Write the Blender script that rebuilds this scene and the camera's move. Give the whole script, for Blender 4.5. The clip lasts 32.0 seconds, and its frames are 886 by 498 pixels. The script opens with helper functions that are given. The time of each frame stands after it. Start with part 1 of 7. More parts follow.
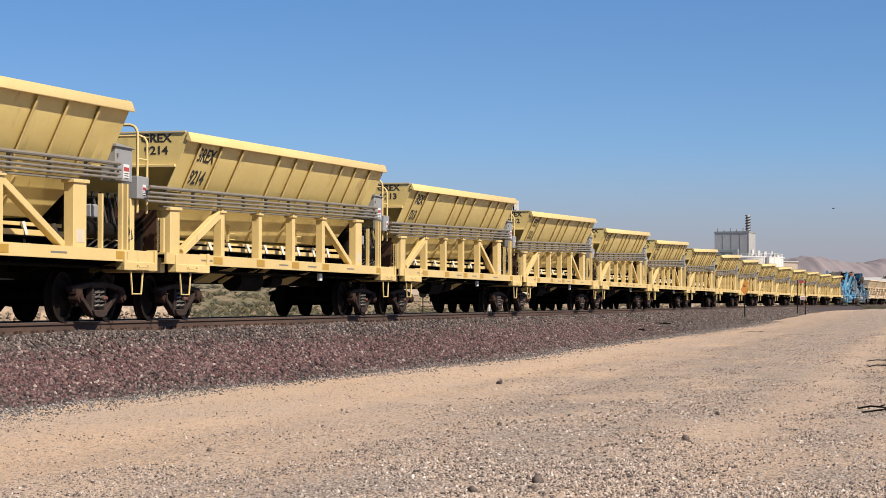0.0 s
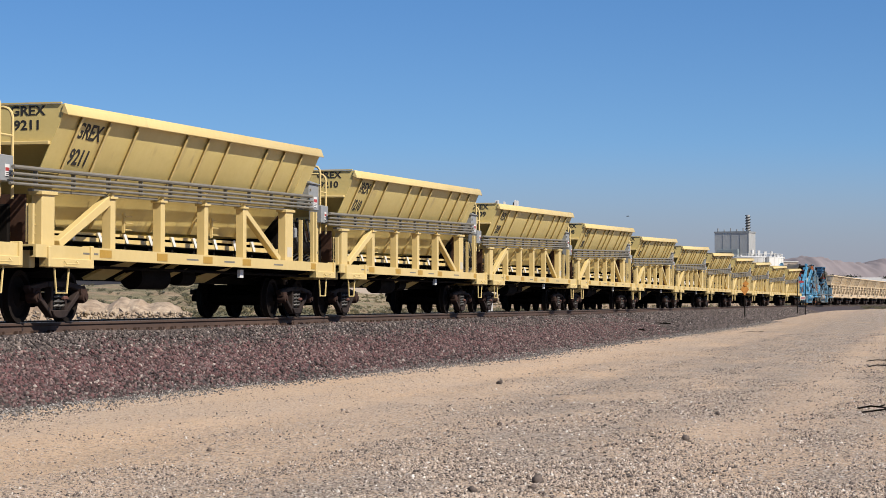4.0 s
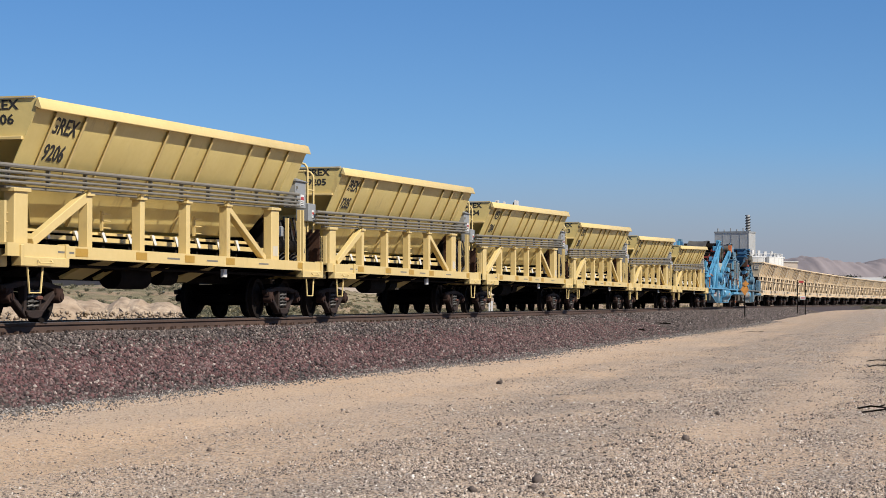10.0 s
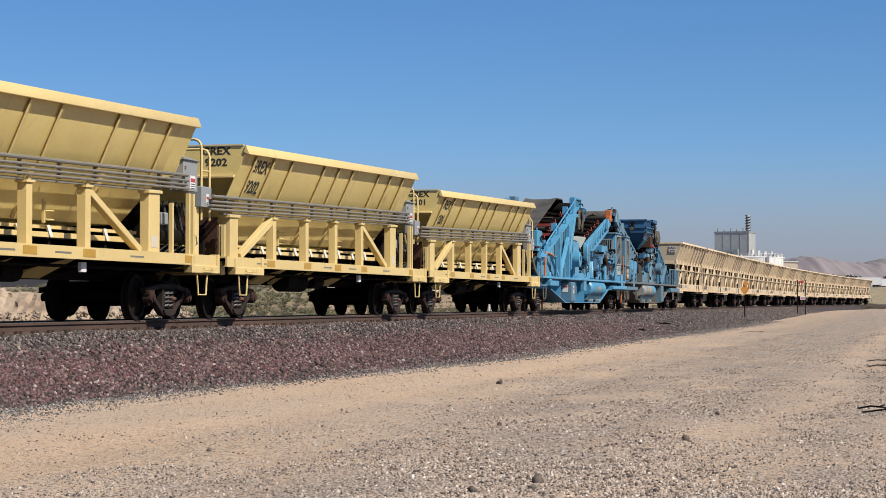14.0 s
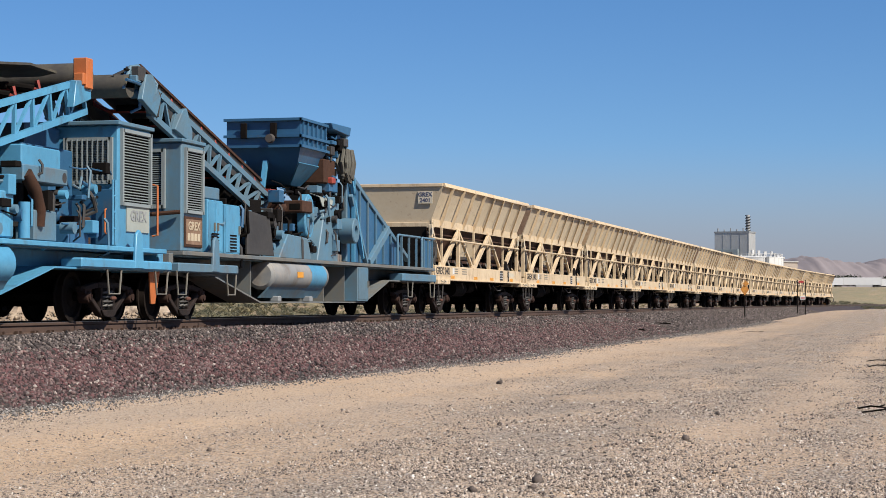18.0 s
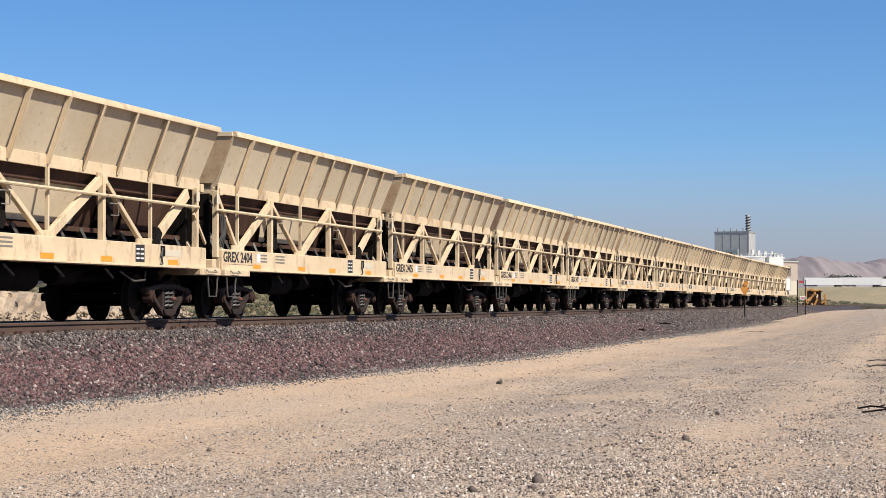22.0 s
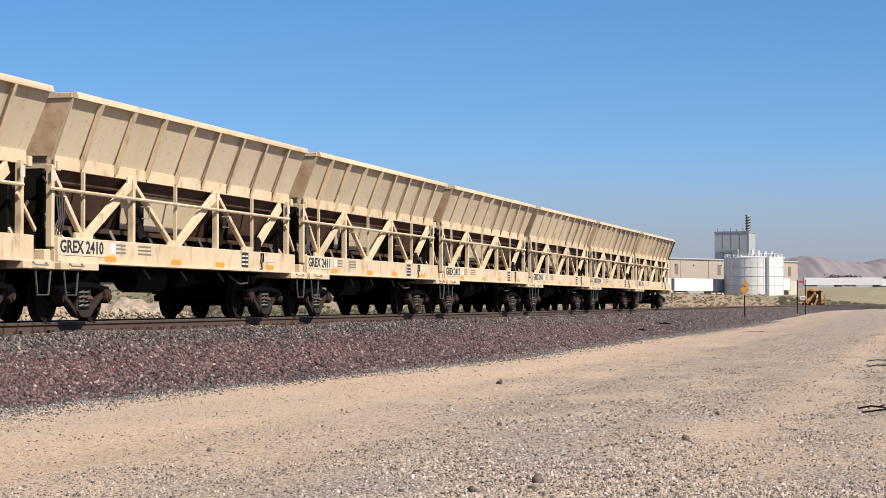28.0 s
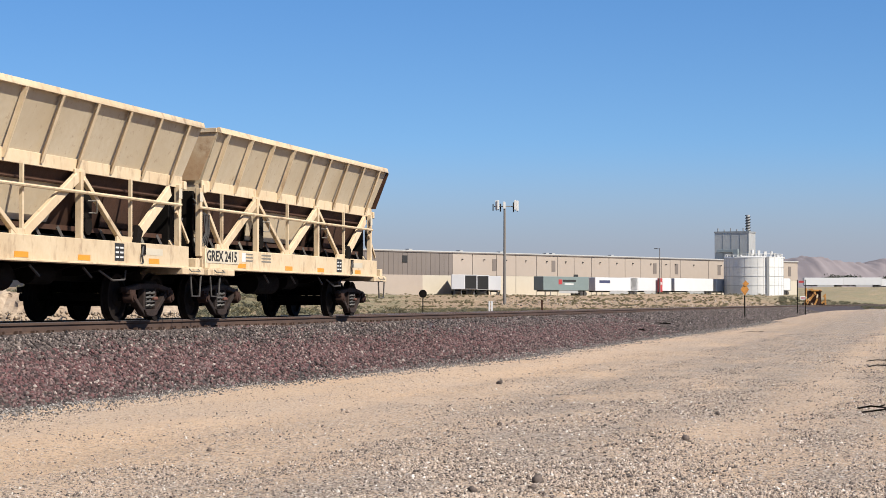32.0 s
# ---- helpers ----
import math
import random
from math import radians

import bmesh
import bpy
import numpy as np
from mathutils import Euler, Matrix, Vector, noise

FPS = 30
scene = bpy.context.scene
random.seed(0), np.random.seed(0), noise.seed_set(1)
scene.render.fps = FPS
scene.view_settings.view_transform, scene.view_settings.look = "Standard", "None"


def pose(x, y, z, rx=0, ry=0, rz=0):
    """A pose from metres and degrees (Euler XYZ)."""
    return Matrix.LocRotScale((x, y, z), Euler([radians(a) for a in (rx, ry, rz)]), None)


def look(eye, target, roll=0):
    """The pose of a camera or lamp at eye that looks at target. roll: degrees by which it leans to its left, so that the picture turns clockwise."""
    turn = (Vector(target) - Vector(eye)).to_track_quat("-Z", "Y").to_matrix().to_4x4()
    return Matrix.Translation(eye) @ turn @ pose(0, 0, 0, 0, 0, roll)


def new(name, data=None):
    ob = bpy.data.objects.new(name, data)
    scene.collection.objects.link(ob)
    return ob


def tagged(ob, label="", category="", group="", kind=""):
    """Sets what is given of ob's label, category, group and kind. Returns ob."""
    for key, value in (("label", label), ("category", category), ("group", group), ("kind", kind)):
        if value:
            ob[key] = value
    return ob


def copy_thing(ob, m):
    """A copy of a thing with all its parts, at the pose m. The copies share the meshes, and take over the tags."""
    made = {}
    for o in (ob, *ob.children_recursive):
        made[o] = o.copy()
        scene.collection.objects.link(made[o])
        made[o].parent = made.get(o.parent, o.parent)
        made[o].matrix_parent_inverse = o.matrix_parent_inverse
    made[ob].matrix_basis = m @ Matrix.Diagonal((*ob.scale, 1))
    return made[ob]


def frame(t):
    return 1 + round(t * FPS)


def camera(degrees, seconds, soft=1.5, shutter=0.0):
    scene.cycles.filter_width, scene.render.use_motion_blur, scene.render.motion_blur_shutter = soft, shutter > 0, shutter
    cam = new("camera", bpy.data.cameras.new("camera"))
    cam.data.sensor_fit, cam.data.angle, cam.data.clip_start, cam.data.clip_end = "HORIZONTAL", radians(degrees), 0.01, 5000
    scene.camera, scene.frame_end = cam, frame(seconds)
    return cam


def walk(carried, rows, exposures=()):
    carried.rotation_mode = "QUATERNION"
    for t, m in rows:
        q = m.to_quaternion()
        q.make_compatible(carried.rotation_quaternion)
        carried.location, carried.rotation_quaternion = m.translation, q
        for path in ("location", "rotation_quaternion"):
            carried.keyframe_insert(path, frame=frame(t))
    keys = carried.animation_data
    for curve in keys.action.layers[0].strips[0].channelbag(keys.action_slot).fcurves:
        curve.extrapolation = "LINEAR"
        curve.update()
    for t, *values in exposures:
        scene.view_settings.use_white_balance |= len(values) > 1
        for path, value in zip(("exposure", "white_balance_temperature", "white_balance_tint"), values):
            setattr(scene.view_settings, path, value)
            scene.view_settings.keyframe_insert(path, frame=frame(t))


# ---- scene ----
cam = camera(25.251, 32.0, soft=0.65)
HEADING = 13.732                      # degrees from the track's line to the view
EYE = Vector((0.0, 0.0, 1.30))
AHEAD = Vector((math.cos(radians(HEADING)), math.sin(radians(HEADING)), 0))
RIGHT = Vector((math.sin(radians(HEADING)), -math.cos(radians(HEADING)), 0))
VIEW = look(EYE, EYE + AHEAD + Vector((0, 0, 0.0270)))
walk(cam, [(0.0, VIEW), (32.0, VIEW)], exposures=[(0.0, 0.69, 6950, 14), (1.0, 0.66, 6800, 13), (2.0, 0.58, 6650, 11.5), (3.0, 0.58, 6550, 11), (6.0, 0.57, 6500, 10), (14.0, 0.56, 6500, 10), (17.5, 0.56, 6500, 10), (19.0, 0.76, 6500, 10), (32.0, 0.78, 6500, 10)])

# ---- world and sun ----
TO_SUN = Vector((-0.29, -0.65, 0.70)).normalized()
world = bpy.data.worlds.new("sky")
scene.world = world
world.use_nodes = True
wn = world.node_tree.nodes
sky = wn.new("ShaderNodeTexSky")
sky.sky_type = "NISHITA"
sky.sun_disc = False
sky.sun_elevation = math.asin(TO_SUN.z)
sky.sun_rotation = math.atan2(TO_SUN.x, TO_SUN.y)
sky.altitude = 900
sky.air_density = 1.0
sky.dust_density = 1.1
sky.ozone_density = 5.0
haze_lift = wn.new("ShaderNodeVectorMath")
haze_lift.inputs[1].default_value = (0, 0, 0.042)
unit = wn.new("ShaderNodeVectorMath")
unit.operation = "NORMALIZE"
world.node_tree.links.new(wn.new("ShaderNodeTexCoord").outputs["Generated"], haze_lift.inputs[0])
world.node_tree.links.new(haze_lift.outputs[0], unit.inputs[0])
world.node_tree.links.new(unit.outputs[0], sky.inputs["Vector"])
wn["Background"].inputs["Strength"].default_value = 0.077
deep = wn.new("ShaderNodeHueSaturation")
deep.inputs["Saturation"].default_value = 1.22
deep.inputs["Hue"].default_value = 0.505
world.node_tree.links.new(sky.outputs["Color"], deep.inputs["Color"])
# dusty haze that greys the lowest few degrees all round
height = wn.new("ShaderNodeSeparateXYZ")
dust = wn.new("ShaderNodeMapRange")
dust.interpolation_type = "SMOOTHSTEP"
dust.inputs["From Min"].default_value, dust.inputs["From Max"].default_value = 0.010, 0.085
dust.inputs["To Min"].default_value, dust.inputs["To Max"].default_value = 1.0, 0.0
hazed = wn.new("ShaderNodeMix")
hazed.data_type = "RGBA"
hazed.inputs[7].default_value = (2.85, 3.05, 3.60, 1)
world.node_tree.links.new(haze_lift.inputs[0].links[0].from_socket, height.inputs[0])
world.node_tree.links.new(height.outputs["Z"], dust.inputs["Value"])
world.node_tree.links.new(dust.outputs[0], hazed.inputs["Factor"])
world.node_tree.links.new(deep.outputs["Color"], hazed.inputs[6])
world.node_tree.links.new(hazed.outputs[2], wn["Background"].inputs["Color"])
sun = new("sun", bpy.data.lights.new("sun", "SUN"))
sun.data.energy = 5.0
sun.data.angle = radians(0.55)
sun.data.color = (1.0, 0.935, 0.83)
sun.matrix_basis = look(TO_SUN * 50, (0, 0, 0))

# ---- lines of the place ----
TRACK_Y, RAIL_Z, GAUGE = 14.70, 0.974, 1.50
BEND, BEND_S = 2.0882e-4, 144.43


def site(d, r, z=0.0):
    """A place d metres ahead along the view and r to the right of it."""
    p = AHEAD * d + RIGHT * r
    return Vector((p.x, p.y, z))


def track_y(s):
    return TRACK_Y - BEND * max(0.0, s - BEND_S) ** 2


def track_turn(s):
    return -2 * BEND * max(0.0, s - BEND_S)


def run(t):
    """Metres that the train has gone at t seconds."""
    return 13.412009 * t + 0.00961097 * t ** 2 + 0.00101466 * t ** 3 - 5.38052e-05 * t ** 4 + 8.87927e-07 * t ** 5


TRAIN_S = 31.2642


def ease(a, b, x):
    t = min(1.0, max(0.0, (x - a) / (b - a)))
    return t * t * (3 - 2 * t)


# ---- mesh helpers ----
class Geo:
    """Gathers simple solids into one mesh."""

    def __init__(self):
        self.v, self.f, self.smooth = [], [], []

    def add(self, verts, faces, smooth=False):
        n = len(self.v)
        self.v += [tuple(p) for p in verts]
        self.f += [tuple(i + n for i in q) for q in faces]
        self.smooth += [smooth] * len(faces)
        return self

    def box(self, x0, x1, y0, y1, z0, z1):
        return self.add([(x, y, z) for x in (x0, x1) for y in (y0, y1) for z in (z0, z1)],
                        [(0, 1, 3, 2), (4, 6, 7, 5), (0, 4, 5, 1), (2, 3, 7, 6), (0, 2, 6, 4), (1, 5, 7, 3)])

    def beam(self, p, q, w, h, up=(0, 0, 1)):
        """A bar of width w and height h from p to q."""
        p, q = Vector(p), Vector(q)
        d = (q - p).normalized()
        side = d.cross(Vector(up))
        if side.length < 1e-4:
            side = d.cross(Vector((1, 0, 0)))
        side.normalize()
        top = side.cross(d)
        vs = [o + side * a * w / 2 + top * b * h / 2 for o in (p, q) for a, b in ((-1, -1), (1, -1), (1, 1), (-1, 1))]
        return self.add(vs, [(0, 1, 2, 3), (7, 6, 5, 4), (0, 4, 5, 1), (1, 5, 6, 2), (2, 6, 7, 3), (3, 7, 4, 0)])

    def tube(self, pts, r, n=8, caps=True):
        pts = [Vector(p) for p in pts]
        rings = []
        side = None
        for i, p in enumerate(pts):
            d = (pts[min(i + 1, len(pts) - 1)] - pts[max(i - 1, 0)]).normalized()
            if side is None:
                side = d.cross(Vector((0, 0, 1)))
                if side.length < 1e-3:
                    side = d.cross(Vector((0, 1, 0)))
            side = (side - d * side.dot(d)).normalized()
            top = side.cross(d)
            rings.append([p + (side * math.cos(a) + top * math.sin(a)) * r for a in [2 * math.pi * k / n for k in range(n)]])
        vs = [v for ring in rings for v in ring]
        fs = [(i * n + k, i * n + (k + 1) % n, (i + 1) * n + (k + 1) % n, (i + 1) * n + k) for i in range(len(pts) - 1) for k in range(n)]
        self.add(vs, fs, True)
        if caps:
            self.add(rings[0], [tuple(range(n - 1, -1, -1))])
            self.add(rings[-1], [tuple(range(n))])
        return self

    def cyl(self, p, q, r, n=20):
        return self.tube([p, q], r, n)

    def lathe(self, centre, profile, n=24, axis="y"):
        """profile: (radius, along) pairs turned round an axis through centre."""
        cx, cy, cz = centre
        vs = []
        for r, a in profile:
            for k in range(n):
                c, s = r * math.cos(2 * math.pi * k / n), r * math.sin(2 * math.pi * k / n)
                vs.append({"y": (cx + c, cy + a, cz + s), "x": (cx + a, cy + c, cz + s), "z": (cx + c, cy + s, cz + a)}[axis])
        m = len(profile)
        self.add(vs, [(i * n + k, i * n + (k + 1) % n, (i + 1) * n + (k + 1) % n, (i + 1) * n + k) for i in range(m - 1) for k in range(n)], True)
        return self

    def prism(self, outline, a, b, axis="y"):
        """An outline of (u, w) pairs pushed along an axis from a to b. y: u is x, w is z; x: u is y, w is z; z: u is x, w is y."""
        def put(u, w, t):
            return {"y": (u, t, w), "x": (t, u, w), "z": (u, w, t)}[axis]
        n = len(outline)
        vs = [put(u, w, a) for u, w in outline] + [put(u, w, b) for u, w in outline]
        return self.add(vs, [tuple(range(n)), tuple(range(2 * n - 1, n - 1, -1))] + [(k, (k + 1) % n, n + (k + 1) % n, n + k) for k in range(n)])

    def plate(self, quad, thick):
        """A flat plate from four corners, thickened along its normal."""
        q = [Vector(p) for p in quad]
        nrm = (q[1] - q[0]).cross(q[-1] - q[0]).normalized() * thick
        k = len(q)
        vs = q + [p + nrm for p in q]
        return self.add(vs, [tuple(range(k - 1, -1, -1)), tuple(range(k, 2 * k))] + [(i, (i + 1) % k, k + (i + 1) % k, k + i) for i in range(k)])

    def mesh(self, name, material, bevel=0.0):
        me = bpy.data.meshes.new(name)
        me.from_pydata(self.v, [], self.f)
        me.polygons.foreach_set("use_smooth", self.smooth)
        bm = bmesh.new()
        bm.from_mesh(me)
        bmesh.ops.recalc_face_normals(bm, faces=bm.faces)
        if bevel:
            edges = [e for e in bm.edges if len(e.link_faces) == 2 and e.calc_face_angle(0) > 0.5]
            bmesh.ops.bevel(bm, geom=edges, offset=bevel, segments=1, affect="EDGES", clamp_overlap=True)
        bm.to_mesh(me)
        bm.free()
        me.set_sharp_from_angle(angle=radians(35))
        if material:
            me.materials.append(material)
        return me


def part(name, geo, material, parent, label="", bevel=0.0):
    """Links a solid as one mesh under a thing or a part."""
    ob = new(name, geo.mesh(name, material, bevel) if isinstance(geo, Geo) else geo)
    ob.parent = parent
    return tagged(ob, label) if label else ob


def thing(name, label, category, group="", at=None):
    ob = new(name)
    ob.empty_display_size = 0.3
    if at is not None:
        ob.matrix_basis = at
    return tagged(ob, label, category, group)


def letters(text, size, depth=0.004, spacing=1.0):
    cu = bpy.data.curves.new("letters", "FONT")
    cu.body, cu.size, cu.extrude, cu.resolution_u, cu.space_character = text, size, depth, 2, spacing
    cu.offset = size * 0.022
    cu.align_x, cu.align_y = "CENTER", "CENTER"
    ob = bpy.data.objects.new("letters", cu)
    scene.collection.objects.link(ob)
    me = bpy.data.meshes.new_from_object(ob.evaluated_get(bpy.context.evaluated_depsgraph_get()))
    bpy.data.objects.remove(ob)
    bpy.data.curves.remove(cu)
    return me


# all lettering is made once, while the scene is still small
TEXT = {}
for word in ["GREX"] + [str(9215 - i) for i in range(15)]:
    for size in (0.38, 0.21):
        TEXT[word, size] = letters(word, size, 0.003)
for i in range(15):
    TEXT["GREX " + str(2401 + i), 0.28] = letters("GREX " + str(2401 + i), 0.28, 0.003)
for word, size in (("GREX", 0.16), ("2401", 0.16), ("GREX", 0.26), ("GREX", 0.22)):
    TEXT[word, size] = letters(word, size, 0.003)


# ---- materials ----
def material(name, colour, rough=0.6, metal=0.0, second=None, fine=9.0, coarse=0.7, amount=0.35, dirt=None, dirt_amount=0.3, dirt_scale=2.2, bump=0.15, bump_scale=60.0, coat=0.0, streak=0.0, each=0.0, world_space=False, shine=0.5):
    """Paint, metal or stone: a base colour with grain, broad stains and fine relief."""
    m = bpy.data.materials.new(name)
    m.use_nodes = True
    nt = m.node_tree
    b = nt.nodes["Principled BSDF"]
    b.inputs["Roughness"].default_value = rough
    b.inputs["Metallic"].default_value = metal
    b.inputs["Specular IOR Level"].default_value = shine
    b.inputs["Coat Weight"].default_value = coat
    link = nt.links.new

    def node(kind, **settings):
        n = nt.nodes.new(kind)
        for key, value in settings.items():
            n.inputs[key].default_value = value
        return n
    tc = nt.nodes.new("ShaderNodeTexCoord")
    src = tc.outputs["Object"]
    if world_space:
        src = nt.nodes.new("ShaderNodeNewGeometry").outputs["Position"]
    if each:
        oi = nt.nodes.new("ShaderNodeObjectInfo")
        sc = node("ShaderNodeVectorMath")
        sc.operation = "ADD"
        mul = node("ShaderNodeMath")
        mul.operation = "MULTIPLY"
        mul.inputs[1].default_value = 40.0
        link(oi.outputs["Random"], mul.inputs[0])
        link(src, sc.inputs[0])
        link(mul.outputs[0], sc.inputs[1])
        src = sc.outputs[0]

    def noise_at(scale, detail, stretch=None):
        n = node("ShaderNodeTexNoise", Scale=scale, Detail=detail, Roughness=0.62)
        if stretch:
            mp = node("ShaderNodeMapping", Scale=stretch)
            link(src, mp.inputs["Vector"])
            link(mp.outputs[0], n.inputs["Vector"])
        else:
            link(src, n.inputs["Vector"])
        return n.outputs["Fac"]

    def ramp(fac, lo, hi):
        r = node("ShaderNodeMapRange")
        r.inputs["From Min"].default_value, r.inputs["From Max"].default_value = lo, hi
        link(fac, r.inputs["Value"])
        return r.outputs[0]

    def mix(fac, a, c, kind="MIX"):
        n = nt.nodes.new("ShaderNodeMix")
        n.data_type, n.blend_type = "RGBA", kind
        for sock, val in ((n.inputs["Factor"], fac), (n.inputs[6], a), (n.inputs[7], c)):
            if isinstance(val, (int, float)):
                sock.default_value = val
            elif isinstance(val, tuple):
                sock.default_value = (*val[:3], 1)
            else:
                link(val, sock)
        return n.outputs[2]
    base = tuple(colour)
    alt = tuple(second) if second else tuple(c * 0.72 for c in base)

    def scaled(fac, k):
        n = node("ShaderNodeMath")
        n.operation = "MULTIPLY"
        n.inputs[1].default_value = k
        link(fac, n.inputs[0])
        return n.outputs[0]
    col = mix(scaled(ramp(noise_at(coarse, 5), 0.38, 0.66), min(1.0, amount * 1.6)), base, alt)
    col = mix(scaled(ramp(noise_at(fine, 4), 0.4, 0.7), amount), col, alt)
    if dirt:
        d = ramp(noise_at(dirt_scale, 7, (1, 1, 1 - 0.85 * streak) if streak else None), 0.66 - 0.3 * dirt_amount, 0.78)
        col = mix(scaled(d, 0.85), col, tuple(dirt))
    if each:
        hs = node("ShaderNodeHueSaturation")
        vr = ramp(oi.outputs["Random"], 0, 1)
        mr = node("ShaderNodeMapRange")
        mr.inputs["To Min"].default_value, mr.inputs["To Max"].default_value = 1 - each, 1 + each
        link(vr, mr.inputs["Value"])
        link(mr.outputs[0], hs.inputs["Value"])
        link(col, hs.inputs["Color"])
        col = hs.outputs["Color"]
    link(col, b.inputs["Base Color"])
    rr = node("ShaderNodeMapRange")
    rr.inputs["To Min"].default_value, rr.inputs["To Max"].default_value = max(0.05, rough - 0.12), min(1.0, rough + 0.15)
    link(noise_at(fine * 0.6, 3), rr.inputs["Value"])
    link(rr.outputs[0], b.inputs["Roughness"])
    if bump:
        bp = node("ShaderNodeBump", Strength=bump, Distance=0.02)
        link(noise_at(bump_scale, 5), bp.inputs["Height"])
        link(bp.outputs[0], b.inputs["Normal"])
    return m


def stones(name, colours, rough=0.9, bump=0.4):
    """Loose stones: each one its own shade."""
    m = bpy.data.materials.new(name)
    m.use_nodes = True
    nt = m.node_tree
    b = nt.nodes["Principled BSDF"]
    b.inputs["Roughness"].default_value = rough
    g = nt.nodes.new("ShaderNodeNewGeometry")
    cr = nt.nodes.new("ShaderNodeValToRGB")
    el = cr.color_ramp.elements
    while len(el) < len(colours):
        el.new(0.5)
    for e, (p, c) in zip(el, colours):
        e.position, e.color = p, (*c, 1)
    nt.links.new(g.outputs["Random Per Island"], cr.inputs["Fac"])
    n = nt.nodes.new("ShaderNodeTexNoise")
    n.inputs["Scale"].default_value, n.inputs["Detail"].default_value = 45, 4
    nt.links.new(g.outputs["Position"], n.inputs["Vector"])
    mx = nt.nodes.new("ShaderNodeMix")
    mx.data_type, mx.blend_type = "RGBA", "MULTIPLY"
    mx.inputs["Factor"].default_value = 0.6
    nt.links.new(cr.outputs["Color"], mx.inputs[6])
    lift = nt.nodes.new("ShaderNodeMapRange")
    lift.inputs["From Min"].default_value, lift.inputs["From Max"].default_value = 0.3, 0.65
    lift.inputs["To Min"].default_value, lift.inputs["To Max"].default_value = 0.45, 1.0
    nt.links.new(n.outputs["Fac"], lift.inputs["Value"])
    nt.links.new(lift.outputs[0], mx.inputs[7])
    nt.links.new(mx.outputs[2], b.inputs["Base Color"])
    bp = nt.nodes.new("ShaderNodeBump")
    bp.inputs["Strength"].default_value = bump
    nt.links.new(n.outputs["Fac"], bp.inputs["Height"])
    nt.links.new(bp.outputs[0], b.inputs["Normal"])
    return m


YELLOW = material("cream_yellow_paint", (0.525, 0.399, 0.1715), 0.5, second=(0.434, 0.315, 0.112), amount=0.25, dirt=(0.252, 0.175, 0.084), dirt_amount=0.12, streak=0.8, bump=0.06, each=0.03)
YELLOW_SKIN = material("hopper_yellow_paint", (0.545, 0.43, 0.165), 0.5, second=(0.47, 0.355, 0.125), amount=0.35, dirt=(0.27, 0.18, 0.085), dirt_amount=0.2, streak=0.85, bump=0.08, each=0.03)
BEIGE = material("faded_cream_paint", (0.52, 0.415, 0.275), 0.6, second=(0.40, 0.285, 0.165), amount=0.35, dirt=(0.15, 0.08, 0.04), dirt_amount=0.42, dirt_scale=4.0, streak=0.6, bump=0.1, each=0.06)
BEIGE_SKIN = material("worn_hopper_paint", (0.415, 0.345, 0.245), 0.65, second=(0.36, 0.285, 0.185), amount=0.5, dirt=(0.15, 0.085, 0.045), dirt_amount=0.22, dirt_scale=8.0, bump=0.12, each=0.07)
BEIGE_RUST = material("rust_stained_cream_paint", (0.40, 0.305, 0.19), 0.75, second=(0.30, 0.185, 0.095), amount=0.6, coarse=1.3, dirt=(0.16, 0.075, 0.03), dirt_amount=0.5, dirt_scale=4.0, bump=0.15, each=0.15)
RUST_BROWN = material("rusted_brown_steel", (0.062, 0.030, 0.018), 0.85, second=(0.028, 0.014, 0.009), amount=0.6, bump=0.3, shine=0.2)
BLUE = material("bright_blue_paint", (0.0714, 0.252, 0.3948), 0.42, second=(0.0504, 0.1764, 0.2856), amount=0.4, dirt=(0.0588, 0.0756, 0.084), dirt_amount=0.42, dirt_scale=3.5, streak=0.6, bump=0.1, each=0.10)
BLUE_PANEL = material("side_panel_blue_paint", (0.084, 0.2142, 0.3024), 0.5, second=(0.063, 0.1596, 0.2268), amount=0.45, coarse=1.2, dirt=(0.1008, 0.1092, 0.1008), dirt_amount=0.4, streak=0.7, bump=0.08, each=0.05)
BLUE_DULL = material("dulled_blue_paint", (0.063, 0.1596, 0.2394), 0.55, second=(0.084, 0.1302, 0.1554), amount=0.6, dirt=(0.1008, 0.084, 0.0672), dirt_amount=0.4, streak=0.5, bump=0.12, each=0.06)
BLUE_GRIME = material("grimy_blue_grey_paint", (0.095, 0.115, 0.125), 0.75, second=(0.13, 0.115, 0.09), amount=0.6, coarse=1.2, dirt=(0.06, 0.05, 0.04), dirt_amount=0.5, streak=0.6, bump=0.15, each=0.06)
BLUE_DARK = material("deep_blue_paint", (0.02184, 0.0882, 0.1722), 0.45, second=(0.01848, 0.0714, 0.1428), amount=0.4, dirt=(0.084, 0.084, 0.084), dirt_amount=0.25, bump=0.08, each=0.05)
GREY_BOX = material("grey_enamel", (0.21, 0.217, 0.217), 0.5, amount=0.2, dirt=(0.175, 0.154, 0.126), dirt_amount=0.15, bump=0.05)
CONDUIT = material("galvanised_conduit", (0.168, 0.154, 0.126), 0.6, 0.1, amount=0.4, bump=0.05)
# near-black iron that also holds the deep shade beneath and inside the cars
BLACK_IRON = material("shade_black_iron", (0.004, 0.0035, 0.003), 0.85, second=(0.009, 0.007, 0.006), amount=0.6, bump=0.25, shine=0.08)
TRUCK_IRON = material("brown_dusty_cast_iron", (0.010, 0.007, 0.006), 0.8, second=(0.032, 0.020, 0.016), amount=0.6, bump=0.35, each=0.12, shine=0.25)
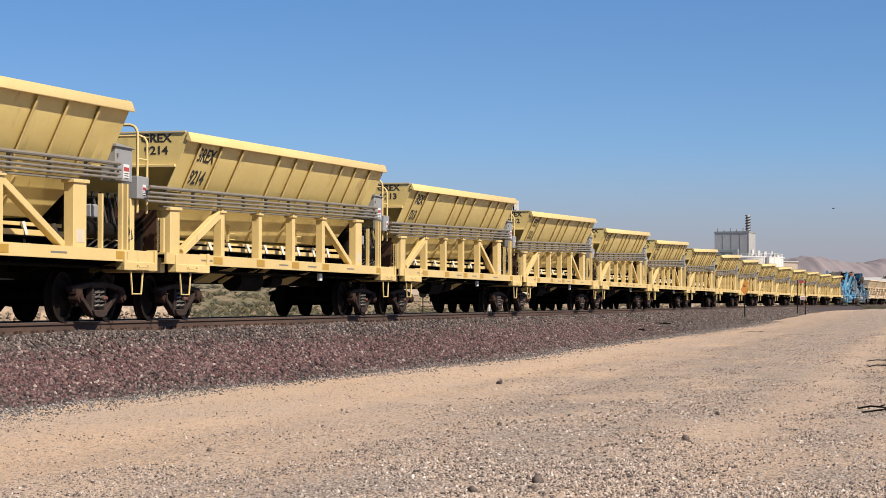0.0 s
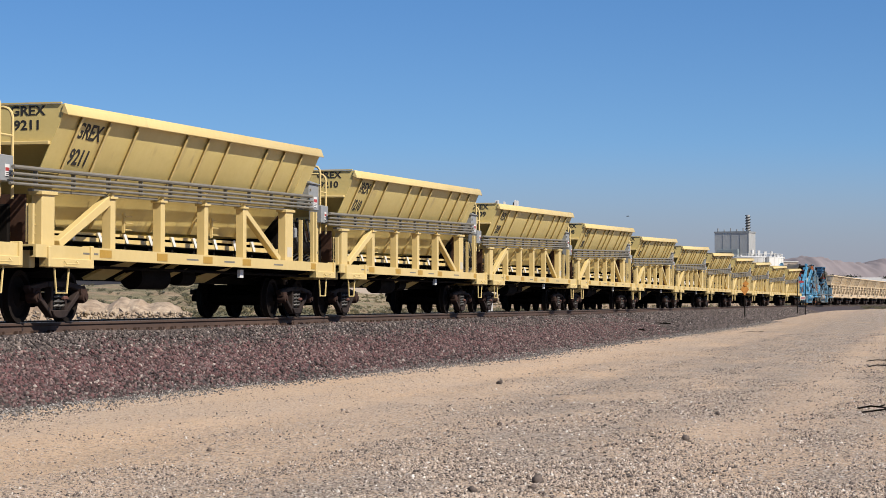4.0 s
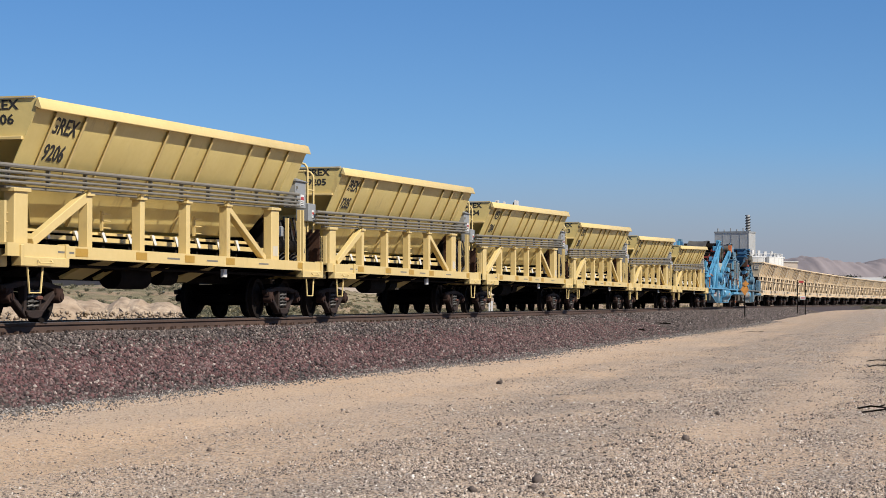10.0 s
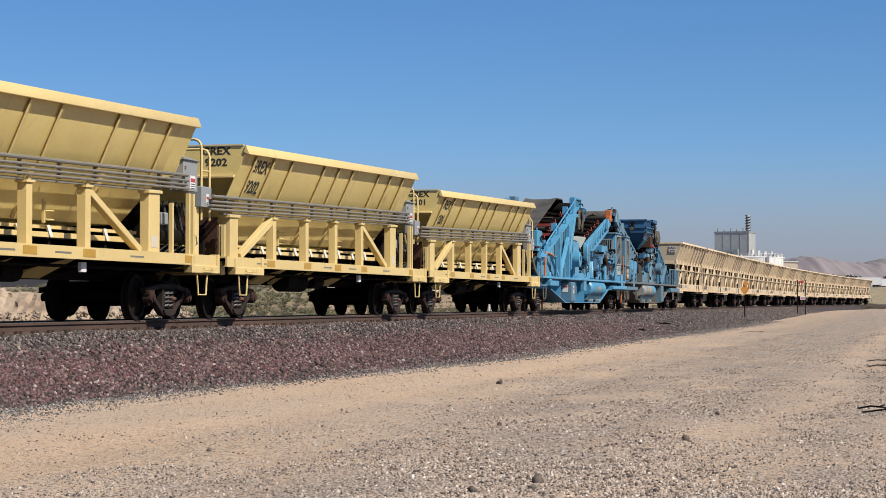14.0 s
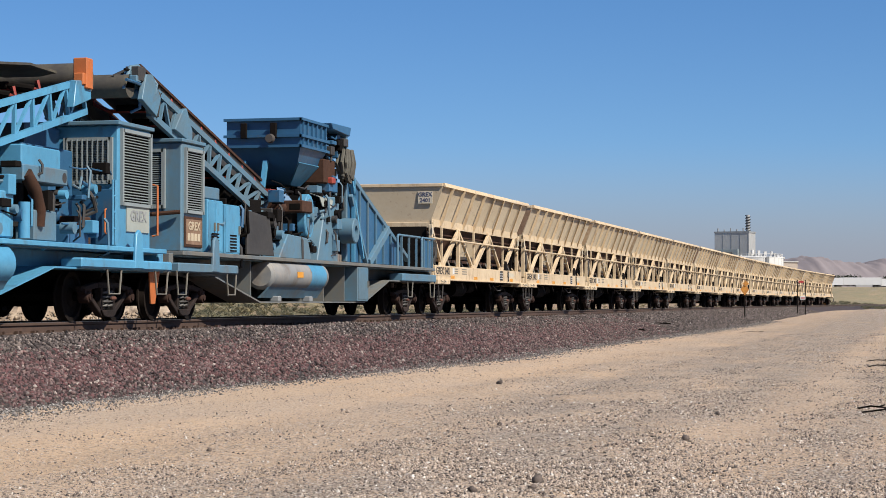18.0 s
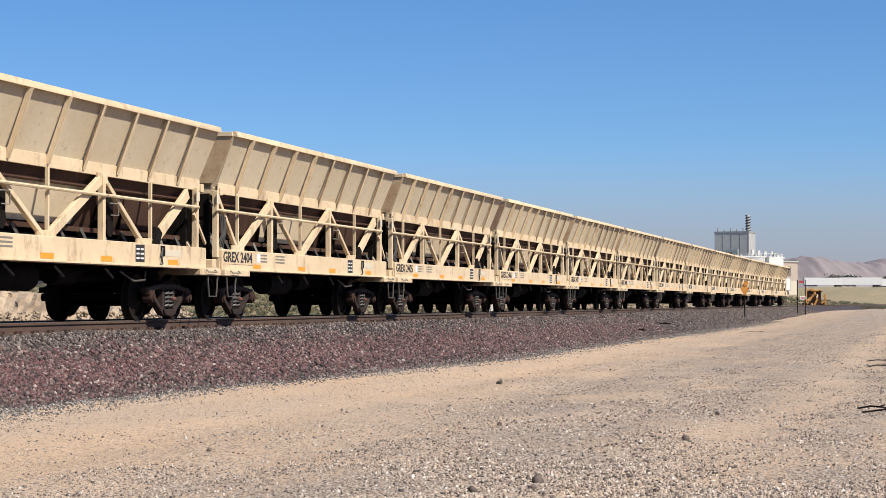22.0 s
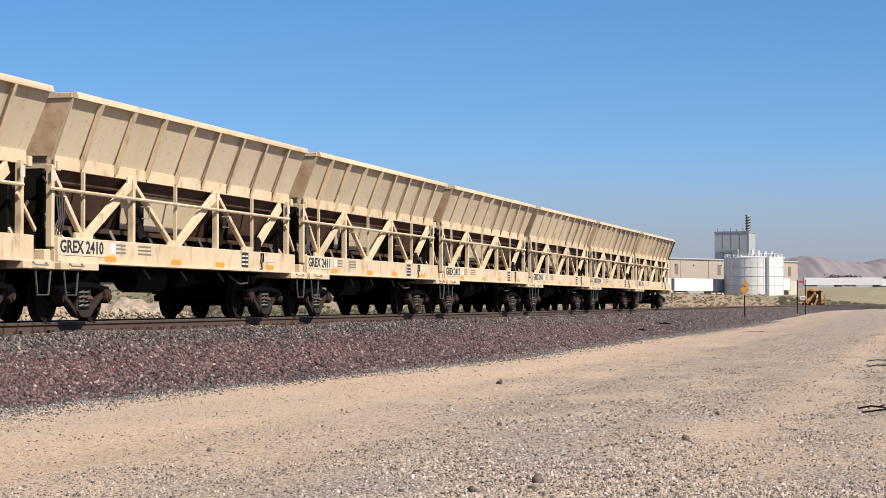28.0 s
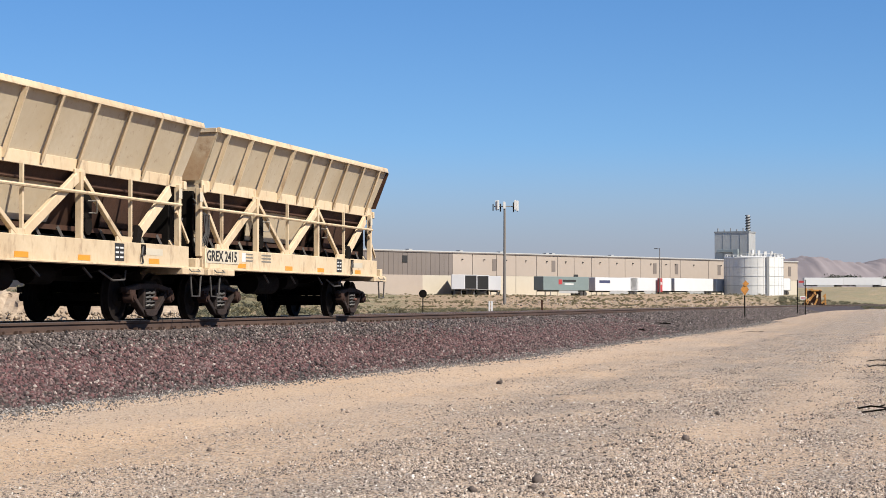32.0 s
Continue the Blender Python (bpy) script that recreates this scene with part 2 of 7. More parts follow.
WHEEL_STEEL = material("dark_wheel_steel", (0.006, 0.005, 0.0045), 0.8, 0.0, second=(0.014, 0.01, 0.008), amount=0.5, bump=0.2, shine=0.1)
TREAD = material("worn_tread_steel", (0.224, 0.175, 0.154), 0.4, 0.8, amount=0.3, bump=0.05)
SPRING_RED = material("red_oxide_spring", (0.098, 0.0315, 0.021), 0.75, second=(0.084, 0.035, 0.021), amount=0.5, bump=0.2)
RUBBER = material("black_belt_rubber", (0.021, 0.0196, 0.0189), 0.7, second=(0.042, 0.0385, 0.035), amount=0.5, bump=0.1)
BELT_GREY = material("dusty_olive_belt", (0.085, 0.074, 0.052), 0.7, second=(0.035, 0.031, 0.026), amount=0.7, coarse=1.4, bump=0.1)
IDLER_RED = material("red_idler_paint", (0.252, 0.035, 0.021), 0.6, amount=0.4, dirt=(0.07, 0.028, 0.021), dirt_amount=0.3)
TANK_DUST = material("dust_grey_tank_paint", (0.238, 0.217, 0.189), 0.7, second=(0.154, 0.168, 0.175), amount=0.6, coarse=1.0, dirt=(0.098, 0.07, 0.049), dirt_amount=0.5, bump=0.1)
RUST_PANEL = material("rusty_tan_panel", (0.21, 0.133, 0.084), 0.75, second=(0.126, 0.07, 0.042), amount=0.6, coarse=3, bump=0.15)
ORANGE = material("orange_guard_paint", (0.434, 0.119, 0.028), 0.6, amount=0.4, dirt=(0.175, 0.07, 0.035), dirt_amount=0.3)
REFLECTOR = material("orange_reflector", (0.56, 0.238, 0.014), 0.4, amount=0.2)
MUSTARD = material("mustard_patch", (0.364, 0.21, 0.028), 0.5, amount=0.25)
WHITE = material("white_paint", (0.546, 0.539, 0.518), 0.55, amount=0.15, dirt=(0.35, 0.315, 0.266), dirt_amount=0.15, bump=0.05)
PALE_PANEL = material("pale_number_panel", (0.49, 0.434, 0.329), 0.6, amount=0.3, dirt=(0.28, 0.196, 0.112), dirt_amount=0.3, bump=0.05)
CAP_RUST = material("rusty_bearing_cap", (0.022, 0.012, 0.009), 0.85, second=(0.04, 0.02, 0.014), amount=0.5, bump=0.3, shine=0.2)
SPRING_STEEL = material("grey_spring_steel", (0.085, 0.08, 0.075), 0.55, 0.3, second=(0.04, 0.035, 0.03), amount=0.5, bump=0.1)
INK = material("black_stencil_paint", (0.014, 0.0126, 0.0112), 0.7, amount=0.2, bump=0)
NAVY = material("navy_stencil_paint", (0.035, 0.042, 0.091), 0.7, amount=0.2, bump=0)
SIGN_RED = material("red_sign_paint", (0.33, 0.03, 0.03), 0.5, amount=0.3, bump=0)
DARK_STEEL = material("dark_weathered_steel", (0.063, 0.056, 0.0504), 0.7, second=(0.035, 0.0294, 0.0252), amount=0.5, bump=0.1)
HOSE = material("grey_brown_hose", (0.095, 0.092, 0.072), 0.8, second=(0.05, 0.042, 0.034), amount=0.6, bump=0.4)
GRILLE = material("grey_grille_steel", (0.22, 0.25, 0.25), 0.5, 0.1, amount=0.3, bump=0.05)
CLOTH = material("pale_green_tarpaulin", (0.27, 0.29, 0.26), 0.8, amount=0.3, bump=0.2, bump_scale=15)
RAIL_SIDE = material("rusty_rail_web", (0.070, 0.038, 0.024), 0.85, second=(0.040, 0.022, 0.015), amount=0.6, bump=0.3, world_space=True)
RAIL_HEAD = material("polished_rail_head", (0.315, 0.287, 0.266), 0.3, 0.9, amount=0.2, bump=0.02, world_space=True)
TIE = material("weathered_tie", (0.091, 0.07, 0.0595), 0.9, second=(0.154, 0.133, 0.119), amount=0.6, bump=0.5, bump_scale=30, each=0.1)


# ---- ground ----
def toe(s):
    """How far the ballast reaches from the track's centre on the near side."""
    return 4.12 + 1.2 * ease(21, 46, s) + 0.10 * math.sin(s * 0.17) + 0.07 * math.sin(s * 0.41 + 1) - 0.9 * ease(90, 210, s)


def ground_z(x, y):
    d = x * AHEAD.x + y * AHEAD.y
    r = x * RIGHT.x + y * RIGHT.y
    z = 0.42 * ease(95, 215, x)
    across = y - track_y(x)
    if across > 2:
        z = z * ease(60, 2, across) + 0.1 * ease(2, 30, across)
        rise = 2.6 * ease(235, 395, d) * ease(-120, -40, r) * ease(2, 40, across)
        z += rise + 4.0 * ease(420, 740, d) * ease(60, 110, r) * ease(2, 40, across)
        if d > 60:
            z += 2.3 * ease(97, 150, d) * ease(-0.035, -0.075, r / d) * (1 + 0.3 * noise.noise((x * 0.06, y * 0.06, 8)))
        z += 0.5 * ease(12, 40, across) * (noise.noise((x * 0.05, y * 0.05, 3)))
    else:
        lat = y + 0.35 * math.sin(x * 0.07)
        z += -0.035 * math.exp(-((lat - 7.6) / 0.45) ** 2) - 0.035 * math.exp(-((lat - 5.7) / 0.45) ** 2) - 0.03 * math.exp(-((lat - 2.3) / 0.4) ** 2)
        z += 0.02 * noise.noise((x * 0.5, y * 0.9, 0)) + 0.012 * noise.noise((x * 1.7, y * 2.5, 5))
    return z


def spread(parts):
    out = []
    for a, b, n in parts:
        out += [a + (b - a) * i / n for i in range(n)]
    return out + [parts[-1][1]]


def ground_material():
    m = bpy.data.materials.new("desert_dirt")
    m.use_nodes = True
    nt = m.node_tree
    b = nt.nodes["Principled BSDF"]
    b.inputs["Roughness"].default_value = 0.95
    b.inputs["Specular IOR Level"].default_value = 0.2
    link = nt.links.new
    pos = nt.nodes.new("ShaderNodeNewGeometry").outputs["Position"]
    sep = nt.nodes.new("ShaderNodeSeparateXYZ")
    link(pos, sep.inputs[0])

    def noise_at(scale, detail=6, stretch=(1, 1, 1), rough=0.6):
        mp = nt.nodes.new("ShaderNodeMapping")
        mp.inputs["Scale"].default_value = stretch
        link(pos, mp.inputs["Vector"])
        n = nt.nodes.new("ShaderNodeTexNoise")
        n.inputs["Scale"].default_value, n.inputs["Detail"].default_value, n.inputs["Roughness"].default_value = scale, detail, rough
        link(mp.outputs[0], n.inputs["Vector"])
        return n.outputs["Fac"]

    def calc(op, a, c=None):
        n = nt.nodes.new("ShaderNodeMath")
        n.operation = op
        for sock, v in zip(n.inputs, (a, c)):
            if v is None:
                continue
            if isinstance(v, (int, float)):
                sock.default_value = v
            else:
                link(v, sock)
        return n.outputs[0]

    def ramp(v, lo, hi, a=0.0, c=1.0):
        n = nt.nodes.new("ShaderNodeMapRange")
        n.inputs["From Min"].default_value, n.inputs["From Max"].default_value = lo, hi
        n.inputs["To Min"].default_value, n.inputs["To Max"].default_value = a, c
        link(v, n.inputs["Value"])
        return n.outputs[0]

    def mix(fac, a, c):
        n = nt.nodes.new("ShaderNodeMix")
        n.data_type = "RGBA"
        for sock, val in ((n.inputs["Factor"], fac), (n.inputs[6], a), (n.inputs[7], c)):
            if isinstance(val, (int, float)):
                sock.default_value = val
            elif isinstance(val, tuple):
                sock.default_value = (*val, 1)
            else:
                link(val, sock)
        return n.outputs[2]
    # bands of gravel along the lane, with ragged edges
    wob = calc("MULTIPLY", calc("SUBTRACT", noise_at(0.35, 4, (0.35, 1, 1)), 0.5), 2.0)
    lat = calc("ADD", sep.outputs["Y"], wob)
    band = nt.nodes.new("ShaderNodeValToRGB")
    band.color_ramp.interpolation = "EASE"
    el = band.color_ramp.elements
    stops = [(0.0, 0.75), (0.07, 0.8), (0.11, 0.45), (0.145, 0.2), (0.18, 0.4), (0.24, 0.9), (0.34, 0.95), (0.45, 0.75), (0.58, 0.4), (0.68, 0.16), (0.88, 0.12), (0.95, 0.5)]
    while len(el) < len(stops):
        el.new(0.5)
    for e, (p, v) in zip(el, stops):
        e.position, e.color = p, (v, v, v, 1)
    link(ramp(lat, 0.0, 11.0), band.inputs["Fac"])
    gravel = calc("MULTIPLY", calc("ADD", band.outputs["Color"], ramp(sep.outputs["X"], 45, 120, 0.0, 0.35)), ramp(noise_at(0.7, 6, (0.5, 1, 1)), 0.34, 0.60, 0.25, 1.2))
    sand = mix(ramp(noise_at(0.5, 6, (0.3, 1, 1)), 0.35, 0.65), (0.515, 0.366, 0.240), (0.450, 0.346, 0.256))
    sand = mix(ramp(noise_at(14, 5), 0.45, 0.75, 0, 0.5), sand, (0.35, 0.259, 0.182))
    # grit: tiny stones of many greys
    vor = nt.nodes.new("ShaderNodeTexVoronoi")
    vor.inputs["Scale"].default_value = 48
    link(pos, vor.inputs["Vector"])
    bw = nt.nodes.new("ShaderNodeSeparateXYZ")
    link(vor.outputs["Color"], bw.inputs[0])
    grit = nt.nodes.new("ShaderNodeValToRGB")
    e2 = grit.color_ramp.elements
    for _ in range(3):
        e2.new(0.5)
    for e, (p, c) in zip(e2, ((0, (0.05, 0.04, 0.034)), (0.25, (0.20, 0.16, 0.13)), (0.5, (0.35, 0.275, 0.21)), (0.8, (0.44, 0.36, 0.285)), (1, (0.58, 0.53, 0.47)))):
        e.position, e.color = p, (*c, 1)
    link(bw.outputs[0], grit.inputs["Fac"])
    mask = calc("GREATER_THAN", calc("ADD", gravel, calc("MULTIPLY", calc("SUBTRACT", bw.outputs[1], 0.5), 1.1)), 0.46)
    near = mix(calc("MULTIPLY", mask, 0.95), sand, grit.outputs["Color"])
    # dry grass and scrub on the far side
    far = mix(ramp(noise_at(0.06, 6), 0.42, 0.6), (0.37, 0.255, 0.165), (0.30, 0.215, 0.135))
    far = mix(ramp(noise_at(0.35, 6), 0.5, 0.7, 0, 0.8), far, (0.294, 0.231, 0.14))
    far = mix(ramp(noise_at(0.9, 6), 0.5, 0.62, 0, 0.7), far, (0.42, 0.322, 0.21))
    far = mix(ramp(noise_at(2.0, 6), 0.53, 0.66, 0, 0.85), far, (0.105, 0.0875, 0.049))
    past = calc("MAXIMUM", calc("SUBTRACT", sep.outputs["X"], BEND_S), 0.0)
    dot = nt.nodes.new("ShaderNodeVectorMath")
    dot.operation = "DOT_PRODUCT"
    link(pos, dot.inputs[0])
    dot.inputs[1].default_value = RIGHT
    far = mix(calc("MULTIPLY", ramp(dot.outputs["Value"], 50, 62), ramp(noise_at(0.2, 5), 0.3, 0.55, 0.1, 0.8)), far, (0.19, 0.18, 0.11))
    far = mix(calc("MULTIPLY", ramp(dot.outputs["Value"], -3, -9), ramp(noise_at(0.3, 5), 0.35, 0.6, 0.0, 0.8)), far, (0.14, 0.147, 0.077))
    side = ramp(calc("ADD", sep.outputs["Y"], calc("MULTIPLY", calc("MULTIPLY", past, past), BEND)), 16.0, 18.0)
    link(mix(side, near, far), b.inputs["Base Color"])
    bp = nt.nodes.new("ShaderNodeBump")
    bp.inputs["Strength"].default_value, bp.inputs["Distance"].default_value = 0.85, 0.05
    link(calc("ADD", noise_at(30, 6), calc("MULTIPLY", vor.outputs["Distance"], calc("MULTIPLY", mask, 0.8))), bp.inputs["Height"])
    link(bp.outputs[0], b.inputs["Normal"])
    return m


def sheet(name, xs, ys, height, mat):
    n = len(ys)
    vs = [(x, y, height(x, y)) for x in xs for y in ys]
    fs = [(i * n + j, (i + 1) * n + j, (i + 1) * n + j + 1, i * n + j + 1) for i in range(len(xs) - 1) for j in range(n - 1)]
    me = bpy.data.meshes.new(name)
    me.from_pydata(vs, [], fs)
    me.polygons.foreach_set("use_smooth", [True] * len(fs))
    me.materials.append(mat)
    return new(name, me)


GX = spread([(-4000, -500, 6), (-500, -60, 12), (-60, 5, 20), (5, 40, 110), (40, 110, 90), (110, 460, 110), (460, 900, 30), (900, 4800, 14)])
GY = spread([(-4000, -400, 6), (-400, -40, 16), (-40, -6, 16), (-6, 12, 80), (12, 40, 30), (40, 260, 60), (260, 600, 24), (600, 4600, 10)])
ground = tagged(sheet("ground", GX, GY, ground_z, ground_material()), "dry sandy dirt lane with gravel and wheel ruts", "ground", kind="structure")

BALLAST_TOP = RAIL_Z - 0.185
# bed colour is darkened so gaps between the stones read as shadow
ballast_bed_mat = material("ballast_gap_shade", (0.0245, 0.0189, 0.0189), 0.95, second=(0.0385, 0.0245, 0.0245), amount=0.6, fine=25, coarse=0.5, bump=0.8, bump_scale=28, world_space=True)
BALLAST = stones("ballast_stone", [(0.0, (0.02107, 0.01324, 0.01324)), (0.3, (0.0602, 0.0313, 0.0301)), (0.6, (0.1204, 0.05117, 0.05117)), (0.8, (0.1204, 0.08428, 0.08127)), (0.955, (0.1926, 0.1204, 0.1084)), (0.99, (0.301, 0.2528, 0.2227))])
BALLAST_GREY = stones("grey_ballast_stone", [(0.0, (0.02107, 0.01565, 0.01385)), (0.4, (0.0602, 0.04575, 0.04094)), (0.7, (0.1114, 0.08729, 0.07826)), (0.96, (0.1806, 0.1445, 0.1264)), (0.993, (0.313, 0.2769, 0.2528))])
GRAVEL = stones("lane_gravel", [(0.0, (0.035, 0.027, 0.024)), (0.14, (0.11, 0.086, 0.072)), (0.34, (0.25, 0.196, 0.156)), (0.62, (0.37, 0.29, 0.225)), (0.9, (0.44, 0.36, 0.29)), (0.985, (0.60, 0.55, 0.49))])


TOE_STONE = stones("grey_spilled_stone", [(0.0, (0.03, 0.026, 0.025)), (0.3, (0.085, 0.077, 0.073)), (0.6, (0.16, 0.145, 0.135)), (0.88, (0.25, 0.228, 0.205)), (0.98, (0.42, 0.39, 0.36))])


def bed_point(s, u):
    """u runs across the ballast bed from the near toe (-1) to the far toe (1)."""
    yc, a = track_y(s), abs(u)
    out = toe(s)
    top = BALLAST_TOP + 0.02 * math.sin(s * 0.9)
    base = ground_z(s, yc - out) - 0.03 if u < 0 else 0.0
    flat = 0.46
    if a < flat:
        return Vector((s, yc + u / flat * 2.0, top))
    k = (a - flat) / (1 - flat)
    bulge = 0.06 * math.sin(k * math.pi)
    return Vector((s, yc + math.copysign(2.0 + (out - 2.0) * k, u), top + (base - top) * k + bulge))


BS = spread([(-420, 0, 30), (0, 120, 120), (120, 560, 110)])
BU = [-1, -0.93, -0.86, -0.79, -0.72, -0.65, -0.58, -0.52, -0.46, -0.3, -0.1, 0.1, 0.3, 0.46, 0.6, 0.8, 1]
bv = [bed_point(s, u) for s in BS for u in BU]
nb = len(BU)
bme = bpy.data.meshes.new("ballast_bed")
bme.from_pydata(bv, [], [(i * nb + j, (i + 1) * nb + j, (i + 1) * nb + j + 1, i * nb + j + 1) for i in range(len(BS) - 1) for j in range(nb - 1)])
bme.polygons.foreach_set("use_smooth", [True] * len(bme.polygons))
bme.materials.append(ballast_bed_mat)
ballast_bed = tagged(new("ballast_bed", bme), "raised bed of dark purple-grey crushed stone ballast", "ballast", kind="structure")


def rubble(name, places, sizes, mat, label, category, flat=0.75, seed=1):
    """Many small broken stones in one mesh."""
    rng = np.random.default_rng(seed)
    tv = np.array([(x, y, z) for x in (-0.75, 0.75) for y in (-0.75, 0.75) for z in (-0.75, 0.75)])
    tf = np.array([(0, 1, 3), (0, 3, 2), (4, 6, 7), (4, 7, 5), (0, 4, 5), (0, 5, 1), (2, 3, 7), (2, 7, 6), (0, 2, 6), (0, 6, 4), (1, 5, 7), (1, 7, 3)])
    n, k = len(places), len(tv)
    places, sizes = np.array(places), np.array(sizes)
    bump = 1 + rng.uniform(-0.5, 0.4, (n, k, 3))
    v = tv[None] * bump * np.stack([rng.uniform(0.7, 1.3, n), rng.uniform(0.6, 1.1, n), flat * rng.uniform(0.6, 1.1, n)], 1)[:, None]
    q = rng.normal(size=(n, 4))
    q[:, 1:3] *= 0.9
    q /= np.linalg.norm(q, axis=1, keepdims=True)
    w, x, y, z = q.T
    rot = np.stack([np.stack([1 - 2 * (y * y + z * z), 2 * (x * y - z * w), 2 * (x * z + y * w)], 1),
                    np.stack([2 * (x * y + z * w), 1 - 2 * (x * x + z * z), 2 * (y * z - x * w)], 1),
                    np.stack([2 * (x * z - y * w), 2 * (y * z + x * w), 1 - 2 * (x * x + y * y)], 1)], 1)
    v = np.einsum("nij,nkj->nki", rot, v) * sizes[:, None, None] + places[:, None]
    f = (tf[None] + (np.arange(n) * k)[:, None, None]).reshape(-1, 3)
    me = bpy.data.meshes.new(name)
    me.vertices.add(n * k)
    me.vertices.foreach_set("co", v.reshape(-1).astype(np.float32))
    me.loops.add(f.size)
    me.loops.foreach_set("vertex_index", f.reshape(-1).astype(np.int32))
    me.polygons.add(len(f))
    me.polygons.foreach_set("loop_start", np.arange(0, f.size, 3, dtype=np.int32))
    me.update(calc_edges=True)
    me.materials.append(mat)
    return tagged(new(name, me), label, category, kind="stuff")


rng = random.Random(7)


def scatter_ballast(count, s0, s1, power, size0, size1, red):
    pl, sz = [], []
    while len(pl) < count:
        s = s0 + (s1 - s0) * rng.random() ** power
        u = -1.0 + 0.66 * rng.random()
        k = (-u - 0.46) / 0.54
        zone = math.exp(-((k - 0.62) / 0.30) ** 2) * (1 - 0.75 * ease(30, 85, s)) + 0.25 * noise.noise((s * 0.4, u * 4, 2))
        if red != (rng.random() < zone):
            continue
        p = bed_point(s, u)
        p.z += rng.uniform(-0.012, 0.022)
        pl.append(p)
        sz.append(rng.uniform(size0, size1) * (1 + 0.005 * max(0, s - 40)))
    return pl, sz


rubble("ballast_stones", *scatter_ballast(33000, 20, 80, 1.5, 0.017, 0.038, True), BALLAST, "crushed reddish-purple ballast stones on the slope", "ballast stones", seed=3)
rubble("grey_ballast_stones", *scatter_ballast(50000, 20, 190, 2.2, 0.017, 0.036, False), BALLAST_GREY, "crushed grey ballast stones beside the rails", "ballast stones", seed=4)


def lane_stones(count, lo, hi, seed):
    r = random.Random(seed)
    pl, sz = [], []
    while len(pl) < count:
        d = 12.5 + 70 * r.random() ** 2.1
        side = (r.random() - 0.47) * 0.48 * d
        p = site(d, side)
        lat = p.y + 3.0 * (noise.noise((p.x * 0.12, p.y * 0.35, 9)) * 0.5)
        want = 0.10 + 0.9 * math.exp(-((lat - 2.95) / 0.8) ** 2) + 0.5 * math.exp(-((lat - 4.9) / 0.9) ** 2) + 0.8 * math.exp(-((lat - 0.65) / 0.45) ** 2) + 0.5 * math.exp(-((lat - 10.1) / 0.5) ** 2)
        want *= 0.25 + 1.5 * ease(-0.25, 0.22, noise.noise((p.x * 0.35, p.y * 0.8, 4)) + 0.5 * noise.noise((p.x * 1.1, p.y * 2.2, 14)))
        if p.y > track_y(p.x) - toe(p.x) + 0.1 or r.random() > want:
            continue
        p.z = ground_z(p.x, p.y) + 0.001
        pl.append(p)
        sz.append((lo + (hi - lo) * r.random() ** 4) * (0.75 + 0.012 * min(d, 40)) * (1.1 if lat < 4 else 0.9))
    return pl, sz


rubble("lane_gravel", *lane_stones(110000, 0.0048, 0.0185, 11), GRAVEL, "loose mixed gravel lying on the dirt lane", "gravel", 0.6, seed=5)


def toe_stones(count, seed):
    r = random.Random(seed)
    pl, sz = [], []
    for _ in range(count):
        s = 20 + 110 * r.random() ** 1.8
        off = r.gauss(0.14, 0.15) if r.random() < 0.75 else -abs(r.gauss(0, 0.40))
        y = track_y(s) - toe(s) + off
        pl.append((s, y, ground_z(s, y) + 0.006 + max(0.0, off) * 0.22))
        sz.append(r.uniform(0.006, 0.020))
    return pl, sz


rubble("spilled_ballast", *toe_stones(17000, 12), TOE_STONE, "pale and grey ballast stones spilled along the foot of the bed", "ballast stones", seed=9)
# a few larger stones that lie alone
ROCK = material("dark_field_stone", (0.055, 0.042, 0.036), 0.9, second=(0.11, 0.085, 0.07), amount=0.6, bump=0.5, bump_scale=40, world_space=True)
for d, r, size in ((18.9, 2.31, 0.055), (14.3, 0.68, 0.050), (13.9, 0.62, 0.03), (17.4, -2.05, 0.03), (23.0, 3.2, 0.04), (14.0, 1.5, 0.03), (31.4, 0.9, 0.05), (21.0, 0.6, 0.03), (13.6, 0.2, 0.035), (37.0, 10.4, 0.09)):
    p = site(d, r)
    ob = rubble("field_stone", [(0, 0, 0)], [size], ROCK, "lone dark stone lying on the dirt lane", "stone", seed=int(d * 10))
    ob["kind"] = ""
    del ob["kind"]
    ob.location = (p.x, p.y, ground_z(p.x, p.y) + size * 0.35)

def stick(ln, thick):
    return Geo().tube([(-ln / 2, 0, 0.0), (-ln * 0.1, 0.03, 0.03), (ln * 0.2, 0.0, 0.02), (ln / 2, 0.04, 0.0)], thick, 6).tube([(ln * 0.1, 0.01, 0.02), (ln * 0.28, -0.09, 0.05)], thick * 0.6, 5).mesh("fallen_stick", BLACK_IRON)


for x, y, rz, ln in ((82.5, 10.8, -78, 0.85), (73.0, 10.3, -60, 0.35)):
    st = tagged(new("fallen_stick", stick(ln, 0.03)), "dark fallen stick lying on the ballast slope", "stick")
    u = -(0.46 + 0.54 * (track_y(x) - y - 2.0) / (toe(x) - 2.0))
    st.matrix_basis = Matrix.Translation(bed_point(x, u) + Vector((0, 0, 0.03))) @ pose(0, 0, 0, rz=rz)
for x, y, rz, ln in ((24.0, 0.40, -65, 0.75), (24.5, 0.62, -80, 0.4), (44.6, 1.0, -75, 0.6), (40.5, 0.9, -70, 0.5), (88.0, 7.4, -60, 1.6)):
    st = tagged(new("fallen_stick", stick(ln, 0.012)), "thin dark twig lying on the dirt lane", "stick")
    st.matrix_basis = pose(x, y, ground_z(x, y) + 0.012, rz=rz)

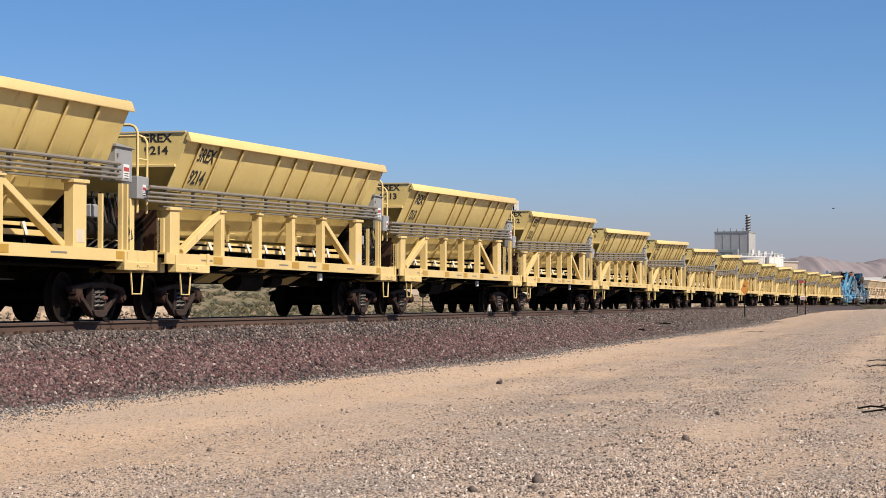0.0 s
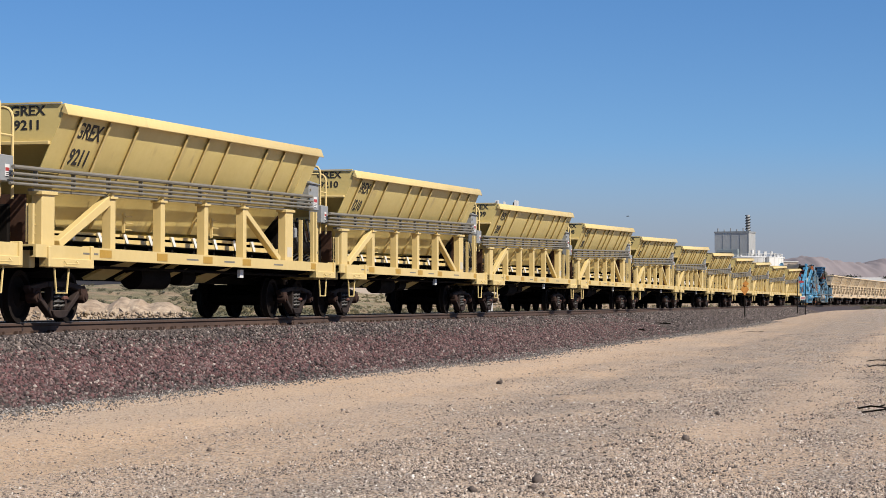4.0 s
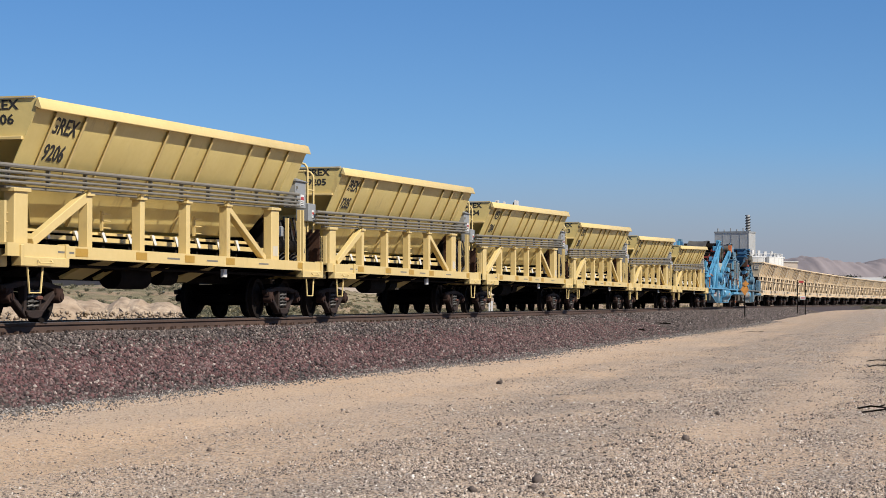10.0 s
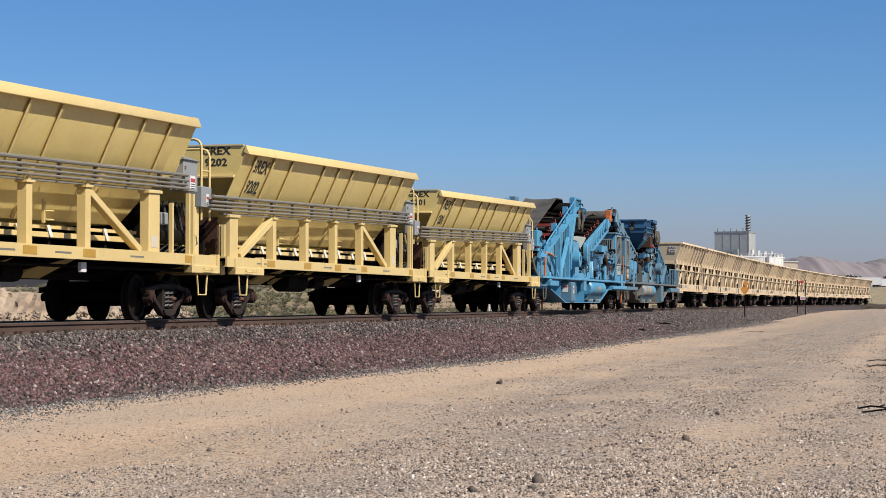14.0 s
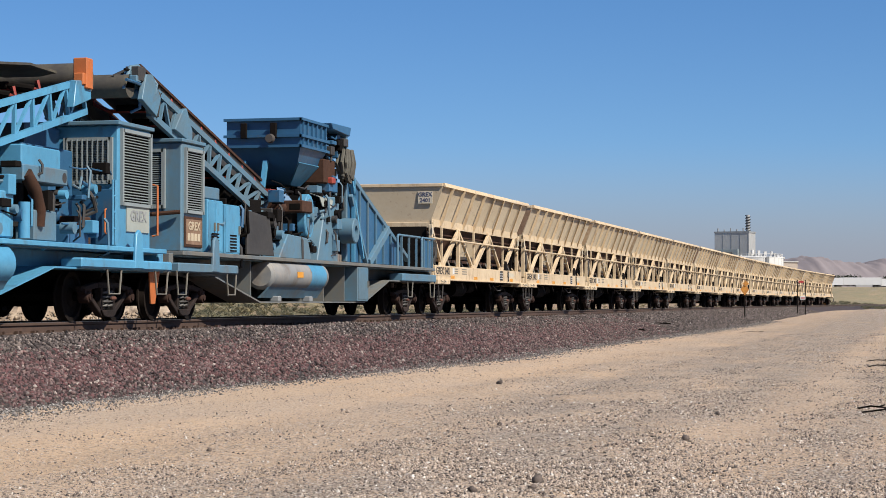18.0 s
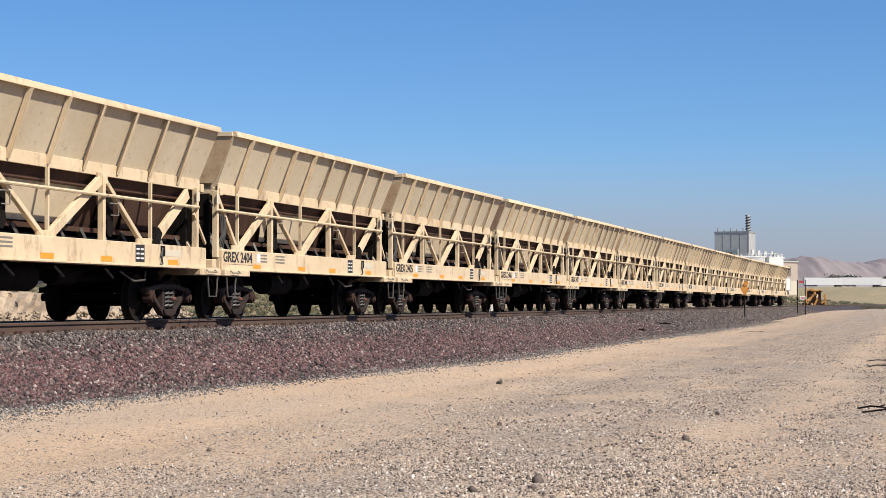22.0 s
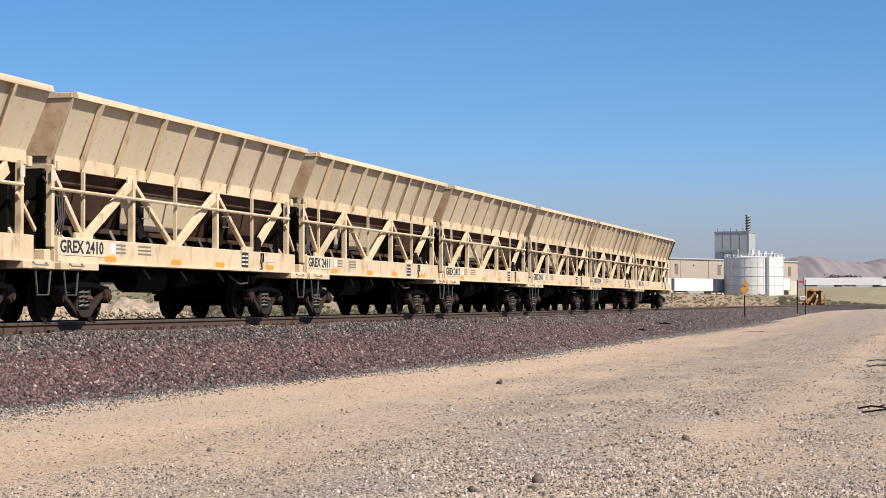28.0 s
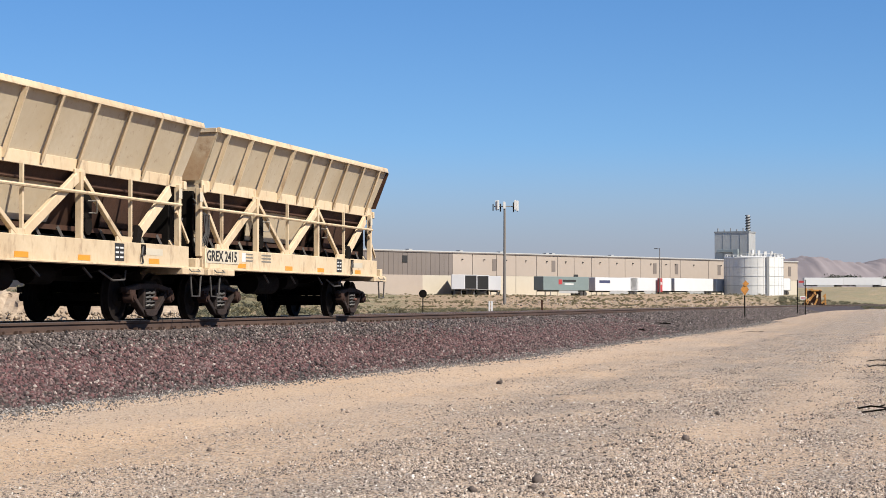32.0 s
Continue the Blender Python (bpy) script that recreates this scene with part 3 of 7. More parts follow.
# ---- track ----
RAIL_OUTLINE = [(-0.070, -0.180), (0.070, -0.180), (0.070, -0.168), (0.012, -0.150), (0.009, -0.060), (0.036, -0.042), (0.036, -0.008), (0.028, 0.0), (-0.028, 0.0), (-0.036, -0.008), (-0.036, -0.042), (-0.009, -0.060), (-0.012, -0.150), (-0.070, -0.168)]


def rail(name, off, outline, mat, parent=None):
    ss = spread([(-420, 0, 20), (0, 150, 20), (150, 560, 80)])
    vs = []
    for s in ss:
        a = track_turn(s)
        for y, z in outline:
            o = off + y
            vs.append((s - math.sin(a) * o, track_y(s) + math.cos(a) * o, RAIL_Z + z))
    n = len(outline)
    me = bpy.data.meshes.new(name)
    me.from_pydata(vs, [], [(i * n + k, (i + 1) * n + k, (i + 1) * n + (k + 1) % n, i * n + (k + 1) % n) for i in range(len(ss) - 1) for k in range(n)])
    me.materials.append(mat)
    ob = new(name, me)
    if parent:
        ob.parent = parent
    return ob


track = tagged(new("railway_track"), "railway track of rusty rails on wooden ties", "track", kind="structure")
for off in (-GAUGE / 2, GAUGE / 2):
    rl = rail("rail", off, RAIL_OUTLINE, RAIL_SIDE, track)
    rail("rail_head", off, [(-0.030, 0.003), (0.030, 0.003), (0.030, -0.004), (-0.030, -0.004)], RAIL_HEAD, rl)
tie_mesh = Geo().box(-0.115, 0.115, -1.3, 1.3, -0.37, -0.188).mesh("tie", TIE, 0.012)
plate_geo = Geo().box(-0.10, 0.10, -0.19, 0.19, -0.188, -0.168)
for sx in (-0.07, 0.07):
    for sy in (-0.10, 0.10):
        plate_geo.box(sx - 0.018, sx + 0.018, sy - 0.03, sy + 0.03, -0.17, -0.125)
    plate_geo.box(sx - 0.03, sx + 0.03, -0.135, -0.065, -0.168, -0.135)
plate_mesh = plate_geo.mesh("tie_plate", RAIL_SIDE)
TIE_STEP = 0.60
for i in range(130):
    s = 22 + i * TIE_STEP
    tie = new("tie", tie_mesh)
    tie.matrix_basis = pose(s, track_y(s), RAIL_Z, rz=rng.uniform(-0.8, 0.8))
    tie.parent = track
    for off in (-GAUGE / 2, GAUGE / 2):
        pl = new("tie_plate", plate_mesh)
        pl.location = (0, off, 0)
        pl.parent = tie
rest = Geo()
for i in range(400):
    s = 100 + i * TIE_STEP
    rest.box(s - 0.115, s + 0.115, track_y(s) - 1.3, track_y(s) + 1.3, RAIL_Z - 0.37, RAIL_Z - 0.188)
    for off in (-GAUGE / 2, GAUGE / 2):
        rest.box(s - 0.1, s + 0.1, track_y(s) + off - 0.19, track_y(s) + off + 0.19, RAIL_Z - 0.188, RAIL_Z - 0.15)
tagged(part("far_ties", rest, TIE, track), kind="stuff")

# ---- running gear ----
WHEEL_R = 0.42


def wheel_geo(sgn):
    prof = [(0.0, 0.09), (0.08, 0.09), (0.14, 0.07), (0.17, 0.03), (0.33, 0.0), (0.355, 0.055), (0.42, 0.055), (0.424, -0.04), (0.45, -0.055), (0.447, -0.085), (0.35, -0.085), (0.32, -0.03), (0.17, -0.01), (0.10, -0.06), (0.0, -0.06)]
    return Geo().lathe((0, sgn * 0.75, 0), [(r, a * sgn) for r, a in prof], 28)


def tread_geo(sgn):
    return Geo().lathe((0, sgn * 0.75, 0), [(0.385, 0.057 * sgn), (0.418, 0.059 * sgn), (0.4235, 0.05 * sgn), (0.426, -0.04 * sgn)], 28)


def side_frame_geo(side):
    yc = side * 1.0
    g = Geo()
    # a slender cast frame: top chord, two curved lower arms, spring seat and columns
    g.beam((-1.04, yc, 0.54), (-0.4, yc, 0.62), 0.13, 0.09).beam((-0.4, yc, 0.62), (0.4, yc, 0.62), 0.13, 0.09).beam((0.4, yc, 0.62), (1.04, yc, 0.54), 0.13, 0.09)
    for k in (-1, 1):
        g.beam((k * 0.84, yc, 0.50), (k * 0.52, yc, 0.30), 0.13, 0.09).beam((k * 0.54, yc, 0.31), (k * 0.22, yc, 0.12), 0.13, 0.09)
        g.beam((k * 0.27, yc, 0.12), (k * 0.25, yc, 0.62), 0.13, 0.07, (1, 0, 0))
        g.box(k * 0.9 - 0.17, k * 0.9 + 0.17, side * 0.94, side * 1.05, 0.52, 0.60)
    g.prism([(-0.32, 0.20), (-0.24, 0.10), (-0.1, 0.07), (0.1, 0.07), (0.24, 0.10), (0.32, 0.20)], side * 0.92, side * 1.10)
    return g


def journal_geo(side):
    g = Geo()
    for x in (0.0,):
        g.lathe((x, side * 1.03, 0.42), [(0.0, 0.12 * side), (0.06, 0.12 * side), (0.065, 0.10 * side), (0.095, 0.09 * side), (0.11, 0.05 * side), (0.11, -0.08 * side), (0.0, -0.08 * side)], 16)
        g.box(x - 0.13, x + 0.13, side * 0.95, side * 1.10, 0.47, 0.55)
    return g


def springs_geo(side):
    g = Geo()
    for x in (-0.1, 0.1):
        pts = [(x + 0.075 * math.cos(a), side * 1.02 + 0.075 * math.sin(a), 0.22 + 0.34 * a / (2 * math.pi * 4.5)) for a in [k * 2 * math.pi / 7 for k in range(32)]]
        g.tube(pts, 0.022, 5)
    return g


def truck_meshes():
    m = {}
    m["axle"] = Geo().cyl((0, -1.05, 0), (0, 1.05, 0), 0.075, 12).mesh("axle", BLACK_IRON)
    for s, k in ((-1, "near"), (1, "far")):
        m["wheel" + k] = wheel_geo(s).mesh("wheel", WHEEL_STEEL)
        m["tread" + k] = tread_geo(s).mesh("tread", TREAD)
        m["frame" + k] = side_frame_geo(s).mesh("side_frame", TRUCK_IRON, 0.012)
        m["box" + k] = journal_geo(s).mesh("bearing_cap", CAP_RUST)
        m["spring" + k] = springs_geo(s).mesh("coil_spring_nest", SPRING_STEEL)
        m["wedge" + k] = Geo().box(0.05, 0.21, s * 1.06, s * 1.14, 0.36, 0.43).mesh("red_wedge", SPRING_RED, 0.02)
    m["bolster"] = Geo().box(-0.22, 0.22, -1.05, 1.05, 0.50, 0.72).box(-0.35, 0.35, -0.35, 0.35, 0.6, 0.80).mesh("bolster", BLACK_IRON, 0.02)
    rig = Geo()
    for x in (-0.42, 0.42):
        rig.beam((x, -0.85, 0.32), (x, 0.85, 0.32), 0.09, 0.12)
        rig.beam((x, 0, 0.32), (x * 0.3, 0, 0.9), 0.05, 0.1)
        for y in (-0.75, 0.75):
            rig.box(x - 0.03, x + 0.06, y - 0.06, y + 0.06, 0.25, 0.6)
    m["brake_rigging"] = rig.mesh("brake_rigging", BLACK_IRON)
    return m


TM = truck_meshes()


def add_trucks(car, xs):
    for x in xs:
        base = new("truck_bolster", TM["bolster"])
        base.location = (x, 0, 0)
        base.parent = car
        for wx in (-0.9, 0.9):
            ax = new("axle", TM["axle"])
            ax.location = (x + wx, 0, WHEEL_R)
            ax.parent = car
            for k in ("near", "far"):
                w = new("wheel", TM["wheel" + k])
                w.parent = ax
        for k in ("near", "far"):
            for nm, key in (("side_frame", "frame"), ("coil_spring_nest", "spring"), ("friction_wedge", "wedge")):
                if k == "far" and key != "frame":
                    continue
                o = new(nm, TM[key + k])
                o.parent = base
            for wx in (-0.9, 0.9):
                if k == "near":
                    o = new("bearing_cap", TM["box" + k])
                    o.location = (wx, 0, 0)
                    o.parent = base
        o = new("brake_rigging", TM["brake_rigging"])
        o.parent = base


def coupler(car, x, sgn, mat=TRUCK_IRON):
    g = Geo().beam((x - sgn * 1.0, 0, 0.80), (x - sgn * 0.1, 0, 0.80), 0.16, 0.16)
    g.prism([(x - sgn * 0.25, -0.16), (x + sgn * 0.02, -0.2), (x + sgn * 0.10, -0.1), (x - sgn * 0.02, 0.0), (x + sgn * 0.08, 0.16), (x - sgn * 0.2, 0.18)], 0.66, 0.94, "z")
    part("coupler", g, mat, car, "", 0.015)
    h = Geo().tube([(x - sgn * 0.35, -0.35, 0.80), (x - sgn * 0.2, -0.36, 0.55), (x, -0.32, 0.45), (x + sgn * 0.1, -0.2, 0.5)], 0.028, 6)
    part("air_hose", h, RUBBER, car)


def stirrup(car, x, z0, z1, y=-1.47, w=0.55, mat=None):
    g = Geo()
    lean = 0.08
    g.tube([(x - w / 2, y, z1), (x - w / 2 + lean, y, z0), (x + w / 2 - lean, y, z0), (x + w / 2, y, z1)], 0.018, 6)
    part("step_iron", g, mat or YELLOW, car)


def mirrored(car, name, make, mat, label="", bevel=0.0, sides=(-1, 1)):
    for sd in sides:
        part(name, make(sd), mat, car, label, bevel)


# ---- yellow hopper car ----
def rib_geo(x, s, top, foot, toward, depth=0.085, wide=0.028):
    """An angle iron up the hopper's slope: a web and an outer flange turned to one side."""
    (y0, z0), (y1, z1) = top, foot
    g = Geo().prism([(s * y0, z0), (s * (y0 + depth), z0 - 0.01), (s * (y1 + depth), z1), (s * y1, z1)], x - 0.009, x + 0.009, "x")
    a, b = min(x, x + toward * wide), max(x, x + toward * wide)
    g.prism([(s * (y0 + depth - 0.014), z0 - 0.01), (s * (y0 + depth), z0 - 0.01), (s * (y1 + depth), z1), (s * (y1 + depth - 0.014), z1)], a, b, "x")
    return g



Y_RIBS = [-12.75, -11.62, -10.41, -8.08, -6.97, -5.83, -3.56, -2.45, -1.25]


def shell(x0, x1, rings, thick=0.03):
    """An open-topped hopper skin: rings of (half width, z, x at front, x at rear), with an inner skin."""
    g = Geo()
    vs = []
    for inner in (0, thick):
        for hw, z, a, b in rings:
            vs += [(a + inner, -hw + inner, z), (b - inner, -hw + inner, z), (b - inner, hw - inner, z), (a + inner, hw - inner, z)]
    n = len(rings)
    fs = []
    for base in (0, n * 4):
        for i in range(n - 1):
            for k in range(4):
                fs.append((base + i * 4 + k, base + i * 4 + (k + 1) % 4, base + i * 4 + 4 + (k + 1) % 4, base + i * 4 + 4 + k))
    for k in range(4):
        fs.append((k, (k + 1) % 4, n * 4 + (k + 1) % 4, n * 4 + k))
    j = (n - 1) * 4
    fs += [(j, j + 1, j + 2, j + 3), (n * 4 + j, n * 4 + j + 1, n * 4 + j + 2, n * 4 + j + 3)]
    return g.add(vs, fs)


def yellow_car():
    car = thing("hopper_car", "cream-yellow ribbed ballast hopper car on rails", "hopper car", "yellow hopper cars of the train")
    FRONT, REAR = -14.30, 1.80
    TF, TB = -13.45, 0.0
    part("hopper", shell(TF, TB, [(1.60, 3.73, TF, TB), (1.575, 3.56, TF, TB), (1.374, 3.12, TF, TB), (1.16, 2.66, TF + 0.6, TB - 0.6), (1.10, 2.60, TF + 0.6, TB - 0.6), (0.72, 1.72, TF + 1.6, TB - 1.6)]), YELLOW_SKIN, car)
    mirrored(car, "top_lip", lambda s: Geo().prism([(s * 1.555, 3.60), (s * 1.665, 3.55), (s * 1.675, 3.565), (s * 1.612, 3.735), (s * 1.605, 3.735)], TF - 0.03, TB + 0.04, "x"), YELLOW, "", 0.004)
    for x, sg in ((TF, 1), (TB, -1)):
        part("end_lip", Geo().box(x - 0.03, x + 0.03, -1.55, 1.55, 3.735, 3.76), YELLOW, car)
        for s in (-1, 1):
            part("side_wing", Geo().prism([(s * 1.575, 3.56), (s * 1.17, 2.66), (s * 1.15, 2.66), (s * 1.555, 3.56)], min(x, x + sg * 0.7), max(x, x + sg * 0.7), "x"), YELLOW_SKIN, car)
    for x in Y_RIBS:
        for s in (-1, 1):
            part("rib", rib_geo(x, s, (1.57, 3.56), (1.16, 2.64), -1, 0.06, 0.062), YELLOW, car)
    # lower end slopes
    for x, sg in ((TF, 1), (TB, -1)):
        part("end_beam", Geo().box(x - 0.07, x + 0.05, -1.36, 1.36, 3.09, 3.15), YELLOW, car, "", 0.01)
    for s in (-1, 1):
        for k in range(4 if s < 0 else 2):
            z = (2.43, 2.505, 2.58, 2.68)[k]
            part("conduit", Geo().cyl((-15.0 + 0.05 * k, s * (1.43 - 0.02 * (k % 2)), z), (0.0, s * (1.43 - 0.02 * (k % 2)), z + 0.0), 0.034 if k == 3 else 0.024, 8), CONDUIT, car)
        for x in ([-14.0, -12.6, -11.2, -9.8, -8.4, -6.9, -5.5, -4.1, -2.7, -1.3] if s < 0 else []):
            part("pipe_clamp", Geo().box(x - 0.022, x + 0.022, s * 1.34, s * 1.405, 2.40, 2.70), CONDUIT, car)
        part("top_chord", Geo().box(-14.0, -1.1, min(s * 1.24, s * 1.32), max(s * 1.24, s * 1.32), 2.345, 2.385), CONDUIT, car)
        for x, w in ((-13.63, 0.46), (-1.62, 0.50)):
            g = Geo().box(x - w / 2, x + w / 2, s * 1.24, s * 1.42, 1.20, 2.32)
            part("corner_post", g, YELLOW, car, "", 0.012)
            part("post_cap", Geo().box(x - w / 2 - 0.06, x + w / 2 + 0.06, s * 1.22, s * 1.45, 2.29, 2.35), YELLOW, car, "", 0.008)
        for x in (-11.06, -8.82, -6.61, -4.43):
            part("post", Geo().box(x - 0.10, x + 0.10, s * 1.24, s * 1.40, 1.20, 2.30).box(x - 0.15, x + 0.15, s * 1.22, s * 1.43, 2.30, 2.34).box(x - 0.05, x + 0.05, s * 1.32, s * 1.40, 2.34, 2.42), YELLOW, car, "", 0.006)
        part("brace", Geo().beam((-11.15, s * 1.33, 2.28), (-13.15, s * 1.33, 1.26), 0.13, 0.17), YELLOW, car, "", 0.01)
        part("brace", Geo().beam((-4.40, s * 1.33, 2.28), (-2.15, s * 1.33, 1.24), 0.13, 0.13), YELLOW, car, "", 0.01)
        part("side_sill", Geo().prism([(s * 1.50, 1.02), (s * 1.50, 1.22), (s * 1.20, 1.22), (s * 1.20, 1.19), (s * 1.46, 1.19), (s * 1.46, 1.05), (s * 1.40, 1.02)], -14.25, 1.40, "x"), YELLOW, car)
        if s > 0:
            continue
        for x in (-11.6, -9.1, -6.8, -4.6, -0.1):
            part("mustard_patch", Geo().box(x - 0.24, x + 0.24, s * 1.499, s * 1.506, 1.06, 1.19), MUSTARD, car)
        for x in (-12.2, -7.6, -5.6, -2.6):
            part("stencil_bar", Geo().box(x - 0.3, x + 0.3, s * 1.499, s * 1.503, 1.10, 1.13), CONDUIT, car)
        part("post_notice", Geo().box(-1.78, -1.46, s * 1.418, s * 1.424, 1.30, 1.52), PALE_PANEL, car)
        for x0, x1 in ((-13.85, -12.15), (-0.05, 1.40)):
            g = Geo().box(x0, x1, s * 1.36, s * 1.53, 0.87, 1.02)
            g.box(x0, x0 + 0.10, s * 1.36, s * 1.54, 0.87, 1.20).box(x1 - 0.10, x1, s * 1.36, s * 1.54, 0.87, 1.24)
            part("step_sill", g, YELLOW, car, "", 0.012)
            part("step_handle", Geo().tube([(x0 + 0.55, s * 1.545, 0.98), (x0 + 0.55, s * 1.58, 0.93), (x0 + 1.0, s * 1.58, 0.93), (x0 + 1.0, s * 1.545, 0.98)], 0.012, 5), YELLOW, car)
        for x in (-13.25, 0.62):
            stirrup(car, x, 0.47, 0.90, s * 1.47)
        # slim stanchions, pipes and hoses near the ends
        for x, z1 in ((-0.72, 2.15), (0.12, 2.35), (0.34, 2.35), (-14.15, 2.15)):
            part("stanchion", Geo().beam((x, s * 1.38, 1.20), (x, s * 1.38, z1), 0.07, 0.07, (1, 0, 0)), YELLOW, car)
        part("ladder", ladder_geo(-14.15, -13.95 + 0.0, s * 1.30, 1.25, 2.15), YELLOW, car)
        # switch boxes and guard rails at the rear end
        b1 = part("control_box", Geo().box(-0.06, 0.66, s * 1.08, s * 1.36, 2.40, 2.98).prism([(-0.10, 2.97), (0.70, 2.97), (0.70, 2.99), (-0.10, 3.03)], min(s * 1.06, s * 1.40), max(s * 1.06, s * 1.40)), GREY_BOX, car, "grey enamel control box", 0.012)
        warning(b1, 0.40, s * 1.362, 2.52, 0.26, 0.25)
        for z in (2.5, 2.8):
            part("latch", Geo().box(-0.02, 0.02, s * 1.36, s * 1.39, z, z + 0.06), CONDUIT, b1)
        b2 = part("junction_box", Geo().box(1.00, 1.52, s * 1.02, s * 1.32, 2.14, 2.54), GREY_BOX, car, "small grey enamel junction box", 0.012)
        warning(b2, 1.30, s * 1.322, 2.26, 0.15, 0.18)
        part("box_post", Geo().box(0.98, 1.16, s * 1.02, s * 1.20, 1.2, 2.14), YELLOW, car, "", 0.01)
        for x, h in ((1.28, 3.46), (1.72, 3.30)):
            part("guard_rail", Geo().tube([(x, s * 1.2, 1.9), (x, s * 1.2, h - 0.16), (x, s * 1.185, h - 0.09), (x, s * 1.14, h - 0.03), (x, s * 1.06, h), (x, s * 0.2, h)], 0.026, 8), YELLOW, car)
        part("guard_bar", Geo().cyl((1.28, s * 1.2, 2.86), (1.72, s * 1.2, 2.86), 0.02, 6), YELLOW, car)
        rnd = random.Random(5 if s < 0 else 6)
        for k in range(5):
            x = -0.45 + 0.33 * k
            part("hose", Geo().tube([(x, s * 1.1, 2.2), (x + 0.12, s * 1.16, 1.75), (x + rnd.uniform(-0.2, 0.3), s * 1.2, 1.45), (x - 0.1, s * 1.05, 1.25)], 0.025, 6), RUBBER, car)
        # grab irons on the lower hopper
        for x in (-9.6, -5.2):
            g = Geo()
            for k in range(3):
                g.cyl((x, s * 1.0, 1.72 + 0.16 * k), (x + 0.3, s * 1.0, 1.72 + 0.16 * k), 0.018, 5)
            g.beam((x, s * 0.97, 1.66), (x, s * 0.97, 2.1), 0.05, 0.04, (1, 0, 0))
            part("grab_iron", g, YELLOW, car)
    # lower hopper stiffeners
    for x in (-10.6, -7.9, -5.9, -3.2):
        for s in (-1,):
            part("stiffener", Geo().prism([(s * 1.09, 2.58), (s * 1.15, 2.58), (s * 0.80, 1.72), (s * 0.74, 1.72)], x - 0.02, x + 0.02, "x"), YELLOW, car)
    # conveyor under the hopper
    part("conveyor_belt", Geo().box(-14.0, 1.5, -0.62, 0.62, 1.40, 1.44), RUBBER, car)
    for s in (-1, 1):
        part("conveyor_rail", Geo().box(-14.0, 1.3, s * 0.86, s * 0.96, 1.40, 1.50), YELLOW, car)
        part("skirt_rail", Geo().box(-12.6, -1.2, s * 0.78, s * 0.90, 1.56, 1.62), YELLOW, car)
        for k in range(11 if s < 0 else 0):
            x = -12.9 + 1.13 * k
            part("idler_bracket", Geo().beam((x, s * 0.94, 1.62), (x + 0.05, s * 0.98, 1.40), 0.07, 0.05), WHITE, car)
            part("idler", Geo().cyl((x + 0.15, s * 0.9, 1.30), (x + 0.15, s * 0.25, 1.24), 0.06, 8), BLACK_IRON, car)
    # black sheet hides the sky so the shaded space beneath the hopper stays dark
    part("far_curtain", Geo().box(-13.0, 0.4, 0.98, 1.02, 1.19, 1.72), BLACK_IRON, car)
    # motors and valves behind the end posts; black blocks stand in for the shaded interior
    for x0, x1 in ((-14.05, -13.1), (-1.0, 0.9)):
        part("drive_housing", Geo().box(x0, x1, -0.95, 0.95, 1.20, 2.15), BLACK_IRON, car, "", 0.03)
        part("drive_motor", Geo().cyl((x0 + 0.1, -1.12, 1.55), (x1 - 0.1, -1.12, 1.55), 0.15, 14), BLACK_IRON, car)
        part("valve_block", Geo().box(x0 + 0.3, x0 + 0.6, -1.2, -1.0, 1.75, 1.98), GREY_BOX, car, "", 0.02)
        # dark sheet deepens the shade behind the posts
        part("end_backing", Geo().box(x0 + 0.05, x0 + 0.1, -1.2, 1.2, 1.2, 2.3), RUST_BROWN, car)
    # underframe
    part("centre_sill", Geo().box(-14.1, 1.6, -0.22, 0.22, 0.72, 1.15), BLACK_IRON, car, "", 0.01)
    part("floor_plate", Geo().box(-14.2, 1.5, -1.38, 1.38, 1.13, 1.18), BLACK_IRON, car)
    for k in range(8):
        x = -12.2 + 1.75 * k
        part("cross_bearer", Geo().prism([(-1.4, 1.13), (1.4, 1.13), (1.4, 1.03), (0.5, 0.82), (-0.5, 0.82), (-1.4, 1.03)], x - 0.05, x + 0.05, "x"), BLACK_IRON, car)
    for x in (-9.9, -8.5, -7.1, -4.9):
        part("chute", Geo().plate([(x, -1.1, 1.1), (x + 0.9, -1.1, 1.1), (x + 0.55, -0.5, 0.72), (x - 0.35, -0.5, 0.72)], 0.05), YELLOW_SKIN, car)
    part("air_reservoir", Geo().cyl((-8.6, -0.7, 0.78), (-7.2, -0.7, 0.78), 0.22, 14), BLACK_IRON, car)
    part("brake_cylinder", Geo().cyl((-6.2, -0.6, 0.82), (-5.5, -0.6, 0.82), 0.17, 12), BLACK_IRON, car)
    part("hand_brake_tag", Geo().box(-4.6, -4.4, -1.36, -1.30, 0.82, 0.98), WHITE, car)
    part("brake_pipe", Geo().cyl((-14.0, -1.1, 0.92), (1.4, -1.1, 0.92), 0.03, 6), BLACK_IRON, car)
    for x in (FRONT + 0.25, REAR - 0.25):
        part("end_sill", Geo().box(x - 0.10, x + 0.10, -1.35, 1.35, 0.86, 1.20), YELLOW, car, "", 0.012)
    part("walkway", Geo().box(FRONT + 0.1, -13.5, -1.35, 1.35, 1.18, 1.22), YELLOW, car)
    # the hopper and its frame rise gently towards the rear
    for o in car.children_recursive:
        if o.data:
            for v in o.data.vertices:
                v.co.z += 0.0215 * min(0.0, v.co.x) * min(1.0, max(0.0, (v.co.z - 1.25) / 0.8))
    coupler(car, FRONT, -1)
    coupler(car, REAR, 1)
    add_trucks(car, (-12.45, -0.03))
    return car


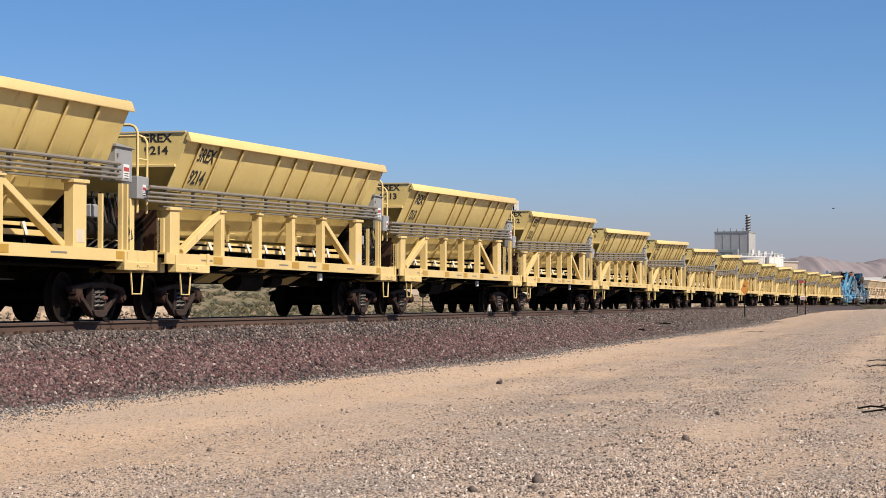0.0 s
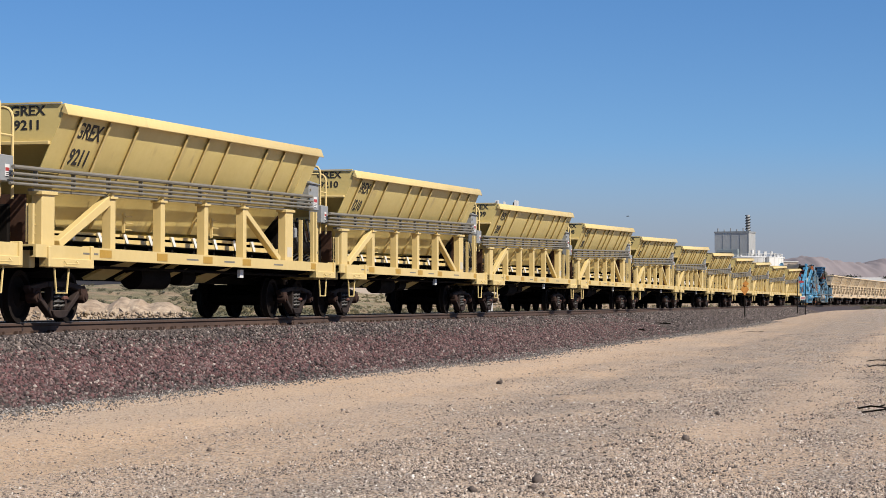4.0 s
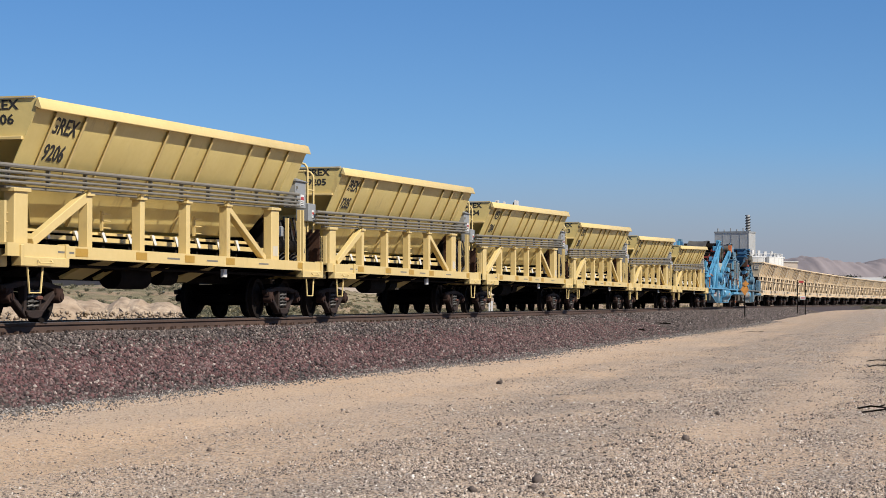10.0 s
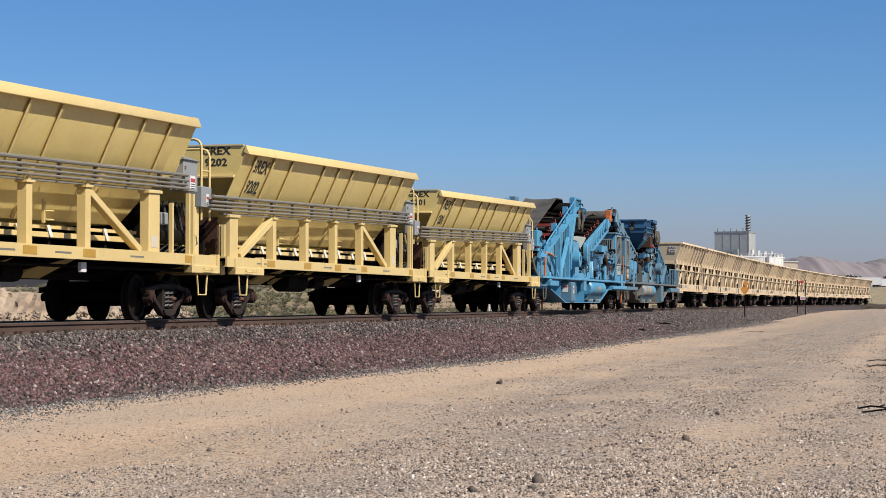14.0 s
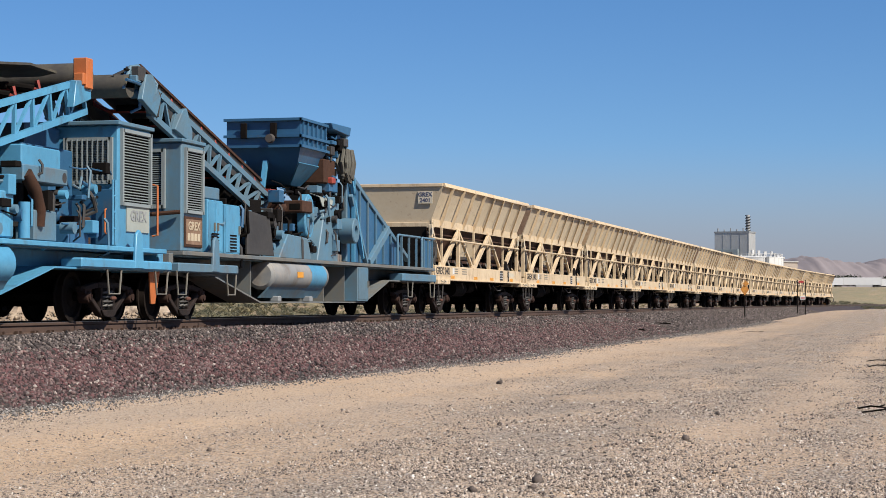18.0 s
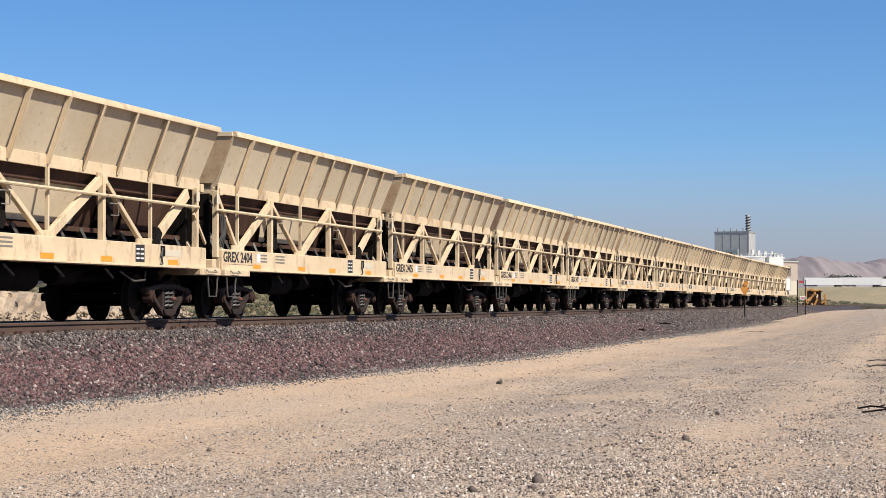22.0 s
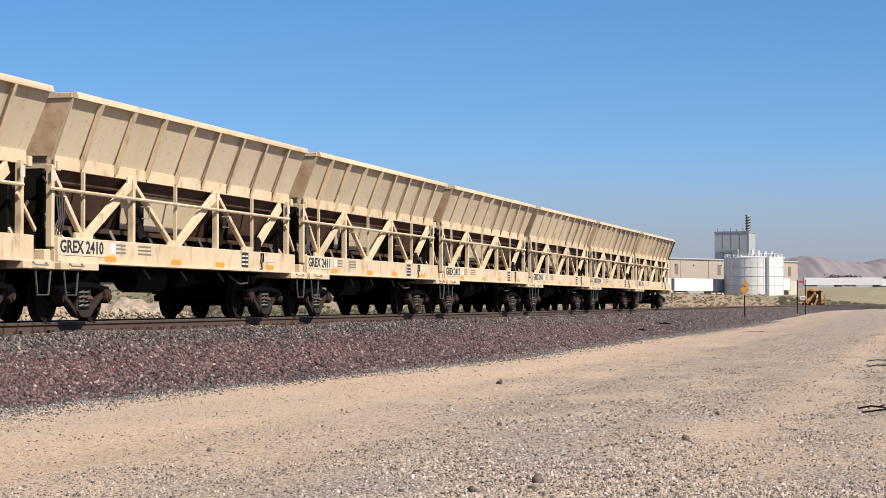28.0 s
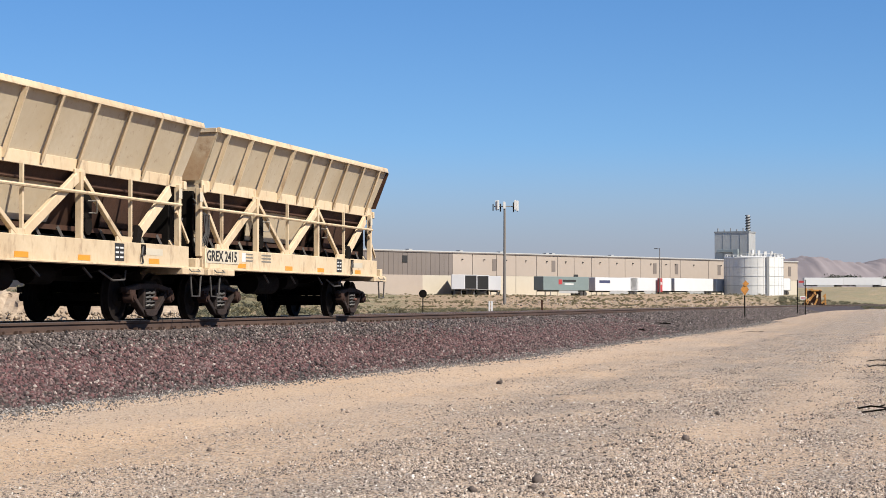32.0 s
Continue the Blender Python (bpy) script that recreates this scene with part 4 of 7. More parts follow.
def ladder_geo(x0, x1, y, z0, z1):
    g = Geo()
    for x in (x0, x1 + 0.25):
        g.cyl((x, y, z0), (x, y, z1), 0.02, 6)
    n = int((z1 - z0) / 0.28)
    for k in range(1, n + 1):
        z = z0 + (z1 - z0) * k / (n + 1)
        g.cyl((x0, y, z), (x1 + 0.25, y, z), 0.016, 6)
    return g


def warning(parent, x, y, z, w, h):
    """A small white notice with a red head and plain bars for its text."""
    o = 0.003 if y > 0 else -0.003
    p = part("notice", Geo().box(x - w / 2, x + w / 2, min(y, y + o), max(y, y + o), z - h / 2 + 0.05, z + h / 2 + 0.05), WHITE, parent)
    part("notice_head", Geo().box(x - w * 0.42, x + w * 0.42, min(y + o, y + 2 * o), max(y + o, y + 2 * o), z + h * 0.22, z + h * 0.5), SIGN_RED, p)
    for k in range(3):
        zz = z - h * 0.28 + k * h * 0.16
        part("notice_bar", Geo().box(x - w * 0.34, x + w * 0.34, min(y + o, y + 2 * o), max(y + o, y + 2 * o), zz, zz + h * 0.06), INK, p)


def stencil(parent, text, size, m, mat, squeeze=1.0):
    me = TEXT[text, size].copy()
    me.transform(m @ Matrix.Diagonal((squeeze, 1, 1, 1)))
    me.materials.clear()
    me.materials.append(mat)
    return part("stencilled_lettering", me, None, parent)


# the near side's slope: text faces the lane and leans with the sheet
def on_slope(x, hw, z, lean):
    return Matrix.Translation((x, -hw, z)) @ pose(0, 0, 0, 90 + lean, 0, 0)


def on_front(x, y, z, lean=0):
    return Matrix.Translation((x, y, z)) @ pose(0, 0, 0, 90, 0, -90)


TRAIN = []
first = yellow_car()
yellow_cars = [first] + [copy_thing(first, Matrix()) for _ in range(14)]
for i, car in enumerate(yellow_cars):
    number = str(9215 - i)
    lean = math.degrees(math.atan2(0.405, 0.90))
    slope_at = lambda z: 1.575 - (3.304 - z) * 0.405 / 0.90 + 0.004
    stencil(car, "GREX", 0.38, on_slope(-12.24, slope_at(3.08), 3.08, lean), INK, 1.0)
    stencil(car, number, 0.38, on_slope(-12.24, slope_at(2.67), 2.67, lean), INK, 1.0)
    stencil(car, "GREX", 0.21, on_front(-13.4535, -0.97, 3.335), INK, 1.12)
    stencil(car, number, 0.21, on_front(-13.4535, -0.97, 3.11), INK, 1.12)
    TRAIN.append((car, 16.167704 * i))

# ---- beige hopper car ----
def beige_car(ribs, turned):
    """ribs: places of the ribs; turned: how many of them, from the front, have the flange towards the rear."""
    car = thing("hopper_car", "faded cream ballast hopper car with rust stains and truss sides", "hopper car", "beige hopper cars of the train")
    TF, TB = -12.08, -0.03
    FRONT, REAR = -12.34, 0.59
    part("hopper", shell(TF, TB, [(1.60, 3.62, TF, TB), (1.22, 2.66, TF + 0.08, TB - 0.08), (1.20, 2.47, TF + 0.08, TB - 0.08), (1.1, 2.46, TF + 0.2, TB - 0.2)]), BEIGE_SKIN, car)
    # rusty brown, with the shade behind the truss put into the colour too
    part("lower_hopper", shell(TF, TB, [(1.19, 2.47, TF + 0.1, TB - 0.1), (0.80, 1.60, TF + 1.4, TB - 1.4)]), RUST_BROWN, car, "lower hopper in rusty brown deepened for shade")
    mirrored(car, "top_lip", lambda s: Geo().prism([(s * 1.565, 3.58), (s * 1.65, 3.552), (s * 1.662, 3.562), (s * 1.625, 3.67), (s * 1.565, 3.67)], TF, TB, "x"), BEIGE, "", 0.003)
    for x in (TF, TB):
        part("end_lip", Geo().box(x - 0.04, x + 0.04, -1.56, 1.56, 3.57, 3.66), BEIGE, car, "", 0.008)
    for k, x in enumerate(ribs):
        for s in (-1, 1):
            part("rib", rib_geo(x, s, (1.60, 3.56), (1.215, 2.50), 1 if k < turned else -1, 0.085 if k < turned else 0.07, 0.04 if k < turned else 0.072), BEIGE, car)
    for s in (-1, 1):
        part("belt_plate", Geo().box(TF + 0.0, TB - 0.15, s * 1.225, s * 1.26, 2.45, 2.66), BEIGE, car, "", 0.006)
        tops, feet = (-13.0, -9.01, -4.83, -0.9), (-11.05, -7.01, -2.99)
        y = s * 1.28
        for x in (-9.01, -4.83):
            part("truss_post", Geo().beam((x, y, 1.30), (x, y, 2.46), 0.11, 0.10, (1, 0, 0)), BEIGE, car, "", 0.008)
            part("gusset", Geo().box(x - 0.20, x + 0.20, s * 1.262, s * 1.30, 2.28, 2.5), BEIGE, car, "", 0.006)
        for x in (-11.05, -6.95, -2.70):
            part("slim_post", Geo().beam((x, y, 1.36), (x, y, 2.46), 0.055, 0.055, (1, 0, 0)), BEIGE, car)
        for x in (-12.30, -0.46):
            part("end_post", Geo().beam((x, y, 1.2), (x, y, 2.5), 0.11, 0.10, (1, 0, 0)), BEIGE, car, "", 0.008)
            part("post_notice", Geo().box(x - 0.08, x + 0.08, s * 1.332, s * 1.338, 2.24, 2.42), PALE_PANEL, car)
        for a, b, w in ((-12.2, -11.1, 0.09), (-9.1, -11.0, 0.16), (-8.9, -7.15, 0.09), (-4.95, -6.9, 0.17), (-4.70, -3.1, 0.09), (-0.9, -2.6, 0.20)):
            part("diagonal", Geo().beam((a, y, 2.36), (b, y, 1.38), 0.08, w), BEIGE, car, "", 0.008)
        for x in feet:
            part("foot_gusset", Geo().box(x - 0.34, x + 0.34, s * 1.262, s * 1.312, 1.28, 1.46), BEIGE, car, "", 0.006)
        part("hand_pipe", Geo().cyl((-12.5, s * 1.36, 2.12), (-0.5, s * 1.36, 2.12), 0.03, 7), BEIGE, car)
        part("inner_pipe", Geo().cyl((-12.2, s * 1.12, 2.26), (-0.8, s * 1.12, 2.26), 0.025, 6), RUST_BROWN, car)
        part("side_sill", Geo().prism([(s * 1.40, 0.98), (s * 1.40, 1.36), (s * 1.20, 1.38), (s * 1.20, 0.98)], -12.25, -0.2, "x"), BEIGE, car, "", 0.008)
        part("sill_flange", Geo().box(-12.25, 0.3, s * 1.16, s * 1.47, 0.95, 0.985), BEIGE, car, "", 0.006)
        if s > 0:
            continue
        for x in (-10.2, -7.2, -4.9, -1.9):
            part("reflector", Geo().box(x - 0.24, x + 0.24, s * 1.399, s * 1.405, 1.01, 1.10), REFLECTOR, car)
        part("consolidated_plate", Geo().box(-3.65, -3.25, s * 1.399, s * 1.404, 1.03, 1.33), INK, car)
        for k in range(3):
            for x in (-3.62, -3.43):
                part("plate_text", Geo().box(x, x + 0.14, s * 1.403, s * 1.407, 1.08 + 0.08 * k, 1.11 + 0.08 * k), WHITE, car)
        for x, w in ((-9.8, 0.5), (-8.7, 0.6)):
            for k in range(3):
                part("stencil_bar", Geo().box(x - w / 2, x + w / 2, s * 1.399, s * 1.403, 1.15 + 0.065 * k, 1.18 + 0.065 * k), CONDUIT, car)
        part("notice", Geo().box(-10.2, -9.98, s * 1.399, s * 1.404, 1.14, 1.32), WHITE, car)
        part("notice", Geo().box(-2.35, -1.5, s * 1.399, s * 1.404, 1.16, 1.28), PALE_PANEL, car)
        for x0, x1 in ((-12.35, -10.9), (-0.75, 0.35)):
            g = Geo().box(x0, x1, s * 1.22, s * 1.50, 0.84, 0.96)
            part("step_sill", g, BEIGE, car, "", 0.01)
            part("step_handle", Geo().tube([(x0 + 0.3, s * 1.505, 0.95), (x0 + 0.3, s * 1.55, 0.90), (x0 + 0.75, s * 1.55, 0.90), (x0 + 0.75, s * 1.505, 0.95)], 0.012, 5), CONDUIT, car)
        for x in (-11.9, 0.0):
            stirrup(car, x, 0.44, 0.86, s * 1.46, 0.55, DARK_STEEL)
        # latches, hoses and linkage at the rear corner
        part("latch_gear", Geo().beam((-2.62, s * 1.34, 1.32), (-2.45, s * 1.34, 1.62), 0.08, 0.20).box(-2.5, -2.32, s * 1.30, s * 1.42, 1.16, 1.34), BLACK_IRON, car)
        part("air_hose", Geo().tube([(-2.45, s * 1.42, 1.3), (-2.55, s * 1.44, 1.15), (-2.5, s * 1.44, 1.02), (-2.62, s * 1.4, 0.95)], 0.02, 5), RUBBER, car)
        part("hose", Geo().tube([(-0.5, s * 1.2, 2.1), (-0.3, s * 1.15, 1.75), (-0.05, s * 1.1, 1.7), (0.2, s * 1.1, 1.9)], 0.03, 6), RUBBER, car)
        part("linkage", Geo().beam((-0.6, s * 1.3, 2.0), (0.15, s * 1.25, 1.45), 0.04, 0.06), BEIGE, car)
        for k in range(4):
            part("hose", Geo().tube([(-12.4 + 0.05 * k, s * 1.2, 2.3 - 0.1 * k), (-12.2 + 0.1 * k, s * 1.34, 2.0), (-12.15 + 0.06 * k, s * 1.36, 1.65), (-12.3 + 0.12 * k, s * 1.3, 1.4)], 0.016, 6), RUBBER, car)
        for k in range(14):
            x = -12.0 + 0.85 * k
            part("gate_roller", Geo().beam((x, s * 1.02, 1.55), (x + 0.12, s * 1.06, 1.38), 0.12, 0.06), DARK_STEEL if k % 3 else CONDUIT, car)
        part("gate_rail", Geo().box(-12.0, -0.7, s * 0.98, s * 1.06, 1.50, 1.58), RUST_BROWN, car)
        for x in (-8.2, -4.1):
            part("gate_drive", Geo().box(x - 0.25, x + 0.15, s * 0.92, s * 1.12, 1.7, 2.2).cyl((x, s * 0.9, 1.6), (x, s * 1.12, 1.6), 0.16, 10), BLACK_IRON, car, "", 0.02)
            part("wire_handle", Geo().tube([(x - 0.45, s * 1.3, 2.0), (x - 0.25, s * 1.38, 2.0), (x - 0.25, s * 1.38, 1.8), (x - 0.4, s * 1.3, 1.8)], 0.012, 5), CONDUIT, car)
    # hopper pockets: steep rusty sheets between the gates
    for x, w in ((-10.5, 0.9), (-7.0, 2.1), (-2.4, 1.0)):
        for s in (-1, 1):
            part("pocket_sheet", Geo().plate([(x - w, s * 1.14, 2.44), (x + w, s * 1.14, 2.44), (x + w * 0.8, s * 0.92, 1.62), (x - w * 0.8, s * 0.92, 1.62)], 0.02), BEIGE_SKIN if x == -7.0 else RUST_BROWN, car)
    for x, sg in ((TF, 1), (TB, -1)):
        part("end_beam", Geo().box(x + sg * 0.02, x + sg * 0.14, -1.3, 1.3, 2.42, 2.58), BEIGE, car, "", 0.01)
        for s in (-1, 1):
            part("end_strut", Geo().beam((x + sg * 0.3, s * 0.3, 2.42), (x + sg * 0.45, s * 1.2, 1.3), 0.1, 0.1), BEIGE, car)
    # black backings and blocks put the shade inside the car ends
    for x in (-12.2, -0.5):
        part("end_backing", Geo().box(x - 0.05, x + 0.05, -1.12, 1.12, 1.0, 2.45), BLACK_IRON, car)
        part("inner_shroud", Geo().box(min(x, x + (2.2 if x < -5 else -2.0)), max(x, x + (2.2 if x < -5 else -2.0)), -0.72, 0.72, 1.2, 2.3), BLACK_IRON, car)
    # added black sheet closes off the sky behind the truss
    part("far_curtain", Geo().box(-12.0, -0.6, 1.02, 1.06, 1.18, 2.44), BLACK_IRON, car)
    part("conveyor_belt", Geo().box(-12.2, 0.3, -0.6, 0.6, 1.42, 1.46), RUBBER, car)
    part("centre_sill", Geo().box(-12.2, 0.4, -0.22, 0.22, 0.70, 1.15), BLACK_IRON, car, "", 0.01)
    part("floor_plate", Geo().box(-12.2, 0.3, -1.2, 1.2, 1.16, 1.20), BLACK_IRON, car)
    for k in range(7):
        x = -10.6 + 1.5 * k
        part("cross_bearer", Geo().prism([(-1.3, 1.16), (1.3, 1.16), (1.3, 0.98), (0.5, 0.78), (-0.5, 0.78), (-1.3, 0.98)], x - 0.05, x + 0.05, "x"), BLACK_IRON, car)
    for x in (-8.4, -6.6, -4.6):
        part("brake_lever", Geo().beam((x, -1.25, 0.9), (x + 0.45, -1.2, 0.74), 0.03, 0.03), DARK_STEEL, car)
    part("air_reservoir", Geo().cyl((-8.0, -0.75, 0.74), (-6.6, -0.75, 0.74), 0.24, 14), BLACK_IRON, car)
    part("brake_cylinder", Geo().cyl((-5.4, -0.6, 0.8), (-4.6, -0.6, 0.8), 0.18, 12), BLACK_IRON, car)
    part("brake_pipe", Geo().tube([(-3.9, -1.22, 0.86), (-3.4, -1.26, 0.70), (-2.9, -1.26, 0.72), (-2.8, -1.24, 0.88)], 0.018, 6), DARK_STEEL, car)
    for x in (FRONT + 0.18, REAR - 0.18):
        part("end_sill", Geo().box(x - 0.10, x + 0.10, -1.35, 1.35, 0.86, 1.16), BEIGE, car, "", 0.012)
    coupler(car, FRONT, -1)
    coupler(car, REAR, 1)
    add_trucks(car, (-10.5, -1.24))
    return car


second = beige_car([-11.13 + 1.40 * k for k in range(8)], 4)
between = beige_car([-10.84 + 1.42 * k for k in range(8)], 4)
third = beige_car([-11.66 + 1.36 * k for k in range(9)], 4)
beige_cars = [second] + [copy_thing(second, Matrix()) for _ in range(11)] + [between, third, copy_thing(third, Matrix())]
for i, car in enumerate(beige_cars):
    number = str(2401 + i)
    part("number_board", Geo().box(-12.22, -10.40, -1.408, -1.399, 1.08, 1.34), PALE_PANEL if i > 8 else BEIGE, car, "painted number panel on the sill")
    stencil(car, "GREX " + number, 0.28, on_slope(-11.36, 1.410, 1.21, 0), INK, 1.26)
    if i == 0:
        part("white_patch", Geo().box(-12.086, -12.07, -1.27, -0.85, 3.10, 3.44), PALE_PANEL, car)
        stencil(car, "GREX", 0.16, on_front(-12.0885, -1.06, 3.35), NAVY)
        stencil(car, number, 0.16, on_front(-12.0885, -1.06, 3.19), NAVY)
    else:
        part("end_sheet", Geo().prism([(-1.54, 3.50), (1.54, 3.50), (1.20, 2.66), (-1.20, 2.66)], -12.11, -12.085, "x"), RUST_PANEL if i in (1, 5, 8, 12) else BEIGE_RUST, car, "rust-stained end sheet")
    if i == 14:
        # dark brown carries the shade on this plate's front face
        part("end_bulkhead", Geo().prism([(-1.60, 3.60), (-1.66, 3.54), (-1.32, 2.66), (-1.20, 2.66)], -0.05, -0.02, "x"), RUST_BROWN, car, "end bulkhead in dark brown for the shade on its face")
    TRAIN.append((car, 16.167704 * 14 + 41.729406 + 12.932192 * (i + 1)))

# ---- blue conveyor machines ----
def truss(p0, p1, q0, q1, n, thick=0.09):
    """A lattice side: top chord p0-p1, bottom chord q0-q1, n bays of posts and diagonals."""
    p0, p1, q0, q1 = (Vector(v) for v in (p0, p1, q0, q1))
    g = Geo().beam(p0, p1, thick, thick * 1.3).beam(q0, q1, thick, thick * 1.3)
    for k in range(n + 1):
        a, b = p0.lerp(p1, k / n), q0.lerp(q1, k / n)
        g.beam(a, b, thick * 0.7, thick * 0.7, (1, 0, 0))
        if k < n:
            g.beam(b, p0.lerp(p1, (k + 1) / n), thick * 0.6, thick * 0.6)
    return g


def belt_geo(path, hw, trough=0.12):
    """A troughed belt along a line of (x, z)."""
    g = Geo()
    prof = [(-hw, trough), (-hw * 0.5, 0.0), (hw * 0.5, 0.0), (hw, trough)]
    vs = [(x, y, z + dz) for x, z in path for y, dz in prof] + [(x, y, z + dz - 0.04) for x, z in path for y, dz in prof]
    n, m = 4, len(path) * 4
    fs = []
    for i in range(len(path) - 1):
        for k in range(3):
            a = i * n + k
            fs += [(a, a + 1, a + n + 1, a + n), (m + a, m + a + n, m + a + n + 1, m + a + 1)]
        fs += [(i * n, i * n + n, m + i * n + n, m + i * n), (i * n + 3, m + i * n + 3, m + i * n + n + 3, i * n + n + 3)]
    return g.add(vs, fs)


def idlers(car, x0, z0, x1, z1, n, hw=0.75, rise=0.16):
    for k in range(n):
        t = (k + 0.5) / n
        x, z = x0 + (x1 - x0) * t, z0 + (z1 - z0) * t
        g = Geo()
        g.tube([(x, -hw, z + rise), (x + 0.02, -hw - 0.05, z + rise - 0.14), (x, -hw * 0.6, z - 0.14), (x, hw * 0.6, z - 0.14), (x, hw + 0.05, z + rise - 0.14), (x, hw, z + rise)], 0.045, 6)
        part("idler_frame", g, IDLER_RED, car)
        part("idler", Geo().cyl((x, -hw * 0.95, z + rise - 0.14), (x, -hw * 0.45, z - 0.09), 0.075, 10).cyl((x, -hw * 0.4, z - 0.09), (x, hw * 0.4, z - 0.09), 0.075, 10), BLACK_IRON, car)


def grille(car, x0, x1, y0, y1, z0, z1, mesh_like=False):
    """A framed louvre in the plane of y (or of x when x0 == x1)."""
    flat_x = x0 == x1
    g = Geo()
    n = 26
    if flat_x:
        for k in range(n):
            z = z0 + (z1 - z0) * (k + 0.5) / n
            g.plate([(x0 - 0.03, y0, z - 0.014), (x0 - 0.03, y1, z - 0.014), (x0 + 0.005, y1, z + 0.008), (x0 + 0.005, y0, z + 0.008)], 0.006)
        fr = Geo()
        for y in (y0, y1):
            fr.box(x0 - 0.05, x0 + 0.01, y - 0.035, y + 0.035, z0 - 0.03, z1 + 0.03)
        for z in (z0, z1):
            fr.box(x0 - 0.05, x0 + 0.01, y0, y1, z - 0.03, z + 0.03)
        back = Geo().box(x0 + 0.004, x0 + 0.012, y0, y1, z0, z1)
    else:
        for k in range(n):
            z = z0 + (z1 - z0) * (k + 0.5) / n
            g.plate([(x1, y0 - 0.03, z - 0.014), (x0, y0 - 0.03, z - 0.014), (x0, y0 + 0.005, z + 0.008), (x1, y0 + 0.005, z + 0.008)], 0.006)
        if mesh_like:
            for k in range(14):
                x = x0 + (x1 - x0) * (k + 0.5) / 14
                g.box(x - 0.01, x + 0.01, y0 - 0.04, y0 - 0.02, z0, z1)
        fr = Geo()
        for x in (x0, x1):
            fr.box(x - 0.035, x + 0.035, y0 - 0.05, y0 + 0.01, z0 - 0.03, z1 + 0.03)
        for z in (z0, z1):
            fr.box(x0, x1, y0 - 0.05, y0 + 0.01, z - 0.03, z + 0.03)
        back = Geo().box(x0, x1, y0 + 0.004, y0 + 0.012, z0, z1)
    f = part("grille", fr, GRILLE, car, "grey louvred grille")
    part("louvre", g, GRILLE, f)
    part("grille_back", back, BLACK_IRON, f)


def drop_frame(car, length, low0, low1, mat, z_deck=1.25):
    """The depressed side girders, deck and centre sill of a machine car."""
    for s in (-1, 1):
        y0, y1 = s * 0.74, s * 0.78
        web = [(0.9, 0.86), (2.3, 0.82), (low0, 0.33), (low1, 0.33), (length - 4.9, 0.88), (length - 0.6, 0.88), (length - 0.6, z_deck - 0.02), (0.9, z_deck - 0.02)]
        part("side_girder", Geo().prism(web, y0, y1), mat, car)
        fl = Geo()
        for a, b in zip(web[1:5], web[2:6]):
            fl.beam((a[0], s * 1.10, a[1]), (b[0], s * 1.10, b[1]), 0.68, 0.03)
        part("girder_flange", fl, mat, car)
        part("deck_edge", Geo().box(0.4, length - 0.4, s * 1.02, s * 1.52, z_deck - 0.06, z_deck + 0.02), mat, car, "", 0.01)
        for k in range(6):
            x = low0 - 0.2 + (low1 - low0 + 0.6) * k / 5
            part("girder_stiffener", Geo().box(x - 0.02, x + 0.02, s * 0.78, s * 1.30, 0.35, z_deck - 0.06), mat, car)
    part("deck", Geo().box(0.3, length - 0.3, -1.32, 1.32, z_deck - 0.08, z_deck - 0.02), BLUE_DULL, car)
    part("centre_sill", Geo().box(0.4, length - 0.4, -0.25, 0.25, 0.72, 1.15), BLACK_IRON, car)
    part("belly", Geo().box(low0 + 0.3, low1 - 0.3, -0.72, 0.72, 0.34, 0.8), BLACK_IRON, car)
    for x in (0.25, length - 0.25):
        part("end_sill", Geo().box(x - 0.1, x + 0.1, -1.35, 1.35, 0.86, 1.22), mat, car, "", 0.012)


def tank(car, x0, x1, mat, patchy=None):
    for s in (-1, 1):
        g = Geo()
        prof = [(0.0, x0), (0.24, x0), (0.31, x0 + 0.06), (0.31, x1 - 0.06), (0.24, x1), (0.0, x1)]
        g.lathe((0, s * 1.28, 0.90), prof, 24, "x")
        t = part("fuel_tank", g, mat, car, "rounded fuel tank")
        part("tank_apron", Geo().prism([(s * 1.50, 0.72), (s * 1.56, 0.8), (s * 1.3, 0.42), (s * 1.2, 0.42)], x0 + 0.05, x1 - 0.05, "x"), BLUE_DULL, t)
        part("orange_patch", Geo().box(x0 + 1.55, x0 + 1.95, s * 1.585, s * 1.597, 0.86, 0.98), REFLECTOR, t)
        for x in (x0 + 0.8, x1 - 0.9):
            part("tank_foot", Geo().box(x - 0.1, x + 0.1, s * 1.25, s * 1.45, 0.34, 0.46), GREY_BOX, t, "", 0.02)


def cabinet(car, x0, x1, y0, y1, z0, z1, mat, seams=1, signs=False, name="cabinet"):
    c = part(name, Geo().box(x0, x1, y0, y1, z0, z1), mat, car, "", 0.015)
    y = min(y0, y1) if abs(min(y0, y1)) > abs(max(y0, y1)) else max(y0, y1)
    o = -0.012 if y < 0 else 0.012
    n = seams + 1
    for k in range(n):
        a, b = x0 + (x1 - x0) * k / n + 0.03, x0 + (x1 - x0) * (k + 1) / n - 0.03
        d = part("door", Geo().box(a, b, min(y, y + o), max(y, y + o), z0 + 0.04, z1 - 0.04), mat, c, "", 0.005)
        part("handle", Geo().box(b - 0.08 if k == 0 else a + 0.04, b - 0.04 if k == 0 else a + 0.08, min(y, y + 4 * o), max(y, y + 4 * o), (z0 + z1) / 2 - 0.08, (z0 + z1) / 2 + 0.08), CONDUIT, d)
    if signs:
        for k in range(n):
            warning(c, x0 + (x1 - x0) * (k + 0.5) / n, y + o, z0 + (z1 - z0) * 0.55, 0.26, 0.28)
    return c


